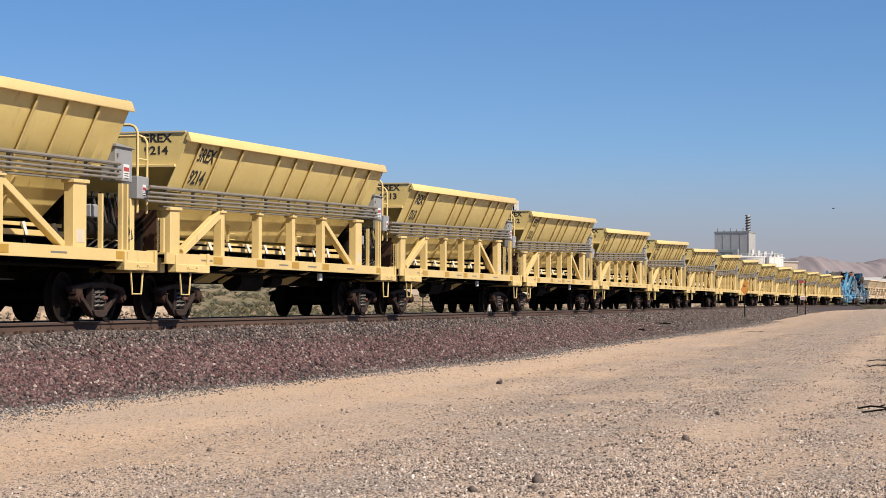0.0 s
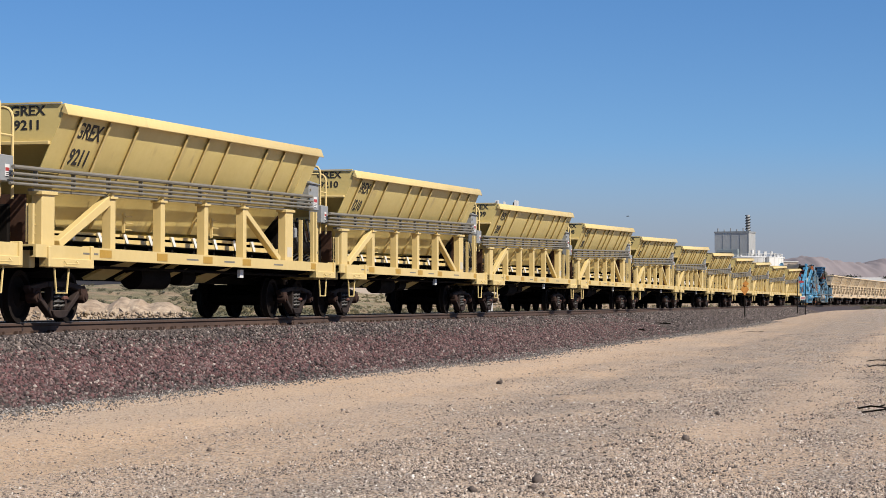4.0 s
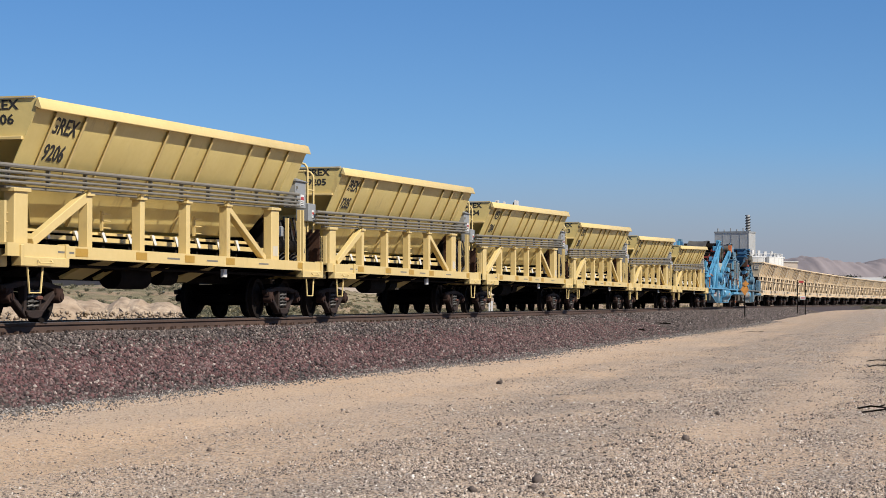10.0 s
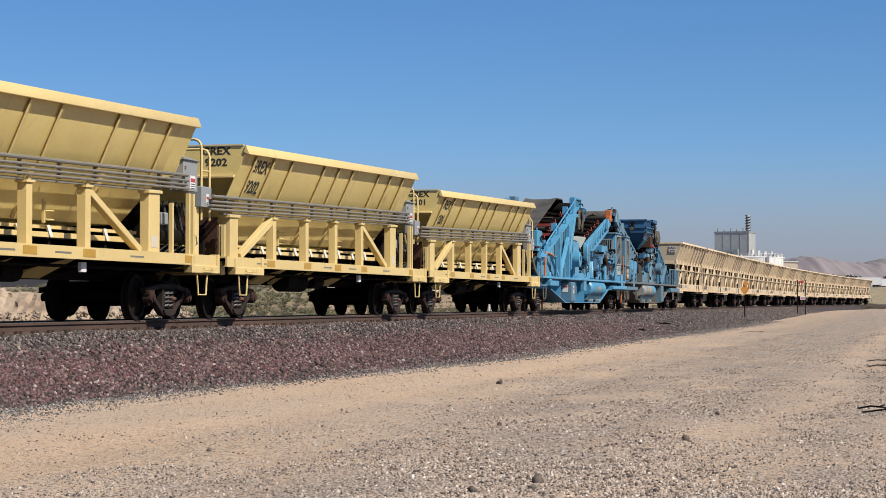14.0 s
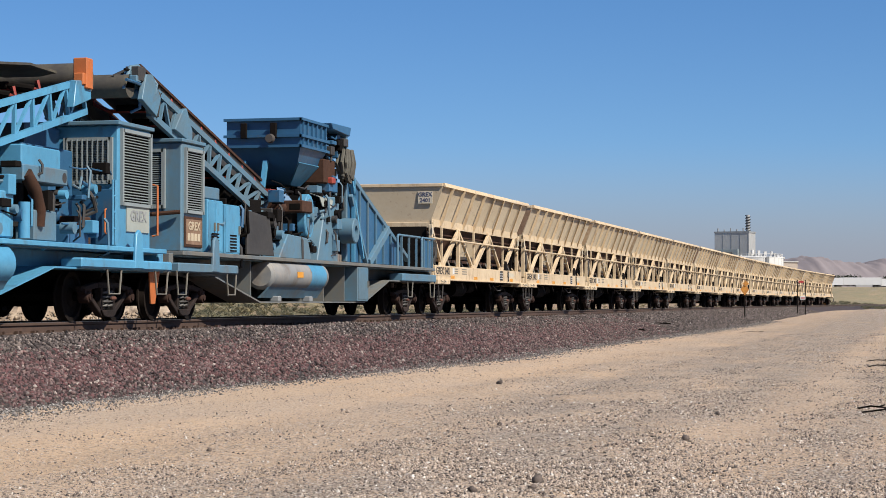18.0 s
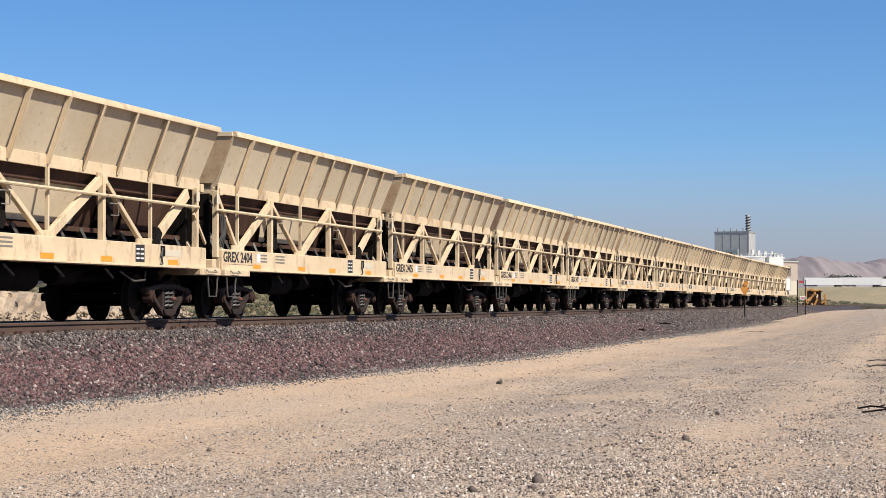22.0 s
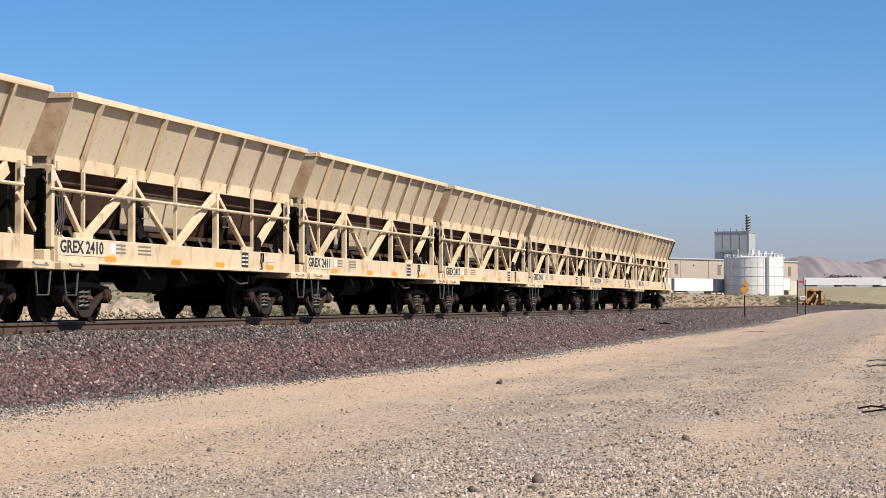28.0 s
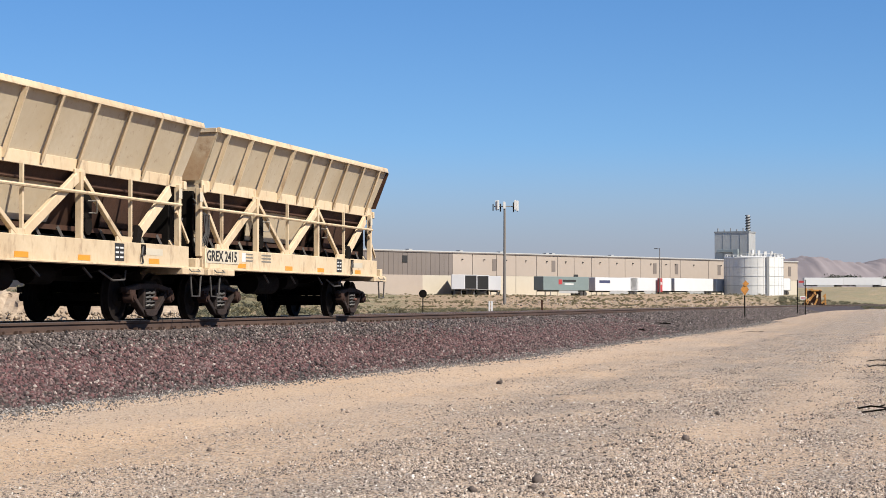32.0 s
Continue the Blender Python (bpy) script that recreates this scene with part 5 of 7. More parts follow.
def wheel_case(car, cx, z0, z1, y, mat, w=0.32):
    """A tall rounded belt guard."""
    pts = []
    for k in range(9):
        a = math.pi * k / 8
        pts.append((cx + w * math.cos(a), z1 - w + w * math.sin(a)))
    for k in range(9):
        a = math.pi + math.pi * k / 8
        pts.append((cx + w * math.cos(a), z0 + w + w * math.sin(a)))
    g = part("belt_guard", Geo().prism(pts, y, y + 0.2), mat, car, "", 0.02)
    inner = [(cx + (px - cx) * 0.7, (z0 + z1) / 2 + (pz - (z0 + z1) / 2) * 0.8) for px, pz in pts]
    part("guard_panel", Geo().prism(inner, y - 0.012, y), BLUE_DULL, g)
    part("guard_rib", Geo().box(cx - w * 0.7, cx + w * 0.7, y - 0.03, y, (z0 + z1) / 2 - 0.03, (z0 + z1) / 2 + 0.03), mat, g)


def drum(car, x, y, z, r, w, mat):
    g = Geo().lathe((x, y, z), [(r * 0.35, 0.0), (r, 0.0), (r, -w), (r * 0.92, -w - 0.02), (r * 0.42, -w - 0.02), (r * 0.42, -w + 0.06), (0.0, -w + 0.06)], 24)
    part("blower", g, mat, car, "blue round blower housing")


def machinery(car, x0, x1, z0, z1, seed, mat, count=16, y0=-1.15, y1=0.9):
    """Motors, valve blocks and pipes packed on the deck."""
    r = random.Random(seed)
    for k in range(count):
        x, y, z = r.uniform(x0, x1), r.uniform(y0, y1), r.uniform(z0, z1)
        m = r.choice([mat, BLUE_DULL, BLACK_IRON, BLACK_IRON, BLUE_DARK, RUST_BROWN])
        kind = r.random()
        if kind < 0.45:
            a, b, c = r.uniform(0.12, 0.45), r.uniform(0.1, 0.4), r.uniform(0.1, 0.35)
            part("machine_block", Geo().box(x - a, x + a, y - b, y + b, z - c, z + c), m, car, "", 0.02)
        elif kind < 0.7:
            rad = r.uniform(0.08, 0.2)
            part("motor", Geo().cyl((x - 0.3, y, z), (x + 0.3, y, z), rad, 14), m, car)
        else:
            part("pipe", Geo().tube([(x, y, z), (x + r.uniform(-0.3, 0.3), y - 0.1, z - 0.3), (x + r.uniform(-0.4, 0.4), y, z0)], r.uniform(0.02, 0.05), 7), RUBBER if r.random() < 0.5 else m, car)


def clutter(car, x0, x1, z0, z1, seed, count, y=-1.3):
    """Small fittings on the near face: valves, brackets, pipes, hoses and cut-outs."""
    r = random.Random(seed)
    for k in range(count):
        x, z, yy = r.uniform(x0, x1), r.uniform(z0, z1), y + r.uniform(-0.08, 0.12)
        m = r.choice([BLUE if seed < 80 else BLUE_DULL, BLUE_DULL, BLUE_DARK, BLUE_DARK, BLACK_IRON, BLACK_IRON, BLACK_IRON, RUBBER])
        kind = r.random()
        if kind < 0.35:
            a, c = r.uniform(0.04, 0.18), r.uniform(0.04, 0.16)
            part("fitting", Geo().box(x - a, x + a, yy - 0.06, yy + 0.2, z - c, z + c), m, car, "", 0.01)
        elif kind < 0.5:
            part("fitting", Geo().cyl((x, yy - 0.08, z), (x, yy + 0.15, z), r.uniform(0.05, 0.12), 12), m, car)
        elif kind < 0.75:
            h = r.uniform(0.2, 0.6)
            part("pipe", Geo().tube([(x, yy, z), (x, yy - 0.06, z - 0.08), (x + r.uniform(-0.1, 0.1), yy - 0.06, z - h), (x + r.uniform(-0.1, 0.1), yy + 0.1, z - h - 0.08)], r.uniform(0.015, 0.035), 6), RUBBER if r.random() < 0.6 else m, car)
        else:
            ln = r.uniform(0.3, 0.9)
            part("pipe", Geo().tube([(x - ln / 2, yy, z), (x, yy - 0.04, z + r.uniform(-0.06, 0.06)), (x + ln / 2, yy, z + r.uniform(-0.15, 0.15))], r.uniform(0.012, 0.03), 6), m, car)


def hose_bundle(car, x, y, z, h, mat, seed):
    r = random.Random(seed)
    g = Geo()
    for k in range(26):
        a = r.uniform(0, 6.28)
        ox, oy = r.uniform(0.08, 0.30) * math.cos(a), 0.12 * math.sin(a)
        g.tube([(x + ox, y + oy, z), (x + ox * 1.5 + r.uniform(-.1, .1), y + oy * 1.4, z - h * 0.4), (x + ox * 1.3, y + oy, z - h * r.uniform(0.6, 0.9)), (x + ox * 0.3, y + oy, z - h * r.uniform(0.8, 1.0))], 0.045, 6)
    part("hose_bundle", g, mat, car, "hanging bundle of grey hoses")


L_BLUE, L_REAR = 20.7, 19.9


def handrail(car, x0, z0, x1, z1, y, h, posts, mat=BLUE):
    g = Geo().tube([(x0, y, z0), (x0, y, z0 + h - 0.06), (x0 + 0.06, y, z0 + h), (x1, y, z1 + h)], 0.032, 7)
    part("handrail", g, mat, car)
    for k in range(posts):
        t = (k + 0.5) / posts
        x, z = x0 + (x1 - x0) * t, z0 + (z1 - z0) * t
        part("rail_post", Geo().beam((x, y, z), (x, y, z + h), 0.05, 0.05, (1, 0, 0)), mat, car)


def blue_front():
    car = thing("conveyor_car", "bright blue ballast conveyor machine car with inclined belts and engine housing", "conveyor machine")
    drop_frame(car, L_BLUE, 5.3, 13.4, BLUE)
    # first inclined conveyor
    part("belt", belt_geo([(-0.4, 1.98), (1.0, 2.32), (4.0, 3.22), (7.9, 4.38), (9.2, 4.40), (9.4, 4.2)], 0.62, 0.05), BELT_GREY, car, "wide grey rubber conveyor belt")
    part("return_belt", belt_geo([(0.5, 1.85), (7.6, 3.75)], 0.6, 0.0), RUBBER, car)
    # added black plates block the sky so the space under the belt reads shaded
    part("belt_pan", Geo().prism([(0.6, 1.55), (7.6, 3.52), (7.6, 3.72), (0.6, 1.75)], -1.12, 1.12), BLACK_IRON, car)
    part("far_skirt", Geo().prism([(0.6, 1.7), (7.8, 3.75), (7.8, 4.15), (4.0, 3.22), (0.6, 2.2)], 1.22, 1.25), BLACK_IRON, car)
    for k in range(9):
        x = 1.2 + 0.72 * k
        z = 1.85 + (x - 0.6) * 0.29
        part("cross_tie", Geo().beam((x, -1.3, z), (x, 1.2, z), 0.08, 0.10), BLACK_IRON if k % 2 else IDLER_RED, car)
    idlers(car, 0.6, 1.98, 7.4, 4.02, 6, 0.95, -0.02)
    for s in (-1, 1):
        y = s * 1.36
        part("stringer", Geo().beam((0.6, y, 1.80), (7.9, y, 3.93), 0.10, 0.26), BLUE, car, "", 0.012)
        part("stringer_flange", Geo().beam((0.6, y + s * 0.06, 1.92), (7.9, y + s * 0.06, 4.05), 0.24, 0.03), BLUE, car)
        handrail(car, 1.40, 2.05, 7.6, 3.95, s * 1.45, 0.42, 4)
        # panelled side under the stringer
        xs = [1.6, 2.7, 3.5, 4.37, 5.1, 5.7, 6.28, 7.0, 7.5]
        for a, b in zip(xs, xs[1:]):
            za, zb = 1.72 + (a - 0.6) * 0.2918, 1.72 + (b - 0.6) * 0.2918
            if za < 1.5:
                continue
            part("side_panel", Geo().prism([(a + 0.015, 1.3), (b - 0.015, 1.3), (b - 0.015, zb), (a + 0.015, za)], s * 1.16, s * 1.19), BLUE_PANEL, car, "", 0.006)
            part("panel_seam", Geo().beam((a, s * 1.20, 1.3), (a, s * 1.20, za), 0.05, 0.03, (1, 0, 0)), BLUE, car)
        for x in (4.37, 6.28):
            part("tower_post", Geo().beam((x, y, 1.25), (x, y, 1.75 + (x - 0.6) * 0.2918), 0.16, 0.14, (1, 0, 0)), BLUE, car, "", 0.01)
        part("leg_brace", Geo().beam((4.5, y, 1.3), (6.25, y, 2.75), 0.12, 0.2), BLUE, car, "", 0.01)
        part("leg_brace", Geo().beam((4.2, y, 1.3), (2.6, y, 2.15), 0.10, 0.14), BLUE, car, "", 0.01)
        part("head_leg", Geo().beam((6.5, y, 2.2), (7.7, y, 3.75), 0.14, 0.26), BLUE, car, "", 0.01)
        part("head_leg", Geo().beam((6.9, y, 1.6), (6.6, y, 3.4), 0.10, 0.12), BLUE, car, "", 0.01)
        for x in (1.95, 4.2, 6.6):
            z = 2.12 + (x - 1.4) * 0.306
            part("walk_bracket", Geo().box(x - 0.10, x + 0.10, s * 1.1, s * 1.30, z, z + 0.30), BLUE, car, "", 0.008)
    # head of the first conveyor
    for y in (-1.3, 1.3):
        part("head_post", Geo().box(7.55, 7.75, y - 0.1, y + 0.1, 3.75, 4.42), BLUE, car, "", 0.015)
    for y in (-1.22, 1.22):
        part("head_hood", Geo().prism([(7.7, 4.05), (9.5, 4.0), (9.75, 4.05), (9.55, 4.40), (7.7, 4.42)], y - 0.03, y + 0.03), BLUE_DARK, car, "", 0.01)
    for k in range(7):
        x = 7.95 + 0.26 * k
        part("hood_rib", Geo().box(x - 0.02, x + 0.02, -1.32, -1.25, 4.08, 4.42), BLUE, car)
    part("hood_flange", Geo().box(7.7, 9.6, -1.36, -1.22, 4.38, 4.44), BLUE, car)
    part("head_beam", Geo().box(7.2, 8.35, -1.42, -1.2, 3.66, 3.80), BLUE, car, "", 0.015)
    part("head_roller", Geo().cyl((9.2, -1.1, 4.05), (9.2, 1.1, 4.05), 0.24, 18), BLACK_IRON, car)
    part("drive_motor", Geo().cyl((9.0, -1.40, 3.98), (9.5, -1.40, 3.96), 0.10, 14).cyl((9.5, -1.40, 3.96), (9.58, -1.40, 3.96), 0.13, 14), BLUE_DARK, car)
    clutter(car, 8.7, 9.6, 3.7, 4.2, 72, 9, -1.36)
    hose_bundle(car, 8.75, -1.38, 3.98, 0.85, HOSE, 4)
    part("chute", Geo().plate([(8.0, -1.0, 3.9), (9.4, -1.0, 3.9), (9.0, -0.8, 2.9), (7.9, -0.8, 2.9)], 0.04).plate([(9.4, -1.0, 3.9), (9.4, 1.0, 3.9), (9.0, 0.8, 2.9), (9.0, -0.8, 2.9)], 0.04), BLUE_DULL, car)
    part("far_control_box", Geo().box(9.0, 9.7, 1.25, 1.5, 4.05, 4.58), BLUE_DULL, car, "", 0.02)
    # front platform
    part("valve_box", Geo().box(0.08, 0.96, -1.38, -0.94, 2.30, 2.88).box(0.45, 0.52, -1.3, -1.24, 2.88, 2.98), BLUE, car, "large blue valve box", 0.02)
    st = Geo()
    for k in range(5):
        st.beam((0.62, -1.39, 2.58), (0.62 + 0.2 * math.cos(k * 1.257), -1.43, 2.58 + 0.13 * math.sin(k * 1.257)), 0.03, 0.03)
    part("hand_wheel", st, BLACK_IRON, car)
    part("frame_bent", Geo().beam((0.55, -1.3, 1.2), (0.75, -1.3, 2.25), 0.09, 0.09).beam((1.05, -1.3, 1.2), (0.85, -1.3, 2.25), 0.09, 0.09).beam((0.3, -1.3, 2.2), (1.2, -1.3, 2.2), 0.09, 0.09), BLUE, car)
    nb = part("notice_board", Geo().box(0.66, 0.70, -1.38, -0.92, 1.52, 1.98), BLUE_DULL, car, "blue board with rows of small writing", 0.006)
    for k in range(6):
        part("notice_bar", Geo().box(0.655, 0.66, -1.32, -1.02 - 0.06 * (k % 3), 1.58 + 0.06 * k, 1.595 + 0.06 * k), GRILLE, nb)
    lb = part("label_post", Geo().box(0.68, 0.80, -1.38, -1.15, 0.95, 1.52), BLUE_DULL, car)
    part("notice", Geo().box(0.674, 0.68, -1.34, -1.22, 1.05, 1.48), WHITE, lb)
    part("notice_head", Geo().box(0.669, 0.674, -1.33, -1.23, 1.38, 1.46), SIGN_RED, lb)
    part("pump_stack", Geo().box(0.9, 1.6, -0.9, 0.9, 1.2, 2.2).cyl((0.7, -0.6, 1.6), (1.8, -0.6, 1.6), 0.24, 14), BLACK_IRON, car, "", 0.03)
    for k in range(3):
        part("hose", Geo().tube([(0.0, -1.2, 1.9), (0.05 + 0.05 * k, -1.3, 1.45), (0.3, -1.35, 1.25 - 0.08 * k), (0.65, -1.36, 1.25 - 0.08 * k)], 0.035, 7), BELT_GREY, car)
    for s in (-1, 1):
        part("corner_bar", Geo().tube([(1.25, s * 1.45, 1.2), (1.25, s * 1.45, 2.0), (1.3, s * 1.45, 2.05), (3.3, s * 1.45, 2.0), (3.35, s * 1.45, 1.95), (3.35, s * 1.45, 1.2)], 0.035, 7), BLUE, car)
        part("platform", Geo().box(1.75, 3.4, s * 1.15, s * 1.55, 0.92, 1.12), BLUE, car, "", 0.02)
        part("step_plate", Geo().box(0.3, 1.2, s * 1.2, s * 1.52, 0.90, 0.96), BLUE_DULL, car, "", 0.01)
        part("jack_stand", Geo().prism([(1.80, 1.12), (2.20, 1.12), (2.12, 1.34), (2.06, 1.42), (1.94, 1.42), (1.88, 1.34)], s * 1.42, s * 1.50), BLUE, car, "", 0.015)
        part("orange_hose", Geo().tube([(1.0, s * 1.47, 1.2), (1.02, s * 1.48, 1.8), (1.1, s * 1.48, 2.12), (1.6, s * 1.50, 2.10), (2.6, s * 1.50, 2.02)], 0.035, 8), ORANGE, car, "faded orange hose")
        for x in (0.75,):
            stirrup(car, x, 0.47, 0.88, s * 1.5, 0.6, CONDUIT)
        for x in (18.0, 20.1):
            stirrup(car, x, 0.47, 0.88, s * 1.5, 0.6, CONDUIT)
        part("rear_platform", Geo().box(16.6, 20.5, s * 1.15, s * 1.55, 0.88, 1.05), BLUE, car, "", 0.03)
        part("jack_stand", Geo().prism([(18.75, 0.9), (19.15, 0.9), (19.1, 1.5), (18.95, 1.58), (18.82, 1.5)], s * 1.50, s * 1.56), BLUE, car, "", 0.015)
        part("tank_bracket", Geo().box(9.15, 9.75, s * 1.34, s * 1.50, 0.78, 1.22), BLUE, car, "", 0.015)
        cb = cabinet(car, 6.20, 7.15, s * 1.05, s * 1.50, 0.35, 1.10, BLUE_DULL, 0, s < 0, "side_locker")
        if s < 0:
            fs = part("front_notice", Geo().box(6.192, 6.196, -1.38, -1.16, 0.72, 0.98), WHITE, cb)
            part("notice_head", Geo().box(6.187, 6.192, -1.36, -1.18, 0.90, 0.97), SIGN_RED, fs)
    tank(car, 10.7, 14.2, BLUE)
    # transfer point and drive between the conveyors
    part("transfer_tower", Geo().box(7.9, 9.1, -1.30, -0.5, 1.28, 2.72), BLUE, car, "", 0.02)
    part("tower_door", Geo().box(8.0, 8.9, -1.315, -1.30, 1.35, 2.0), BLUE, car, "", 0.006)
    drum(car, 7.75, -1.30, 2.0, 0.30, 0.28, BLUE)
    machinery(car, 9.2, 18.2, 1.35, 2.2, 21, BLUE, 60)
    part("engine_block", Geo().box(12.0, 17.8, -0.6, 1.1, 1.3, 2.3), BLACK_IRON, car, "", 0.03)
    machinery(car, 7.8, 9.2, 2.0, 2.7, 22, BLUE_DULL, 6)
    wheel_case(car, 11.2, 1.80, 2.78, -1.35, BLUE)
    part("tarpaulin", Geo().plate([(8.9, -1.25, 2.75), (10.6, -1.3, 2.95), (10.9, -0.4, 3.05), (9.2, -0.4, 2.9)], 0.02).plate([(8.9, -1.25, 2.75), (9.4, -1.28, 2.45), (10.6, -1.3, 2.9), (10.6, -1.3, 2.95)], 0.02), CLOTH, car, "pale green tarpaulin hanging over the belt")
    # black block and plates stand in for the shaded interior below the second belt
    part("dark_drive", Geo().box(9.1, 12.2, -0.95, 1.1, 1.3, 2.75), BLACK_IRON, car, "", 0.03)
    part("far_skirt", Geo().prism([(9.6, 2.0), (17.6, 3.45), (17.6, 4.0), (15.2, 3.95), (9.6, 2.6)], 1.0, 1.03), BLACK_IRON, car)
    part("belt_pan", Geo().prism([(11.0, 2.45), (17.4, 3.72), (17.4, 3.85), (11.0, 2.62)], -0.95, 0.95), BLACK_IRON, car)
    clutter(car, 9.3, 11.4, 1.5, 2.6, 73, 30, -1.22)
    clutter(car, 12.0, 18.2, 1.4, 2.6, 74, 60, -1.34)
    clutter(car, 16.6, 18.1, 1.5, 2.4, 75, 12, -0.7)
    part("rear_cabinet", Geo().box(16.4, 18.3, -0.6, 0.4, 1.28, 2.9), BLUE_DARK, car, "", 0.02)
    # engine blocks
    part("engine_hood", Geo().prism([(12.0, 1.3), (13.5, 1.3), (13.5, 1.95), (12.9, 2.1), (12.2, 2.0)], -1.35, -0.3), BLUE, car, "", 0.02)
    part("engine_base", Geo().box(9.6, 14.6, -1.25, 1.2, 1.25, 1.50), BLUE, car, "", 0.02)
    part("pump_case", Geo().box(13.6, 14.6, -1.32, -0.3, 1.3, 2.0), BLUE, car, "", 0.02)
    part("oil_case", Geo().box(14.9, 16.3, -1.3, -0.3, 2.40, 2.75), BLUE, car, "", 0.02)
    part("tool_rack", Geo().box(14.8, 16.4, -1.38, -1.0, 2.18, 2.44), BLUE_DULL, car, "", 0.02)
    part("exhaust", Geo().tube([(14.9, -1.36, 2.3), (15.1, -1.42, 2.05), (15.3, -1.4, 1.75), (15.3, -1.38, 1.5)], 0.11, 12), RUST_BROWN, car, "rusty exhaust pipe")
    part("white_cylinder", Geo().cyl((14.75, -1.42, 1.3), (14.75, -1.42, 1.85), 0.09, 12), BLUE, car)
    part("cooler_box", Geo().box(15.1, 15.9, -1.42, -1.1, 1.28, 1.75), BLUE_DULL, car, "", 0.015)
    # engine housing at the rear
    part("engine_housing", Geo().box(18.6, 20.05, -1.30, 1.30, 1.25, 3.36), BLUE, car, "", 0.025)
    part("housing_roof", Geo().box(18.5, 20.1, -1.36, 1.36, 3.36, 3.43), BLUE_DULL, car, "", 0.01)
    grille(car, 18.59, 18.59, -1.18, -0.35, 2.38, 3.12)
    for k in range(9):
        y = -1.14 + 0.095 * k
        part("grille_bar", Geo().box(18.53, 18.545, y - 0.01, y + 0.01, 2.38, 3.12), GRILLE, car)
    hd = part("housing_door", Geo().box(18.57, 18.60, -1.25, -0.3, 1.32, 2.26), BLUE_DARK, car, "", 0.006)
    part("handle", Geo().tube([(18.57, -1.1, 1.5), (18.52, -1.1, 1.52), (18.52, -1.1, 1.9), (18.57, -1.1, 1.92)], 0.015, 6), ORANGE, hd)
    part("housing_back", Geo().box(17.2, 18.55, -0.25, 1.3, 1.25, 3.3), BLUE_DARK, car, "", 0.02)
    grille(car, 18.72, 19.98, -1.305, -1.30, 2.02, 3.28)
    part("ladder", ladder_geo(18.25, 18.1, -1.36, 1.3, 2.4), BLUE, car)
    part("white_panel", Geo().box(18.95, 19.95, -1.325, -1.30, 1.55, 2.0), CLOTH, car)
    stencil(car, "GREX", 0.26, on_slope(19.45, 1.330, 1.82, 0), GREY_BOX, 1.1)
    part("grab_bar", Geo().tube([(20.1, -1.32, 1.5), (20.1, -1.42, 1.52), (20.1, -1.42, 2.4), (20.1, -1.32, 2.42)], 0.02, 6), ORANGE, car)
    # second inclined conveyor
    for s in (-1, 1):
        part("lattice_girder", truss((12.0, s * 1.1, 2.76), (17.5, s * 1.1, 3.99), (11.7, s * 1.1, 2.05), (17.7, s * 1.1, 3.51), 9, 0.08), BLUE, car)
    part("belt", belt_geo([(9.6, 2.66), (11.5, 3.10), (15.2, 4.02), (16.6, 4.16), (17.6, 4.14)], 0.62, 0.05), BELT_GREY, car, "wide grey rubber conveyor belt")
    idlers(car, 11.6, 2.86, 16.8, 4.0, 6, 0.85, -0.02)
    part("orange_guard", Geo().box(17.3, 17.55, -1.3, -1.05, 3.85, 4.36).box(17.2, 17.32, -1.28, -1.1, 3.9, 4.1), ORANGE, car, "orange steel guard", 0.015)
    part("corner_plate", Geo().prism([(16.9, 3.5), (17.6, 3.7), (17.55, 4.0), (17.0, 3.95)], -1.25, -1.12), BLUE, car, "", 0.01)
    part("head_roller", Geo().cyl((18.0, -1.0, 4.1), (18.0, 1.0, 4.1), 0.26, 18), BELT_GREY, car)
    part("mud_flap", Geo().plate([(19.9, -1.35, 0.88), (20.4, -1.35, 0.88), (20.3, -1.30, 0.30), (20.1, -1.30, 0.30)], 0.02), ORANGE, car)
    coupler(car, 0.0, -1)
    coupler(car, L_BLUE, 1)
    add_trucks(car, (1.75, 18.75))
    return car


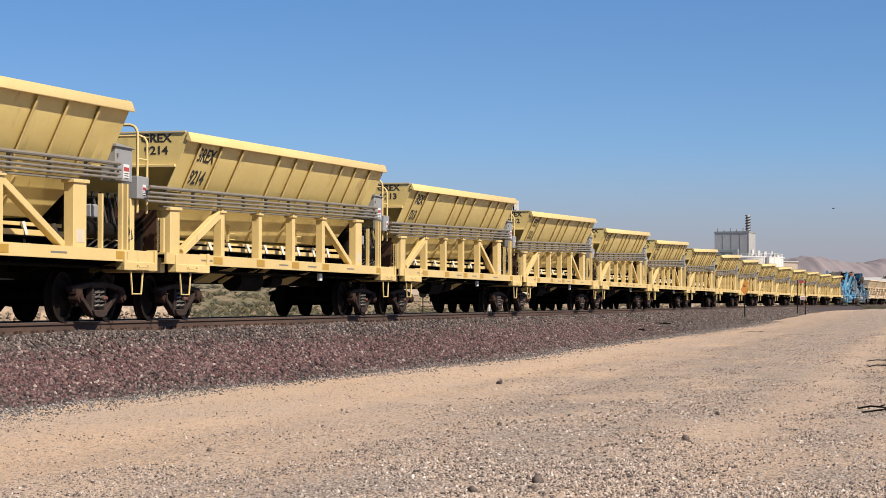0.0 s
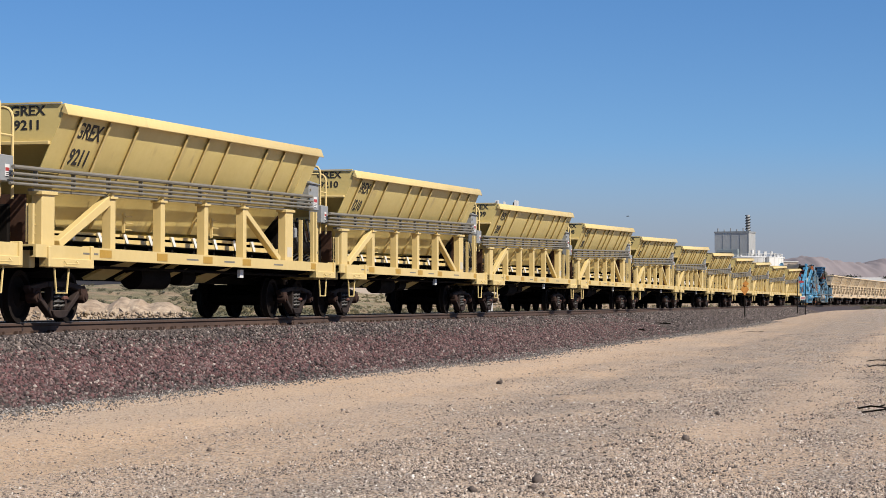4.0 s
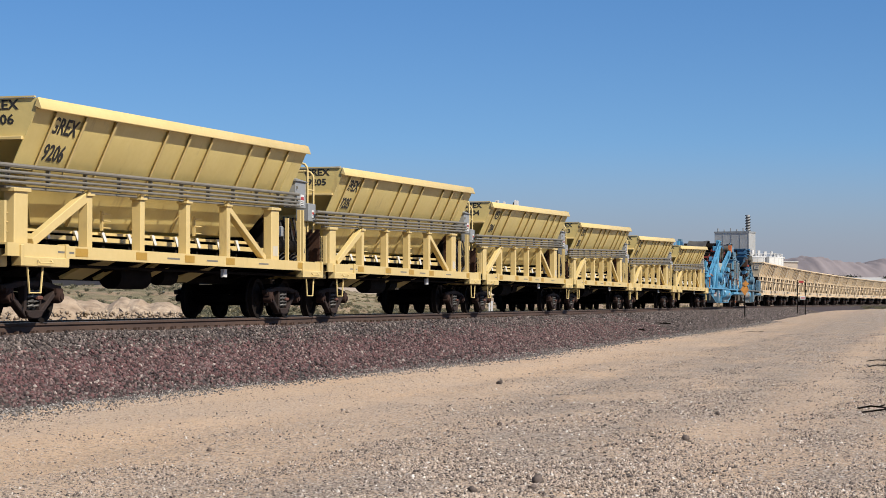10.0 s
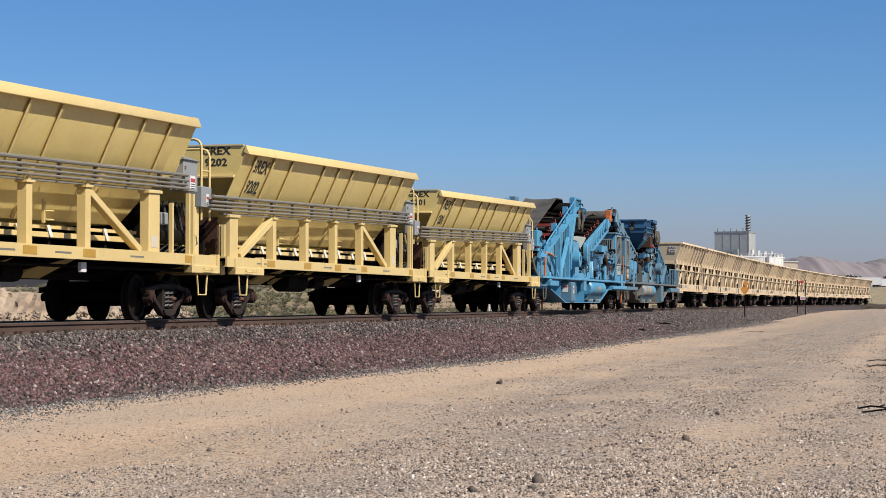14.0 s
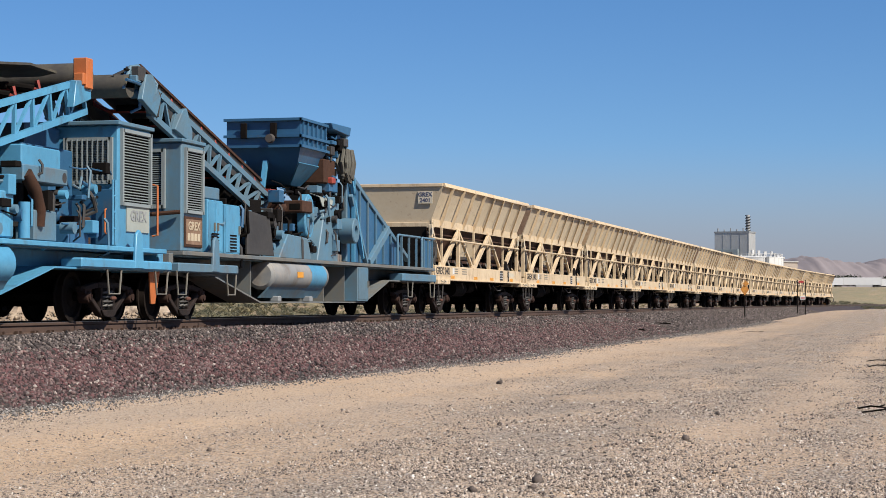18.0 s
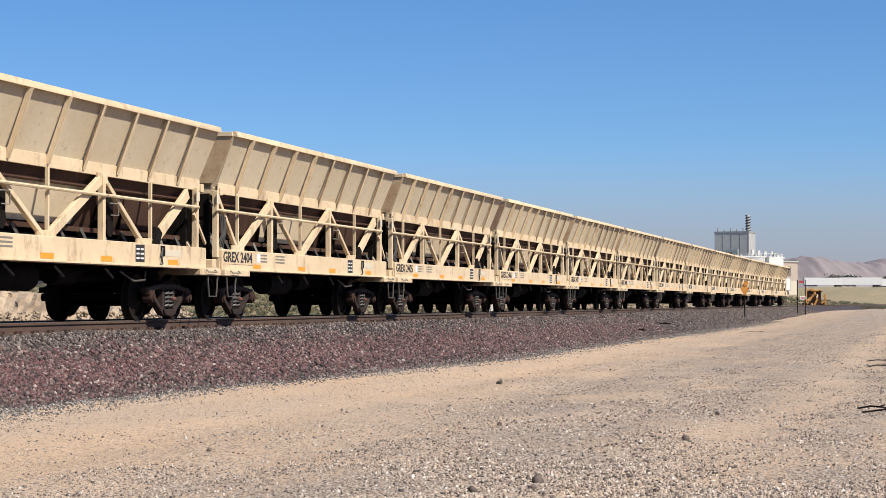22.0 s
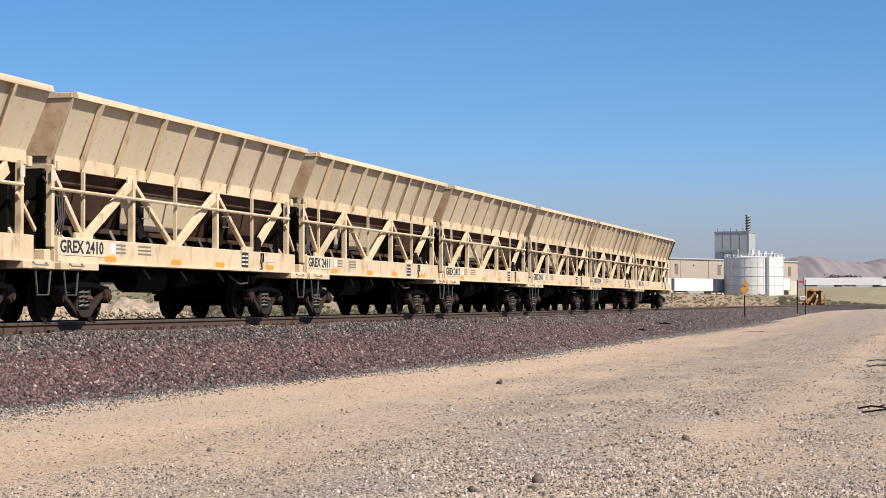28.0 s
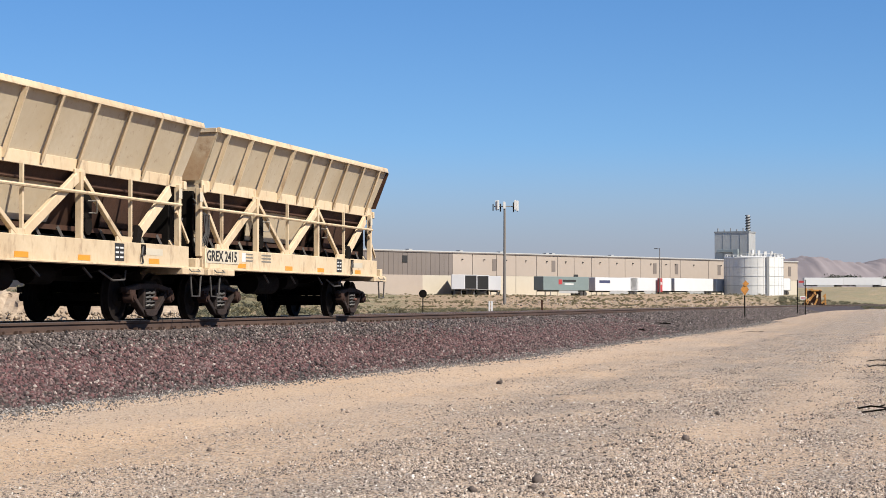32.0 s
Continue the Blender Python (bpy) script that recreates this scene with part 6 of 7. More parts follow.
def blue_rear():
    car = thing("conveyor_car", "dusty blue feeder machine car with hopper, guards and screened chute", "conveyor machine")
    drop_frame(car, L_REAR, 4.95, 12.7, BLUE_GRIME)
    # power pack at the front
    part("power_pack", Geo().box(0.88, 2.0, -1.30, 1.30, 1.27, 3.30), BLUE_DULL, car, "", 0.025)
    part("pack_roof", Geo().box(0.82, 2.06, -1.34, 1.34, 3.30, 3.37), BLUE_DULL, car, "", 0.012)
    grille(car, 1.02, 1.90, -1.305, -1.30, 2.02, 3.18)
    grille(car, 0.87, 0.87, -0.95, -0.15, 2.1, 3.15)
    rp = part("sign_panel", Geo().box(0.98, 1.90, -1.325, -1.30, 1.36, 1.93), RUST_BROWN, car, "rust-edged tan reporting panel", 0.006)
    part("panel_face", Geo().box(1.04, 1.84, -1.332, -1.32, 1.41, 1.88), RUST_PANEL, rp)
    stencil(car, "GREX", 0.22, on_slope(1.44, 1.336, 1.75, 0), BEIGE_SKIN, 1.1)
    for k in range(4):
        part("number_bar", Geo().box(1.11 + 0.17 * k, 1.24 + 0.17 * k, -1.337, -1.331, 1.48, 1.62), BEIGE_SKIN, rp)
    part("exhaust", Geo().tube([(0.88, -0.5, 1.95), (0.7, -0.8, 1.96), (0.8, -1.3, 2.0)], 0.04, 8), RUST_BROWN, car)
    cabinet(car, 2.10, 2.95, -1.35, -0.6, 1.27, 2.30, BLUE, 1)
    cabinet(car, 3.0, 3.85, -1.38, -0.6, 1.27, 2.25, BLUE, 0)
    part("pack_shelf", Geo().box(1.6, 2.9, -1.3, 0.8, 2.32, 2.55), BLUE_DULL, car, "", 0.015)
    for x in (2.25, 3.25):
        lv = Geo()
        for k in range(6):
            lv.box(x, x + 0.38, -1.40, -1.38, 1.33 + 0.06 * k, 1.36 + 0.06 * k)
        part("door_louvre", lv, BLACK_IRON, car)
    # climbing conveyor from the front machine
    for s in (-1, 1):
        part("lattice_girder", truss((-0.5, s * 1.0, 4.40), (6.8, s * 1.0, 2.56), (0.0, s * 1.0, 3.76), (6.2, s * 1.0, 2.17), 12), BLUE_DULL, car)
    part("belt", belt_geo([(-0.9, 4.22), (-0.3, 4.42), (0.4, 4.46), (1.75, 4.16), (6.9, 2.82), (7.5, 2.66)], 0.7, 0.14), RUBBER, car, "black conveyor belt")
    idlers(car, 0.4, 4.42, 6.8, 2.80, 8)
    for s in (-1, 1):
        part("belt_skirt", Geo().prism([(0.0, 4.20), (6.8, 2.52), (6.8, 2.92), (0.0, 4.62)], s * 0.78, s * 0.80), RUBBER, car)
        part("skirt_trim", Geo().beam((0.0, s * 0.82, 4.64), (6.8, s * 0.82, 2.95), 0.04, 0.05), RUST_BROWN, car)
    part("head_cover", Geo().prism([(-1.0, 4.1), (0.0, 4.2), (0.1, 4.45), (-0.3, 4.62), (-0.7, 4.55)], -0.95, -0.88), BLUE_DULL, car, "", 0.02)
    clutter(car, -0.8, 0.4, 4.0, 4.5, 81, 14, -1.0)
    clutter(car, 2.2, 6.8, 1.5, 2.4, 82, 40, -1.25)
    # plain black block fills the shaded interior behind the fittings
    part("dark_drive", Geo().box(2.9, 8.3, -0.9, 1.1, 1.28, 2.2), BLACK_IRON, car, "", 0.03)
    part("head_drum", Geo().cyl((-0.75, -0.95, 4.18), (-0.75, 0.95, 4.18), 0.21, 18), BELT_GREY, car)
    part("head_bracket", Geo().prism([(-0.6, 3.95), (0.1, 3.7), (0.3, 4.05), (-0.1, 4.45), (-0.4, 4.42)], -1.12, -1.02), BLUE_DULL, car, "", 0.01)
    part("side_bracket", Geo().prism([(1.0, 3.55), (1.9, 3.35), (1.9, 3.6), (1.6, 4.0), (1.4, 3.95)], -1.12, -1.02), BLUE_DULL, car, "", 0.01)
    # feed hopper
    rings = [(0.82, 4.44, 8.55, 10.4), (0.87, 4.40, 8.5, 10.45), (0.87, 3.80, 8.5, 10.45), (0.80, 3.64, 8.62, 10.35), (0.74, 3.45, 8.70, 10.3), (0.30, 3.0, 9.4, 10.1)]
    bin_geo = shell(8.5, 10.4, rings)
    bin_geo.v = [(x, y - 0.28, z) for x, y, z in bin_geo.v]
    part("feed_hopper", bin_geo, BLUE_DARK, car, "deep blue flared feed hopper")
    for z in (3.82, 4.05, 4.42):
        part("hopper_band", Geo().box(8.42, 10.5, -1.22, -1.15, z - 0.03, z + 0.03).box(8.42, 8.5, -1.2, 0.64, z - 0.03, z + 0.03), BLUE_DARK, car)
    for k in range(6):
        x = 8.6 + 0.34 * k
        part("hopper_rib", Geo().box(x - 0.02, x + 0.02, -1.20, -1.15, 3.82, 4.42), BLUE_DARK, car)
    for y in (-0.55, 0.15):
        part("lamp_bracket", Geo().box(8.36, 8.44, y - 0.07, y + 0.07, 4.0, 4.34), BLACK_IRON, car, "", 0.01)
    part("work_lamp", Geo().lathe((8.3, -0.5, 3.98), [(0.0, -0.08), (0.09, -0.08), (0.11, 0.04), (0.0, 0.04)], 14, "x"), DARK_STEEL, car)
    for y in (-0.3, 0.2, 0.5):
        part("hopper_leg", Geo().beam((8.6, y, 3.5), (8.2, y, 2.4), 0.10, 0.10), BLUE, car)
    part("bin_panel", Geo().plate([(8.7, -1.06, 3.46), (10.3, -1.06, 3.46), (10.1, -0.62, 3.0), (9.4, -0.62, 3.0)], 0.02), BLUE, car)
    # head gear beside the bin
    part("head_box", Geo().prism([(10.5, 4.36), (11.9, 4.30), (12.0, 4.52), (10.4, 4.50)], -1.30, -0.5), BLUE_DARK, car, "", 0.015)
    machinery(car, 10.6, 11.9, 2.9, 4.1, 31, BLACK_IRON, 20)
    clutter(car, 10.5, 11.9, 2.8, 4.3, 83, 34, -1.15)
    for y in (-1.19, 0.66):
        part("head_post", Geo().box(11.75, 11.87, y - 0.06, y + 0.06, 1.3, 4.35), BLUE_DULL, car, "", 0.01)
    hose_bundle(car, 11.6, -1.3, 3.95, 0.8, HOSE, 8)
    part("red_motor", Geo().box(10.5, 10.75, -1.3, -1.1, 3.08, 3.24), IDLER_RED, car, "", 0.03)
    part("red_bracket", Geo().box(7.0, 7.4, -0.95, -0.8, 2.7, 2.78), IDLER_RED, car)
    # machinery and towers
    machinery(car, 4.4, 9.3, 1.4, 2.6, 41, BLUE_DULL, 50)
    clutter(car, 6.4, 11.0, 1.5, 2.9, 84, 50, -1.28)
    part("gear_block", Geo().box(5.6, 11.0, -0.7, 1.0, 1.27, 2.6), BLACK_IRON, car, "", 0.03)
    part("rubber_curtain", Geo().prism([(4.4, 1.3), (6.1, 1.3), (5.8, 2.1), (4.4, 2.2)], -1.35, -1.30), RUBBER, car, "grey rubber dust curtain", 0.01)
    wheel_case(car, 8.55, 1.76, 2.74, -1.35, BLUE)
    part("gear_housing", Geo().prism([(6.4, 1.27), (8.7, 1.27), (8.4, 1.75), (7.0, 1.8)], -1.36, -0.4), BLUE_DULL, car, "", 0.02)
    part("tower", Geo().prism([(9.3, 1.27), (10.9, 1.27), (11.0, 2.8), (10.0, 2.75)], -1.30, -0.7), BLUE_DULL, car, "", 0.02)
    part("torn_cover", Geo().plate([(9.3, -1.3, 2.72), (10.4, -1.32, 2.68), (10.5, -0.9, 2.82), (9.4, -0.9, 2.85)], 0.02).plate([(9.6, -1.31, 2.52), (10.2, -1.33, 2.5), (10.4, -1.32, 2.68), (9.4, -1.3, 2.72)], 0.02), CLOTH, car, "torn pale cover")
    part("screen_chute", Geo().prism([(11.9, 1.3), (17.2, 1.3), (17.1, 1.62), (12.1, 3.34), (11.9, 3.34)], -1.22, -1.16), BLUE_DARK, car, "screened side of the descending chute")
    part("chute_top", Geo().beam((11.9, -1.2, 3.48), (17.7, -1.2, 1.46), 0.14, 0.12), BLUE_DULL, car, "", 0.01)
    for k in range(7):
        x = 12.2 + 0.72 * k
        part("screen_bar", Geo().beam((x, -1.25, 1.3), (x, -1.25, 3.40 - (x - 12.0) * 0.349), 0.04, 0.04, (1, 0, 0)), BLUE_DULL, car)
    part("screen_brace", Geo().beam((13.6, -1.28, 1.3), (15.4, -1.28, 2.2), 0.12, 0.20).beam((13.4, -1.28, 1.3), (12.0, -1.28, 2.9), 0.1, 0.1), BLUE_DULL, car, "", 0.01)
    part("tower_rail", Geo().beam((12.0, -1.3, 3.3), (13.0, -1.3, 1.4), 0.08, 0.08), BLUE, car)
    part("tower_rail", Geo().beam((12.2, -1.3, 3.3), (12.2, -1.3, 1.3), 0.08, 0.08, (1, 0, 0)), BLUE, car)
    drum(car, 11.45, -1.25, 2.02, 0.30, 0.32, BLUE_DULL)
    part("belt", belt_geo([(11.6, 3.5), (17.0, 1.62), (18.5, 1.5)], 0.7, 0.1), RUBBER, car)
    tank(car, 5.4, 9.3, TANK_DUST)
    for s in (-1, 1):
        part("blue_patch", Geo().lathe((0, s * 1.28, 0.90), [(0.313, 8.0), (0.313, 9.1)], 24, "x"), BLUE, car)
    for s in (-1, 1):
        cabinet(car, 11.9, 12.80, s * 1.05, s * 1.50, 0.35, 1.18, BLUE_DULL, 0, False, "side_locker")
        part("platform", Geo().box(16.0, 19.6, s * 1.15, s * 1.52, 0.88, 1.08), BLUE_DULL, car, "", 0.02)
        part("front_platform", Geo().box(0.2, 3.4, s * 1.15, s * 1.52, 0.88, 1.05), BLUE_DULL, car, "", 0.02)
        part("jack_stand", Geo().prism([(1.9, 0.9), (2.3, 0.9), (2.25, 1.5), (2.1, 1.58), (1.97, 1.5)], s * 1.48, s * 1.54), BLUE_DULL, car, "", 0.015)
        for x in (0.45, 3.1, 16.9, 19.3):
            stirrup(car, x, 0.47, 0.90, s * 1.48, 0.55, CONDUIT)
        handrail(car, 15.7, 1.22, 18.0, 1.22, s * 1.46, 0.85, 3, BLUE_DULL)
        handrail(car, 18.2, 1.22, 19.6, 1.22, s * 1.46, 0.85, 3, BLUE_DULL)
        part("end_panel", Geo().box(18.5, 19.3, s * 1.40, s * 1.44, 1.22, 2.02), BLUE_DARK, car, "", 0.01)
    coupler(car, 0.0, -1)
    coupler(car, L_REAR, 1)
    add_trucks(car, (1.6, 17.95))
    return car


TRAIN.append((blue_front(), 228.06))
TRAIN.append((blue_rear(), 248.76))

# ---- yard beyond the track ----
TAN_WALL = material("tan_tilt_up_concrete", (0.30, 0.25, 0.205), 0.85, second=(0.265, 0.22, 0.18), amount=0.3, coarse=0.05, fine=0.8, bump=0.02)
CREAM_WALL = material("cream_concrete", (0.40, 0.355, 0.28), 0.85, second=(0.35, 0.305, 0.235), amount=0.3, coarse=0.05, fine=0.8, bump=0.02)
BROWN_WALL = material("brown_metal_siding", (0.14, 0.1155, 0.098), 0.6, second=(0.119, 0.098, 0.084), amount=0.3, coarse=0.1, fine=1.0, bump=0.02)
ROOF_GREY = material("pale_roof", (0.35, 0.35, 0.336), 0.7, amount=0.2, coarse=0.1, fine=1.0, bump=0)
PLANT_GREY = material("grey_panel_cladding", (0.35, 0.35, 0.336), 0.5, 0.2, second=(0.252, 0.252, 0.245), amount=0.3, coarse=0.1, fine=1, bump=0)
TANK_WHITE = material("white_tank_steel", (0.56, 0.55, 0.52), 0.5, second=(0.42, 0.41, 0.39), amount=0.3, coarse=0.15, fine=1, bump=0)
TRAILER_WHITE = material("white_trailer_skin", (0.476, 0.476, 0.476), 0.45, amount=0.08, bump=0, each=0.06)
TRAILER_GREY = material("grey_green_trailer_skin", (0.14, 0.175, 0.168), 0.5, amount=0.2, bump=0)
POLE = material("weathered_pole", (0.154, 0.14, 0.126), 0.8, amount=0.4, bump=0.1)
DARK = material("dark_opening", (0.014, 0.014, 0.014), 0.9, amount=0.1, bump=0)

WALL_A, WALL_B = site(384.3, -11.76), site(560.0, 144.0)
ALONG = (WALL_B - WALL_A).normalized()
WALL_TURN = math.degrees(math.atan2(ALONG.y, ALONG.x))
YARD = 3.75


def warehouse():
    """Local x runs along the wall, y away from the lane."""
    b = thing("warehouse", "long low tan concrete warehouse with a cream lower band", "warehouse", at=pose(WALL_A.x, WALL_A.y, YARD, rz=WALL_TURN))
    n0, n1, h = -34.0, 152.5, 7.85
    part("roof", Geo().box(n0, n1, 0.4, 90, h - 0.5, h - 0.2), ROOF_GREY, b)
    part("parapet", Geo().box(n0 - 0.2, n1 + 0.2, -0.12, 0.5, h - 0.16, h + 0.05), ROOF_GREY, b)
    part("eave_line", Geo().box(n0, n1, -0.16, -0.02, h - 0.36, h - 0.18), BROWN_WALL, b)
    for x in (n0, n1):
        part("end_wall", Geo().box(min(x, x + (0.4 if x < 0 else -0.4)), max(x, x + (0.4 if x < 0 else -0.4)), 0.4, 90, -2.8, h - 0.5), TAN_WALL, b)
    part("back_wall", Geo().box(n0, n1, 89.6, 90, -2.8, h - 0.5), TAN_WALL, b)
    # dark clad bay, then tan panels over a cream band
    edge = 20.6
    part("clad_wall", Geo().box(n0, edge, 0, 0.4, 3.0, h - 0.25), BROWN_WALL, b, "brown corrugated metal siding")
    for k in range(40):
        x = n0 + 1.36 * k + 0.4
        part("siding_rib", Geo().box(x - 0.06, x + 0.06, -0.05, 0, 3.0, h - 0.3), BROWN_WALL, b)
    part("lower_wall", Geo().box(n0, edge - 9, 0, 0.4, -2.8, 3.0), TAN_WALL, b)
    part("lower_wall", Geo().box(edge - 9, edge, 0, 0.4, -2.8, 3.0), CREAM_WALL, b)
    seams = [edge, 26.8, 34.5, 40.8, 47.7, 54.9, 60.7, 66.9, 73.3, 79.3, 85.3, 93.4, 96.8, 100.9, 112.6, 123.7, 136.3, n1]
    for k, (x0, x1) in enumerate(zip(seams, seams[1:])):
        part("wall_panel", Geo().box(x0 + 0.07, x1 - 0.07, 0, 0.3, 3.1, h - 0.25), TAN_WALL, b)
        part("wall_panel", Geo().box(x0 + 0.07, x1 - 0.07, 0.02, 0.32, -2.8, 3.06), CREAM_WALL, b)
        part("wall_lamp", Geo().box(x0 + (x1 - x0) * 0.45, x0 + (x1 - x0) * 0.45 + 0.25, -0.3, 0.02, 6.2, 6.4), DARK, b)
    for x in (33.1, 52.8, 90.1, 98.7, 116.4, 148.0):
        part("louvre_window", Geo().box(x, x + 1.25, -0.06, 0.02, 4.1, 6.5), BROWN_WALL, b)
    part("joint_wall", Geo().box(edge, n1, 0.3, 0.42, -2.8, h - 0.3), BROWN_WALL, b)
    part("window", Geo().box(5.6, 7.1, -0.08, 0.02, 5.4, 6.8), DARK, b)
    part("window", Geo().box(60.5, 62.0, -0.08, 0.02, 2.0, 3.6), DARK, b)
    for x in (-6.0, -4.0, 12.5, 28.0, 41.0, 56.5, 58.5, 80):
        part("roof_vent", Geo().box(x - 0.5, x + 0.5, 4, 5, h - 0.2, h + 0.45), PLANT_GREY, b)
    return b


warehouse()


def trailer(at, skin, label, dark_doors=False):
    t = thing("semi_trailer", label, "trailer", "trailers in the yard", at=at)
    part("box_body", Geo().box(-7.6, 7.6, -1.28, 1.28, 1.15, 4.0), skin, t, "", 0.05)
    part("underframe", Geo().box(-7.4, 7.4, -0.6, 0.6, 0.9, 1.15), DARK, t)
    part("side_skirt", Geo().box(-2.5, 4.0, -1.26, -1.22, 0.55, 1.12), PLANT_GREY, t)
    for x in (5.2, 6.5):
        for y in (-1.05, 1.05):
            part("wheel", Geo().cyl((x, y - 0.2, 0.5), (x, y + 0.2, 0.5), 0.5, 14), RUBBER, t)
    for y in (-0.7, 0.7):
        part("landing_leg", Geo().box(-4.6, -4.4, y - 0.08, y + 0.08, 0.0, 1.0), PLANT_GREY, t)
    part("rear_frame", Geo().box(7.58, 7.66, -1.3, 1.3, 1.1, 4.02), PLANT_GREY, t)
    return t


def on_yard(along, out, turn=0):
    p = WALL_A + ALONG * along + Vector((ALONG.y, -ALONG.x, 0)) * out
    return pose(p.x, p.y, ground_z(p.x, p.y) - 0.02, rz=WALL_TURN + turn)


TW = "white box trailer parked in the yard"
gt = trailer(on_yard(43.5, 10), TRAILER_GREY, "grey-green box trailer with a dark red square and lettering bars")
part("emblem", Geo().box(-2.6, -1.4, -1.30, -1.285, 2.4, 3.4), SIGN_RED, gt)
part("name_bar", Geo().box(-1.2, 3.2, -1.30, -1.285, 2.9, 3.35), DARK, gt)
part("name_bar", Geo().box(-0.6, 2.4, -1.30, -1.285, 2.35, 2.6), WHITE, gt)
xt = trailer(on_yard(61.0, 10), TRAILER_WHITE, "white box trailer with dark lettering bars")
part("name_bar", Geo().box(-6.2, -2.4, -1.30, -1.285, 2.8, 3.4), NAVY, xt)
for a, o in ((73.5, 10), (90, 10), (106.5, 10), (123, 10)):
    trailer(on_yard(a, o), TRAILER_WHITE, TW)
rt = thing("red_dock_panel", "narrow red upright panel among the trailers", "panel", at=on_yard(75.8, 12.0))
part("panel", Geo().box(-0.55, 0.55, -0.3, 0.3, 1.0, 4.0), SIGN_RED, rt, "", 0.03)
part("white_mark", Geo().box(-0.2, 0.2, -0.32, -0.3, 2.6, 3.1), WHITE, rt)
part("stand", Geo().box(-0.5, 0.5, -0.25, 0.25, 0.0, 1.0), DARK, rt)
for a in (14.2, 18.0, 21.6, 25.2):
    bt = trailer(on_yard(a, 7, 41.6), TRAILER_WHITE, "white trailer backed to the dock with open dark doors")
    # a black plate stands in for the unlit inside behind the open doors
    if a in (18.0, 21.6):
        part("open_doorway", Geo().box(-7.64, -7.6, -1.1, 1.1, 1.3, 3.85), DARK, bt)
for k in range(9):
    p = site(760 + 4 * k, 146 + 15.6 * k)
    trailer(pose(p.x, p.y, ground_z(p.x, p.y), rz=HEADING - 90 + 4), TRAILER_WHITE, "white box trailer in the far row")


def plant():
    b = thing("process_tower", "tall grey clad process tower with a striped stack", "tower building", at=pose(*site(482, 70.2), rz=HEADING - 26) @ Matrix.Translation((0, 0, 3.0)))
    part("tower_wall", Geo().box(-0.5, 5.2, -4.6, 4.0, -1.2, 15.2), PLANT_GREY, b, "", 0.05)
    for k in range(4):
        y = -4.6 + 2.15 * k
        part("cladding_seam", Geo().box(-0.56, -0.5, y - 0.06, y + 0.06, 0, 15.1), GREY_BOX, b)
    part("roof_rail", Geo().box(-0.6, 5.3, -4.7, -4.6, 15.2, 15.6).box(-0.6, -0.5, -4.7, 4.1, 15.2, 15.6), GREY_BOX, b)
    part("side_duct", Geo().box(-1.6, -0.5, -2.2, -1.0, 3, 11.2).box(-1.6, -0.5, -1.0, 3.0, 10.5, 11.2), GRILLE, b, "", 0.03)
    for k in range(5):
        part("roof_pipe", Geo().cyl((0.4, 3.4 - 1.6 * k, 15.2), (0.4, 3.4 - 1.6 * k, 16.4 - 0.3 * (k % 2)), 0.16, 8), GREY_BOX, b)
    st = part("stack", Geo().cyl((1.0, -4.0, 15.2), (1.0, -4.0, 19.6), 0.48, 16), PLANT_GREY, b, "grey stack with spiral strake")
    sp = Geo().tube([(1.0 + 0.55 * math.cos(a), -4.0 + 0.55 * math.sin(a), 15.3 + 4.2 * a / 40) for a in [k * 0.4 for k in range(100)]], 0.13, 5)
    part("spiral_strake", sp, DARK, st)
    return b


plant()
tk = thing("storage_tank", "wide white steel storage tank with pale banding", "tank", at=pose(*site(452, 71.0), rz=0) @ Matrix.Translation((0, 0, 3.0)))
part("tank_wall", Geo().lathe((0, 0, 0), [(6.75, -1.2), (6.75, 8.45), (6.6, 8.6), (0.0, 8.9)], 48, "z"), TANK_WHITE, tk)
for z in (2.1, 4.2, 6.3, 8.4):
    part("wall_band", Geo().lathe((0, 0, z), [(6.75, -0.05), (6.80, -0.05), (6.80, 0.05), (6.75, 0.05)], 48, "z"), PLANT_GREY, tk)
for k in range(30):
    a = 2 * math.pi * k / 30
    part("wall_seam", Geo().box(6.74 * math.cos(a) - 0.025, 6.74 * math.cos(a) + 0.025, 6.74 * math.sin(a) - 0.025, 6.74 * math.sin(a) + 0.025, 0.0, 8.4), PLANT_GREY, tk)
rim = Geo().lathe((0, 0, 9.2), [(6.5, 0.0), (6.56, 0.0), (6.56, 0.1), (6.5, 0.1)], 48, "z")
for k in range(36):
    a = 2 * math.pi * k / 36
    rim.cyl((6.53 * math.cos(a), 6.53 * math.sin(a), 8.5), (6.53 * math.cos(a), 6.53 * math.sin(a), 9.25), 0.05, 5)
part("rim_rail", rim, TANK_WHITE, tk)
tr_ = RIGHT * 2.2 - AHEAD * 6.55
part("tank_ladder", Geo().box(tr_.x - 0.3, tr_.x + 0.3, tr_.y - 0.3, tr_.y + 0.3, 0, 8.6), PLANT_GREY, tk)
eq = thing("rooftop_equipment", "cluster of white vents, fans and ducts", "roof equipment", at=pose(*site(462, 73.0), rz=HEADING) @ Matrix.Translation((0, 0, 11.5)))
er = random.Random(3)
part("platform", Geo().box(-2, 2, -6.5, 5.0, 0.0, 0.35), TANK_WHITE, eq)
for k in range(14):
    y = -6 + 0.75 * k
    hgt = er.uniform(0.5, 2.4) if k < 12 else 0.6
    if k % 3 == 0:
        part("vent", Geo().cyl((0, y, 0.3), (0, y, hgt), er.uniform(0.25, 0.5), 12), TANK_WHITE, eq)
    else:
        part("duct", Geo().box(-0.6, 0.6, y - 0.3, y + 0.3, 0.3, hgt * 0.8), TANK_WHITE if k % 2 else PLANT_GREY, eq)


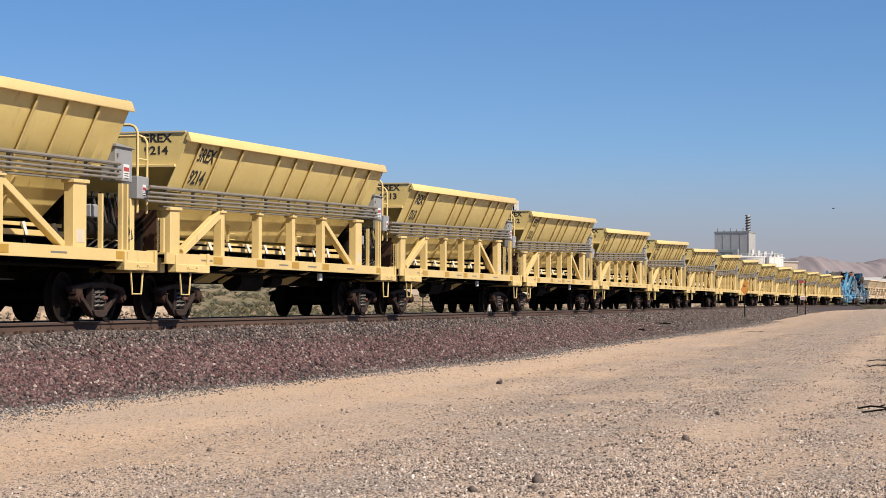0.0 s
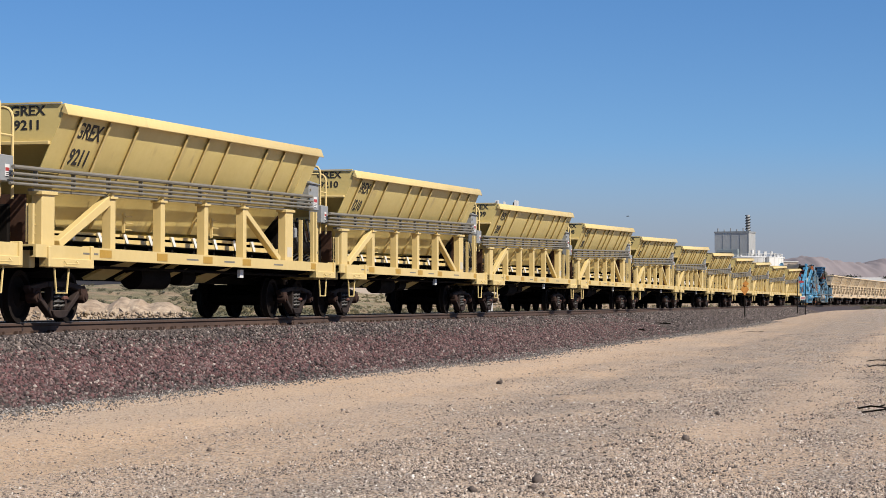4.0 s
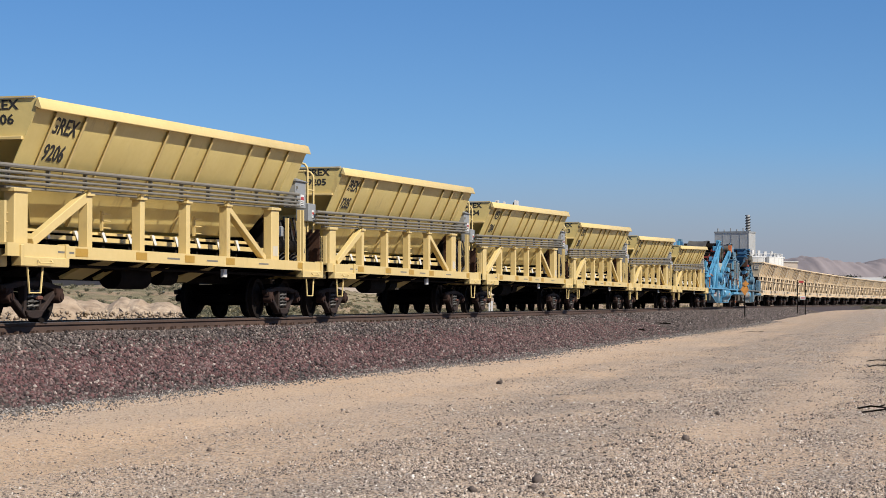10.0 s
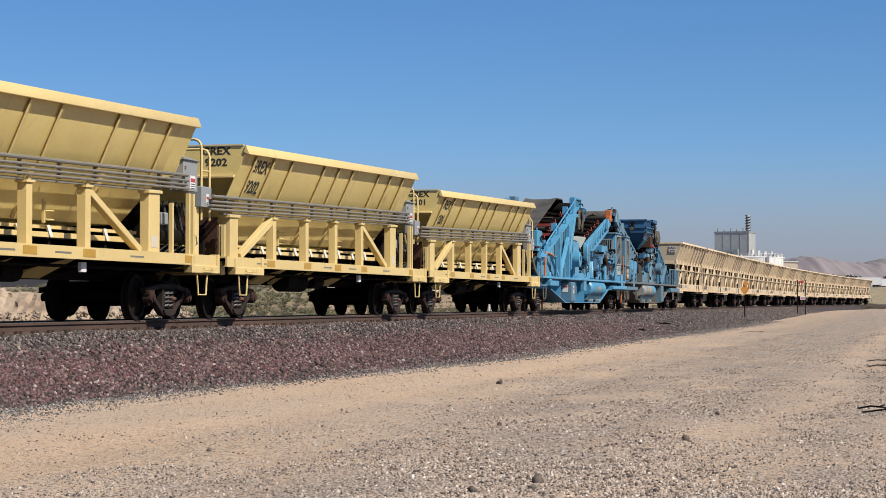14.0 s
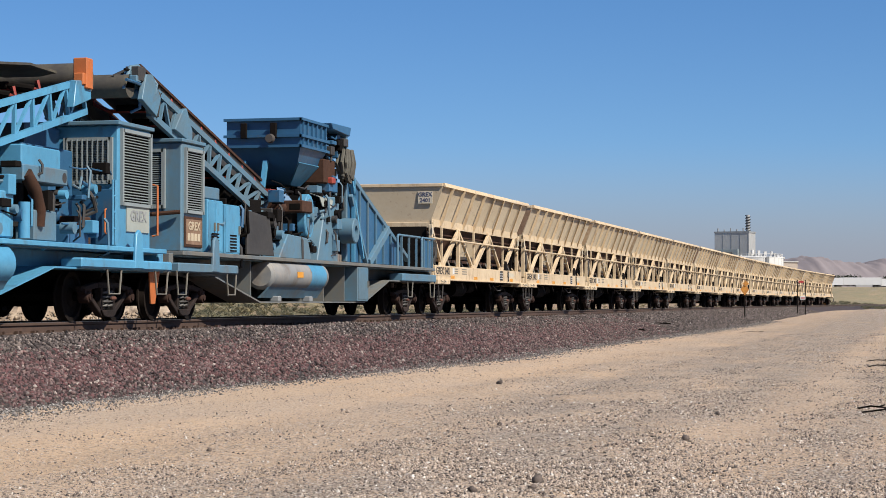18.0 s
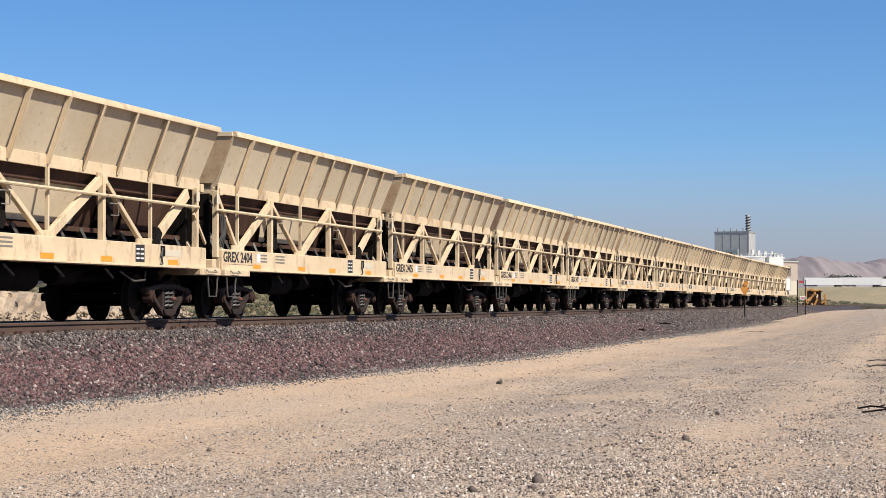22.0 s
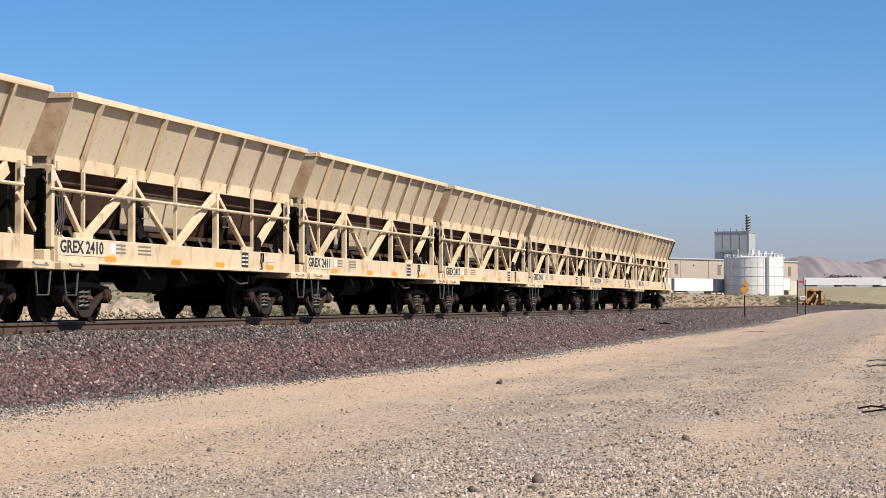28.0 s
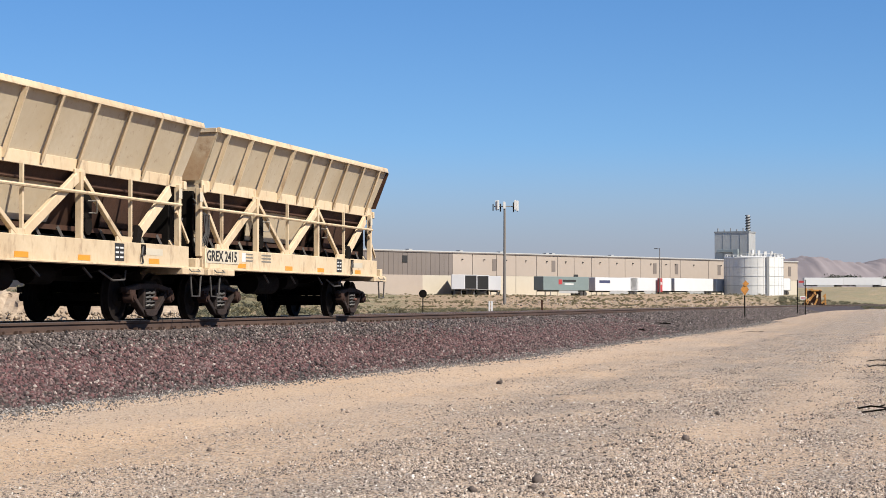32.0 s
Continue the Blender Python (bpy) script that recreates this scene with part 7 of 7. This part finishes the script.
def pole_thing(d, r, z, h, rad, name, label):
    p = site(d, r)
    t = thing(name, label, "pole", at=pose(p.x, p.y, z, rz=HEADING))
    part("shaft", Geo().lathe((0, 0, 0), [(0.0, 0.0), (rad * 1.3, 0), (rad, h * 0.5), (rad * 0.8, h), (0.0, h)], 12, "z"), POLE, t)
    return t


cell = pole_thing(300, 9.35, 0.6, 15.8, 0.20, "cell_mast", "tall slim cell mast with panel antennas")
part("head_frame", Geo().beam((0, -2.0, 15.25), (0, 1.6, 15.25), 0.14, 0.12).beam((-0.3, -0.2, 15.25), (0.5, 1.2, 15.25), 0.1, 0.1).beam((-0.3, 0.2, 15.25), (0.5, -1.5, 15.25), 0.1, 0.1), POLE, cell)
for x, y, lo, hi, w in ((-0.3, 1.75, 14.7, 15.6, 0.05), (-0.1, 1.25, 14.75, 16.15, 0.16), (-0.35, 0.98, 14.8, 16.2, 0.15), (0.3, 0.62, 14.6, 15.7, 0.10), (-0.4, 0.05, 14.9, 15.95, 0.18), (0.2, -1.35, 14.5, 15.9, 0.09), (-0.3, -1.60, 14.75, 16.2, 0.16), (0.0, -1.95, 14.6, 16.15, 0.17)):
    an = part("panel_antenna", Geo().box(x - 0.1, x + 0.1, y - w, y + w, lo, hi), TANK_WHITE if w > 0.1 else DARK, cell, "", 0.02)
    part("bracket", Geo().box(x + 0.1, x + 0.35, y - 0.08, y + 0.08, lo - 0.1, lo + 0.9), DARK, an)
lp = pole_thing(415, 45.5, YARD - 1.3, 10.2, 0.10, "yard_light_pole", "slim yard light pole with an arm")
part("lamp_arm", Geo().beam((0, 0, 10.1), (0, 0.9, 10.15), 0.08, 0.08).box(-0.12, 0.12, 0.5, 1.2, 10.05, 10.2), DARK, lp)


SIGN_AMBER = material("weathered_amber_sign", (0.52, 0.22, 0.025), 0.6, second=(0.26, 0.10, 0.02), amount=0.5, coarse=3, bump=0.05)


def sign_post(d, r, h, label):
    p = site(d, r)
    z = ground_z(p.x, p.y)
    t = thing("track_sign", label, "sign", at=pose(p.x, p.y, z - 0.05, rz=HEADING))
    part("post", Geo().box(-0.03, 0.03, -0.035, 0.035, 0, h), BLACK_IRON, t)
    return t


sg = sign_post(121, 18.45, 2.35, "weathered orange diamond warning sign on a dark post")
part("diamond_plate", Geo().prism([(0, 1.70), (0.26, 2.08), (0, 2.46), (-0.26, 2.08)], -0.05, -0.04, "x"), SIGN_AMBER, sg)
part("diamond_plate", Geo().prism([(-0.05, 2.25), (0.15, 2.42), (-0.05, 2.64), (-0.26, 2.42)], -0.08, -0.07, "x"), SIGN_AMBER, sg)
s1 = sign_post(163, 29.2, 2.95, "thin dark post beside the track with a red plate")
part("red_plate", Geo().box(-0.05, -0.04, -0.52, -0.10, 2.70, 2.88), SIGN_RED, s1)
s2 = sign_post(163, 29.85, 2.95, "thin dark post beside the track with a small white sign")
part("white_plate", Geo().box(-0.05, -0.04, 0.0, 0.42, 1.32, 1.62), WHITE, s2)
part("red_bar", Geo().box(-0.06, -0.05, 0.05, 0.37, 1.40, 1.50), SIGN_RED, s2)
# round back of a crossing sign and short white markers past the track
p = site(118, -1.2)
rs = thing("round_sign", "round dark sign back on a post past the track", "sign", at=pose(p.x, p.y, ground_z(p.x, p.y), rz=HEADING))
part("post", Geo().box(-0.03, 0.03, -0.03, 0.03, 0, 1.6), BLACK_IRON, rs)
part("disc", Geo().lathe((0, 0, 1.75), [(0.0, 0.0), (0.24, 0.0), (0.24, 0.02), (0.0, 0.02)], 20, "x"), BLACK_IRON, rs)
MARK = (("white_marker", 112, -1.6, 0.5, WHITE), ("white_marker", 160, 3.75, 1.2, WHITE), ("white_marker", 160, 3.95, 1.2, WHITE), ("fence_post", 150, 7.5, 1.3, RUST_BROWN))
for nm, d, r, h, mt in MARK:
    p = site(d, r)
    m = thing(nm, "short upright marker post past the track", "post", at=pose(p.x, p.y, ground_z(p.x, p.y), rz=HEADING))
    part("stake", Geo().box(-0.06, 0.06, -0.07, 0.07, 0, h), mt, m, "", 0.01)
p = site(150, 0.9)
sl = thing("concrete_slab", "low concrete slab edge past the track", "slab", at=pose(p.x, p.y, ground_z(p.x, p.y), rz=HEADING - 90))
part("slab", Geo().box(-1.2, 1.6, -1, 1, 0, 0.25), CREAM_WALL, sl, "", 0.03)

# yellow track machine standing off the line
p = site(290, 54.4)
ym = thing("track_machine", "small yellow and brown track maintenance machine", "track machine", at=pose(p.x, p.y, ground_z(p.x, p.y) + 0.0, rz=HEADING - 90))
YM = material("machine_yellow", (0.42, 0.196, 0.042), 0.6, amount=0.4, dirt=(0.084, 0.049, 0.021), dirt_amount=0.4)
part("chassis", Geo().box(-1.6, 1.4, -0.9, 0.9, 0.5, 0.8), RUST_BROWN, ym, "", 0.03)
part("cab", Geo().box(-0.9, 0.9, -0.8, 0.8, 0.8, 2.6), RUST_BROWN, ym, "", 0.05)
for a, b in (((-1.5, 0.4), (-1.3, 2.9)), ((-1.4, 1.0), (0.2, 2.2)), ((-1.2, 0.6), (0.0, 2.4)), ((1.5, 0.2), (1.4, 1.9)), ((-0.6, 2.6), (0.9, 2.6)), ((0.9, 0.7), (1.5, 1.2)), ((-0.2, 0.3), (0.3, 1.4))):
    part("boom", Geo().beam((a[0], -0.95, a[1]), (b[0], -0.95, b[1]), 0.2, 0.24), YM, ym, "", 0.02)
mr = random.Random(17)
for k in range(16):
    x, z = mr.uniform(-1.6, 1.6), mr.uniform(0.5, 2.7)
    part("arm", Geo().beam((x, -1.0, z), (x + mr.uniform(-0.7, 0.7), -1.05, z + mr.uniform(-0.7, 0.5)), 0.1, mr.uniform(0.08, 0.2)), mr.choice([YM, RUST_BROWN, BLACK_IRON, BEIGE]), ym)
for x in (-1.0, 0.8):
    part("wheel", Geo().cyl((x, -0.9, 0.3), (x, 0.9, 0.3), 0.3, 14), BLACK_IRON, ym)

# ---- rocks, scrub and hills ----
PALE_ROCK = material("pale_broken_rock", (0.36, 0.285, 0.205), 0.9, second=(0.22, 0.155, 0.10), amount=0.8, fine=3.5, coarse=0.5, dirt=(0.07, 0.048, 0.034), dirt_amount=0.6, dirt_scale=2.4, streak=0.85, bump=1.0, bump_scale=7, world_space=True)
TWIG = stones("dry_scrub", [(0.0, (0.105, 0.098, 0.049)), (0.4, (0.182, 0.161, 0.084)), (0.7, (0.252, 0.21, 0.119)), (1.0, (0.336, 0.28, 0.168))], 0.95, 0.2)
GREEN = stones("green_brush", [(0.0, (0.075, 0.075, 0.045)), (0.5, (0.15, 0.145, 0.09)), (1.0, (0.26, 0.235, 0.155))], 0.95, 0.2)
DARK_LEAF = stones("far_tree_leaf", [(0.0, (0.014, 0.021, 0.0126)), (1.0, (0.035, 0.0455, 0.021))], 0.95, 0.2)


def heap(seed, d0, d1, r0, r1, count, lo, hi, zlo, zhi):
    r = random.Random(seed)
    pl, sz = [], []
    for _ in range(count):
        t = r.random()
        p = site(d0 + (d1 - d0) * r.random(), r0 + (r1 - r0) * t)
        if p.y < track_y(p.x) + 6:
            continue
        p.z = ground_z(p.x, p.y) + r.uniform(zlo, zhi)
        pl.append(p)
        sz.append(r.uniform(lo, hi))
    return pl, sz


# a cut bank of pale rock past the track
def cut_bank(name, d0, depth, r0, r1, high, seed):
    step = 0.16
    rs = [r0 + step * i for i in range(int((r1 - r0) / step))]
    prof = [k / 22 for k in range(23)]
    vs = []
    for r in rs:
        edge = ease(r0, r0 + 1.5, r) * ease(r1, r1 - 2.5, r)
        top = high * edge * (0.80 + 0.38 * noise.noise((r * 0.35, seed, 0)) + 0.16 * noise.noise((r * 1.4, seed, 5)))
        for k in prof:
            rough = 0.50 * abs(noise.noise((r * 1.9, k * 2.4, seed + 9))) + 0.34 * abs(noise.noise((r * 4.3, k * 6.0, seed + 12))) + 0.30 * noise.noise((r * 1.1, k * 1.6, seed)) + 0.30 * noise.noise((r * 2.9, k * 3.0, seed + 3)) + 0.16 * noise.noise((r * 6.5, k * 8.0, seed + 6))
            p = site(d0 + depth * k ** 1.3 + rough * 1.2 * edge, r)
            z = top * min(1.0, k * 1.6) ** 0.65 * (1.0 if k < 0.7 else 1 - 0.5 * (k - 0.7)) + rough * 0.30 * edge
            vs.append((p.x, p.y, ground_z(p.x, p.y) - 0.06 + max(0.0, z)))
    n = len(prof)
    me = bpy.data.meshes.new(name)
    me.from_pydata(vs, [], [(i * n + k, (i + 1) * n + k, (i + 1) * n + k + 1, i * n + k + 1) for i in range(len(rs) - 1) for k in range(n - 1)])
    me.materials.append(PALE_ROCK)
    return tagged(new(name, me), "low cut bank of pale broken rock past the track", "rock bank", kind="structure")


cut_bank("rock_bank_1", 60, 3.2, -24, -9.6, 1.85, 2)
rubble("bank_boulders", *heap(31, 58.6, 61.6, -24, -10.2, 2400, 0.02, 0.07, 0.0, 1.0), PALE_ROCK, "broken pale boulders over the cut bank", "rocks", 1.0, 22)
rubble("bank_boulders", *heap(33, 90.5, 94.0, -19.5, -11.8, 1500, 0.03, 0.09, 0.0, 0.8), PALE_ROCK, "broken pale boulders over the farther bank", "rocks", 1.0, 23)
cut_bank("rock_bank_2", 92, 4.5, -22, -11.0, 1.7, 11)
rubble("rock_rubble", *heap(1, 58.5, 60.5, -24, -9.5, 500, 0.04, 0.15, 0.0, 0.05), PALE_ROCK, "loose pale stones at the foot of the bank", "rocks", 1.0, 21)


def tufts(name, seed, areas, mat, label, category):
    """Clumps of short blades: each clump a spray of thin leaves."""
    r = random.Random(seed)
    g = Geo()
    for d0, d1, r0, r1, count, size in areas:
        for _ in range(count):
            d = d0 + (d1 - d0) * r.random()
            k = r.random()
            p = site(d, (r0 + (r1 - r0) * k) * d)
            z = ground_z(p.x, p.y)
            h = size * r.uniform(0.5, 1.2)
            for _b in range(34):
                a, lean = r.uniform(0, 6.283), r.uniform(0.2, 1.1)
                w = h * r.uniform(0.02, 0.06)
                b = Vector((p.x + r.uniform(-.3, .3) * h, p.y + r.uniform(-.3, .3) * h, z - 0.02 + r.uniform(0, 0.3) * h))
                tip = b + Vector((math.cos(a) * lean * h, math.sin(a) * lean * h, h * r.uniform(0.35, 0.8)))
                side = Vector((-math.sin(a), math.cos(a), 0)) * w
                mid = b.lerp(tip, 0.5) + Vector((0, 0, h * 0.12))
                g.add([b - side * 0.5, b + side * 0.5, mid + side, tip, mid - side], [(0, 1, 2, 3, 4)])
    me = bpy.data.meshes.new(name)
    me.from_pydata(g.v, [], g.f)
    me.materials.append(mat)
    return tagged(new(name, me), label, category, kind="stuff")


tufts("dry_scrub", 5, [(60, 130, -0.16, 0.02, 500, 0.4), (235, 400, -0.05, 0.19, 1500, 0.35), (100, 235, -0.1, 0.12, 700, 0.35)], TWIG, "dry yellowed desert scrub past the track", "scrub")
tufts("green_brush", 6, [(78, 135, -0.14, -0.06, 330, 0.30), (98, 160, -0.225, -0.05, 420, 0.32), (110, 230, -0.05, 0.05, 260, 0.45), (250, 400, 0.17, 0.26, 900, 0.5)], GREEN, "low green brush past the track", "brush")

rubble("bank_stones", *heap(41, 232, 330, 8, 62, 3000, 0.04, 0.13, 0.0, 0.06), GRAVEL, "pale stones and clods on the dry bank past the track", "stones", 0.7, 44)
rubble("bank_stones", *heap(42, 110, 230, -6, 20, 1800, 0.04, 0.14, 0.0, 0.05), GRAVEL, "pale stones on the flat past the track", "stones", 0.7, 45)

# far dark trees
for k in range(6):
    d, rr = 900 + 8 * k, 0.196 + 0.0042 * k + (0.012 if k > 3 else 0)
    p = site(d, rr * d)
    zz = ground_z(p.x, p.y)
    t = thing("far_tree", "small dark rounded tree far beyond the yard", "tree", "far trees", at=pose(p.x, p.y, zz))
    part("trunk", Geo().lathe((0, 0, 0), [(0.25, 0.0), (0.16, 3.2)], 8, "z").beam((0, 0, 2.6), (1.2, 0.4, 4.6), 0.14, 0.14).beam((0, 0, 2.6), (-1.1, 0.3, 4.4), 0.14, 0.14), POLE, t)
    cr = random.Random(40 + k)
    leaf = Geo()
    for _ in range(420):
        c = Vector((cr.gauss(0, 1.5), cr.gauss(0, 1.5), 5.0 + cr.gauss(0, 0.9)))
        a, b = Vector((cr.gauss(0, 1), cr.gauss(0, 1), cr.gauss(0, 1))).normalized() * 0.4, Vector((cr.gauss(0, 1), cr.gauss(0, 1), cr.gauss(0, 1))).normalized() * 0.4
        leaf.add([c - a, c + b, c + a, c - b], [(0, 1, 2, 3)])
    lm = bpy.data.meshes.new("crown")
    lm.from_pydata(leaf.v, [], leaf.f)
    lm.materials.append(DARK_LEAF)
    part("crown", lm, None, t)

# hills on the skyline; distance haze is put into their base colour
HILL = material("hazed_pink_desert_hill", (0.185, 0.157, 0.157), 0.95, second=(0.175, 0.150, 0.150), amount=0.6, coarse=0.012, fine=0.06, bump=0, world_space=True)


def hill_z(r, d):
    ridge = 62 + 26 * math.exp(-((r - 705) / 60) ** 2) + 26 * math.exp(-((r - 905) / 110) ** 2) + 5 * noise.noise((r * 0.02, 4, 0)) + 4 * noise.noise((r * 0.06, 8, 0)) + 2 * noise.noise((r * 0.15, 3, 0))
    prof = ease(3300, 3800, d) * ease(4600, 3900, d)
    gully = 1 + 0.10 * noise.noise((r * 0.016, d * 0.004, 7)) + 0.07 * noise.noise((r * 0.05, d * 0.012, 2)) + 0.04 * noise.noise((r * 0.13, d * 0.03, 5))
    return max(0.0, ridge) * prof * gully


hv, hf = [], []
HR = [300 + 5 * i for i in range(261)]
HD = [3300 + 25 * j for j in range(49)]
for r in HR:
    for d in HD:
        q = site(d, r)
        hv.append((q.x, q.y, hill_z(r, d) + 2))
for i in range(len(HR) - 1):
    for j in range(len(HD) - 1):
        a = i * len(HD) + j
        hf.append((a, a + 1, a + len(HD) + 1, a + len(HD)))
hme = bpy.data.meshes.new("hills")
hme.from_pydata(hv, [], hf)
hme.polygons.foreach_set("use_smooth", [True] * len(hf))
hme.materials.append(HILL)
tagged(new("backdrop_hills", hme), "low bare desert hills on the skyline, haze in their colour", "hills", kind="structure")


# a dark bird that glides past, far beyond the track
FEATHER = material("dark_feather", (0.025, 0.023, 0.022), 0.8, amount=0.3, bump=0)
bird = thing("bird", "small dark bird gliding with raised wings", "bird", at=pose(*site(400, 79, 20.3), rz=HEADING + 90))
part("body", Geo().lathe((0, 0, 0), [(0.0, -0.20), (0.05, -0.14), (0.075, 0.0), (0.06, 0.12), (0.045, 0.18), (0.05, 0.22), (0.0, 0.29)], 12, "x"), FEATHER, bird)
part("tail", Geo().prism([(-0.36, -0.07), (-0.36, 0.07), (-0.15, 0.03), (-0.15, -0.03)], -0.01, 0.01, "z"), FEATHER, bird)
for sd in (-1, 1):
    part("wing", Geo().plate([(0.12, 0, 0.03), (-0.10, 0, 0.03), (-0.14, sd * 0.25, 0.13), (0.06, sd * 0.25, 0.13)], 0.015).plate([(0.06, sd * 0.25, 0.13), (-0.14, sd * 0.25, 0.13), (-0.12, sd * 0.45, 0.16), (-0.02, sd * 0.45, 0.16)], 0.012), FEATHER, bird)


# ---- motion of the train ----
def motions():
    times = [i * 0.8 for i in range(41)]
    for car, q in TRAIN:
        rows = []
        for t in times:
            s = TRAIN_S + q - run(t)
            rows.append((t, pose(s, track_y(s), RAIL_Z, rz=math.degrees(track_turn(s)))))
        walk(car, rows)
    walk(bird, [(t, pose(*site(400, 79 - 10.4 * t, 20.3 - 0.40 * t), rz=HEADING + 90)) for t in (0.0, 8.0, 16.0, 24.0, 32.0)])
    # axles roll while they pass in front
    for car, q in TRAIN:
        for ax in [o for o in car.children if o.name.split(".")[0] == "axle"]:
            x = ax.location.x
            turns = []
            for i in range(0, 32 * 30 + 1):
                if 20 < TRAIN_S + q + x - run(i / 30) < 56:
                    turns.append((i / 30, pose(x, 0, WHEEL_R, ry=math.degrees(-run(i / 30) / WHEEL_R) % 360)))
            if not turns:
                continue
            if turns[0][0] > 0:
                turns.insert(0, (0.0, turns[0][1]))
            if turns[-1][0] < 32.0:
                turns.append((32.0, turns[-1][1]))
            walk(ax, turns)


motions()
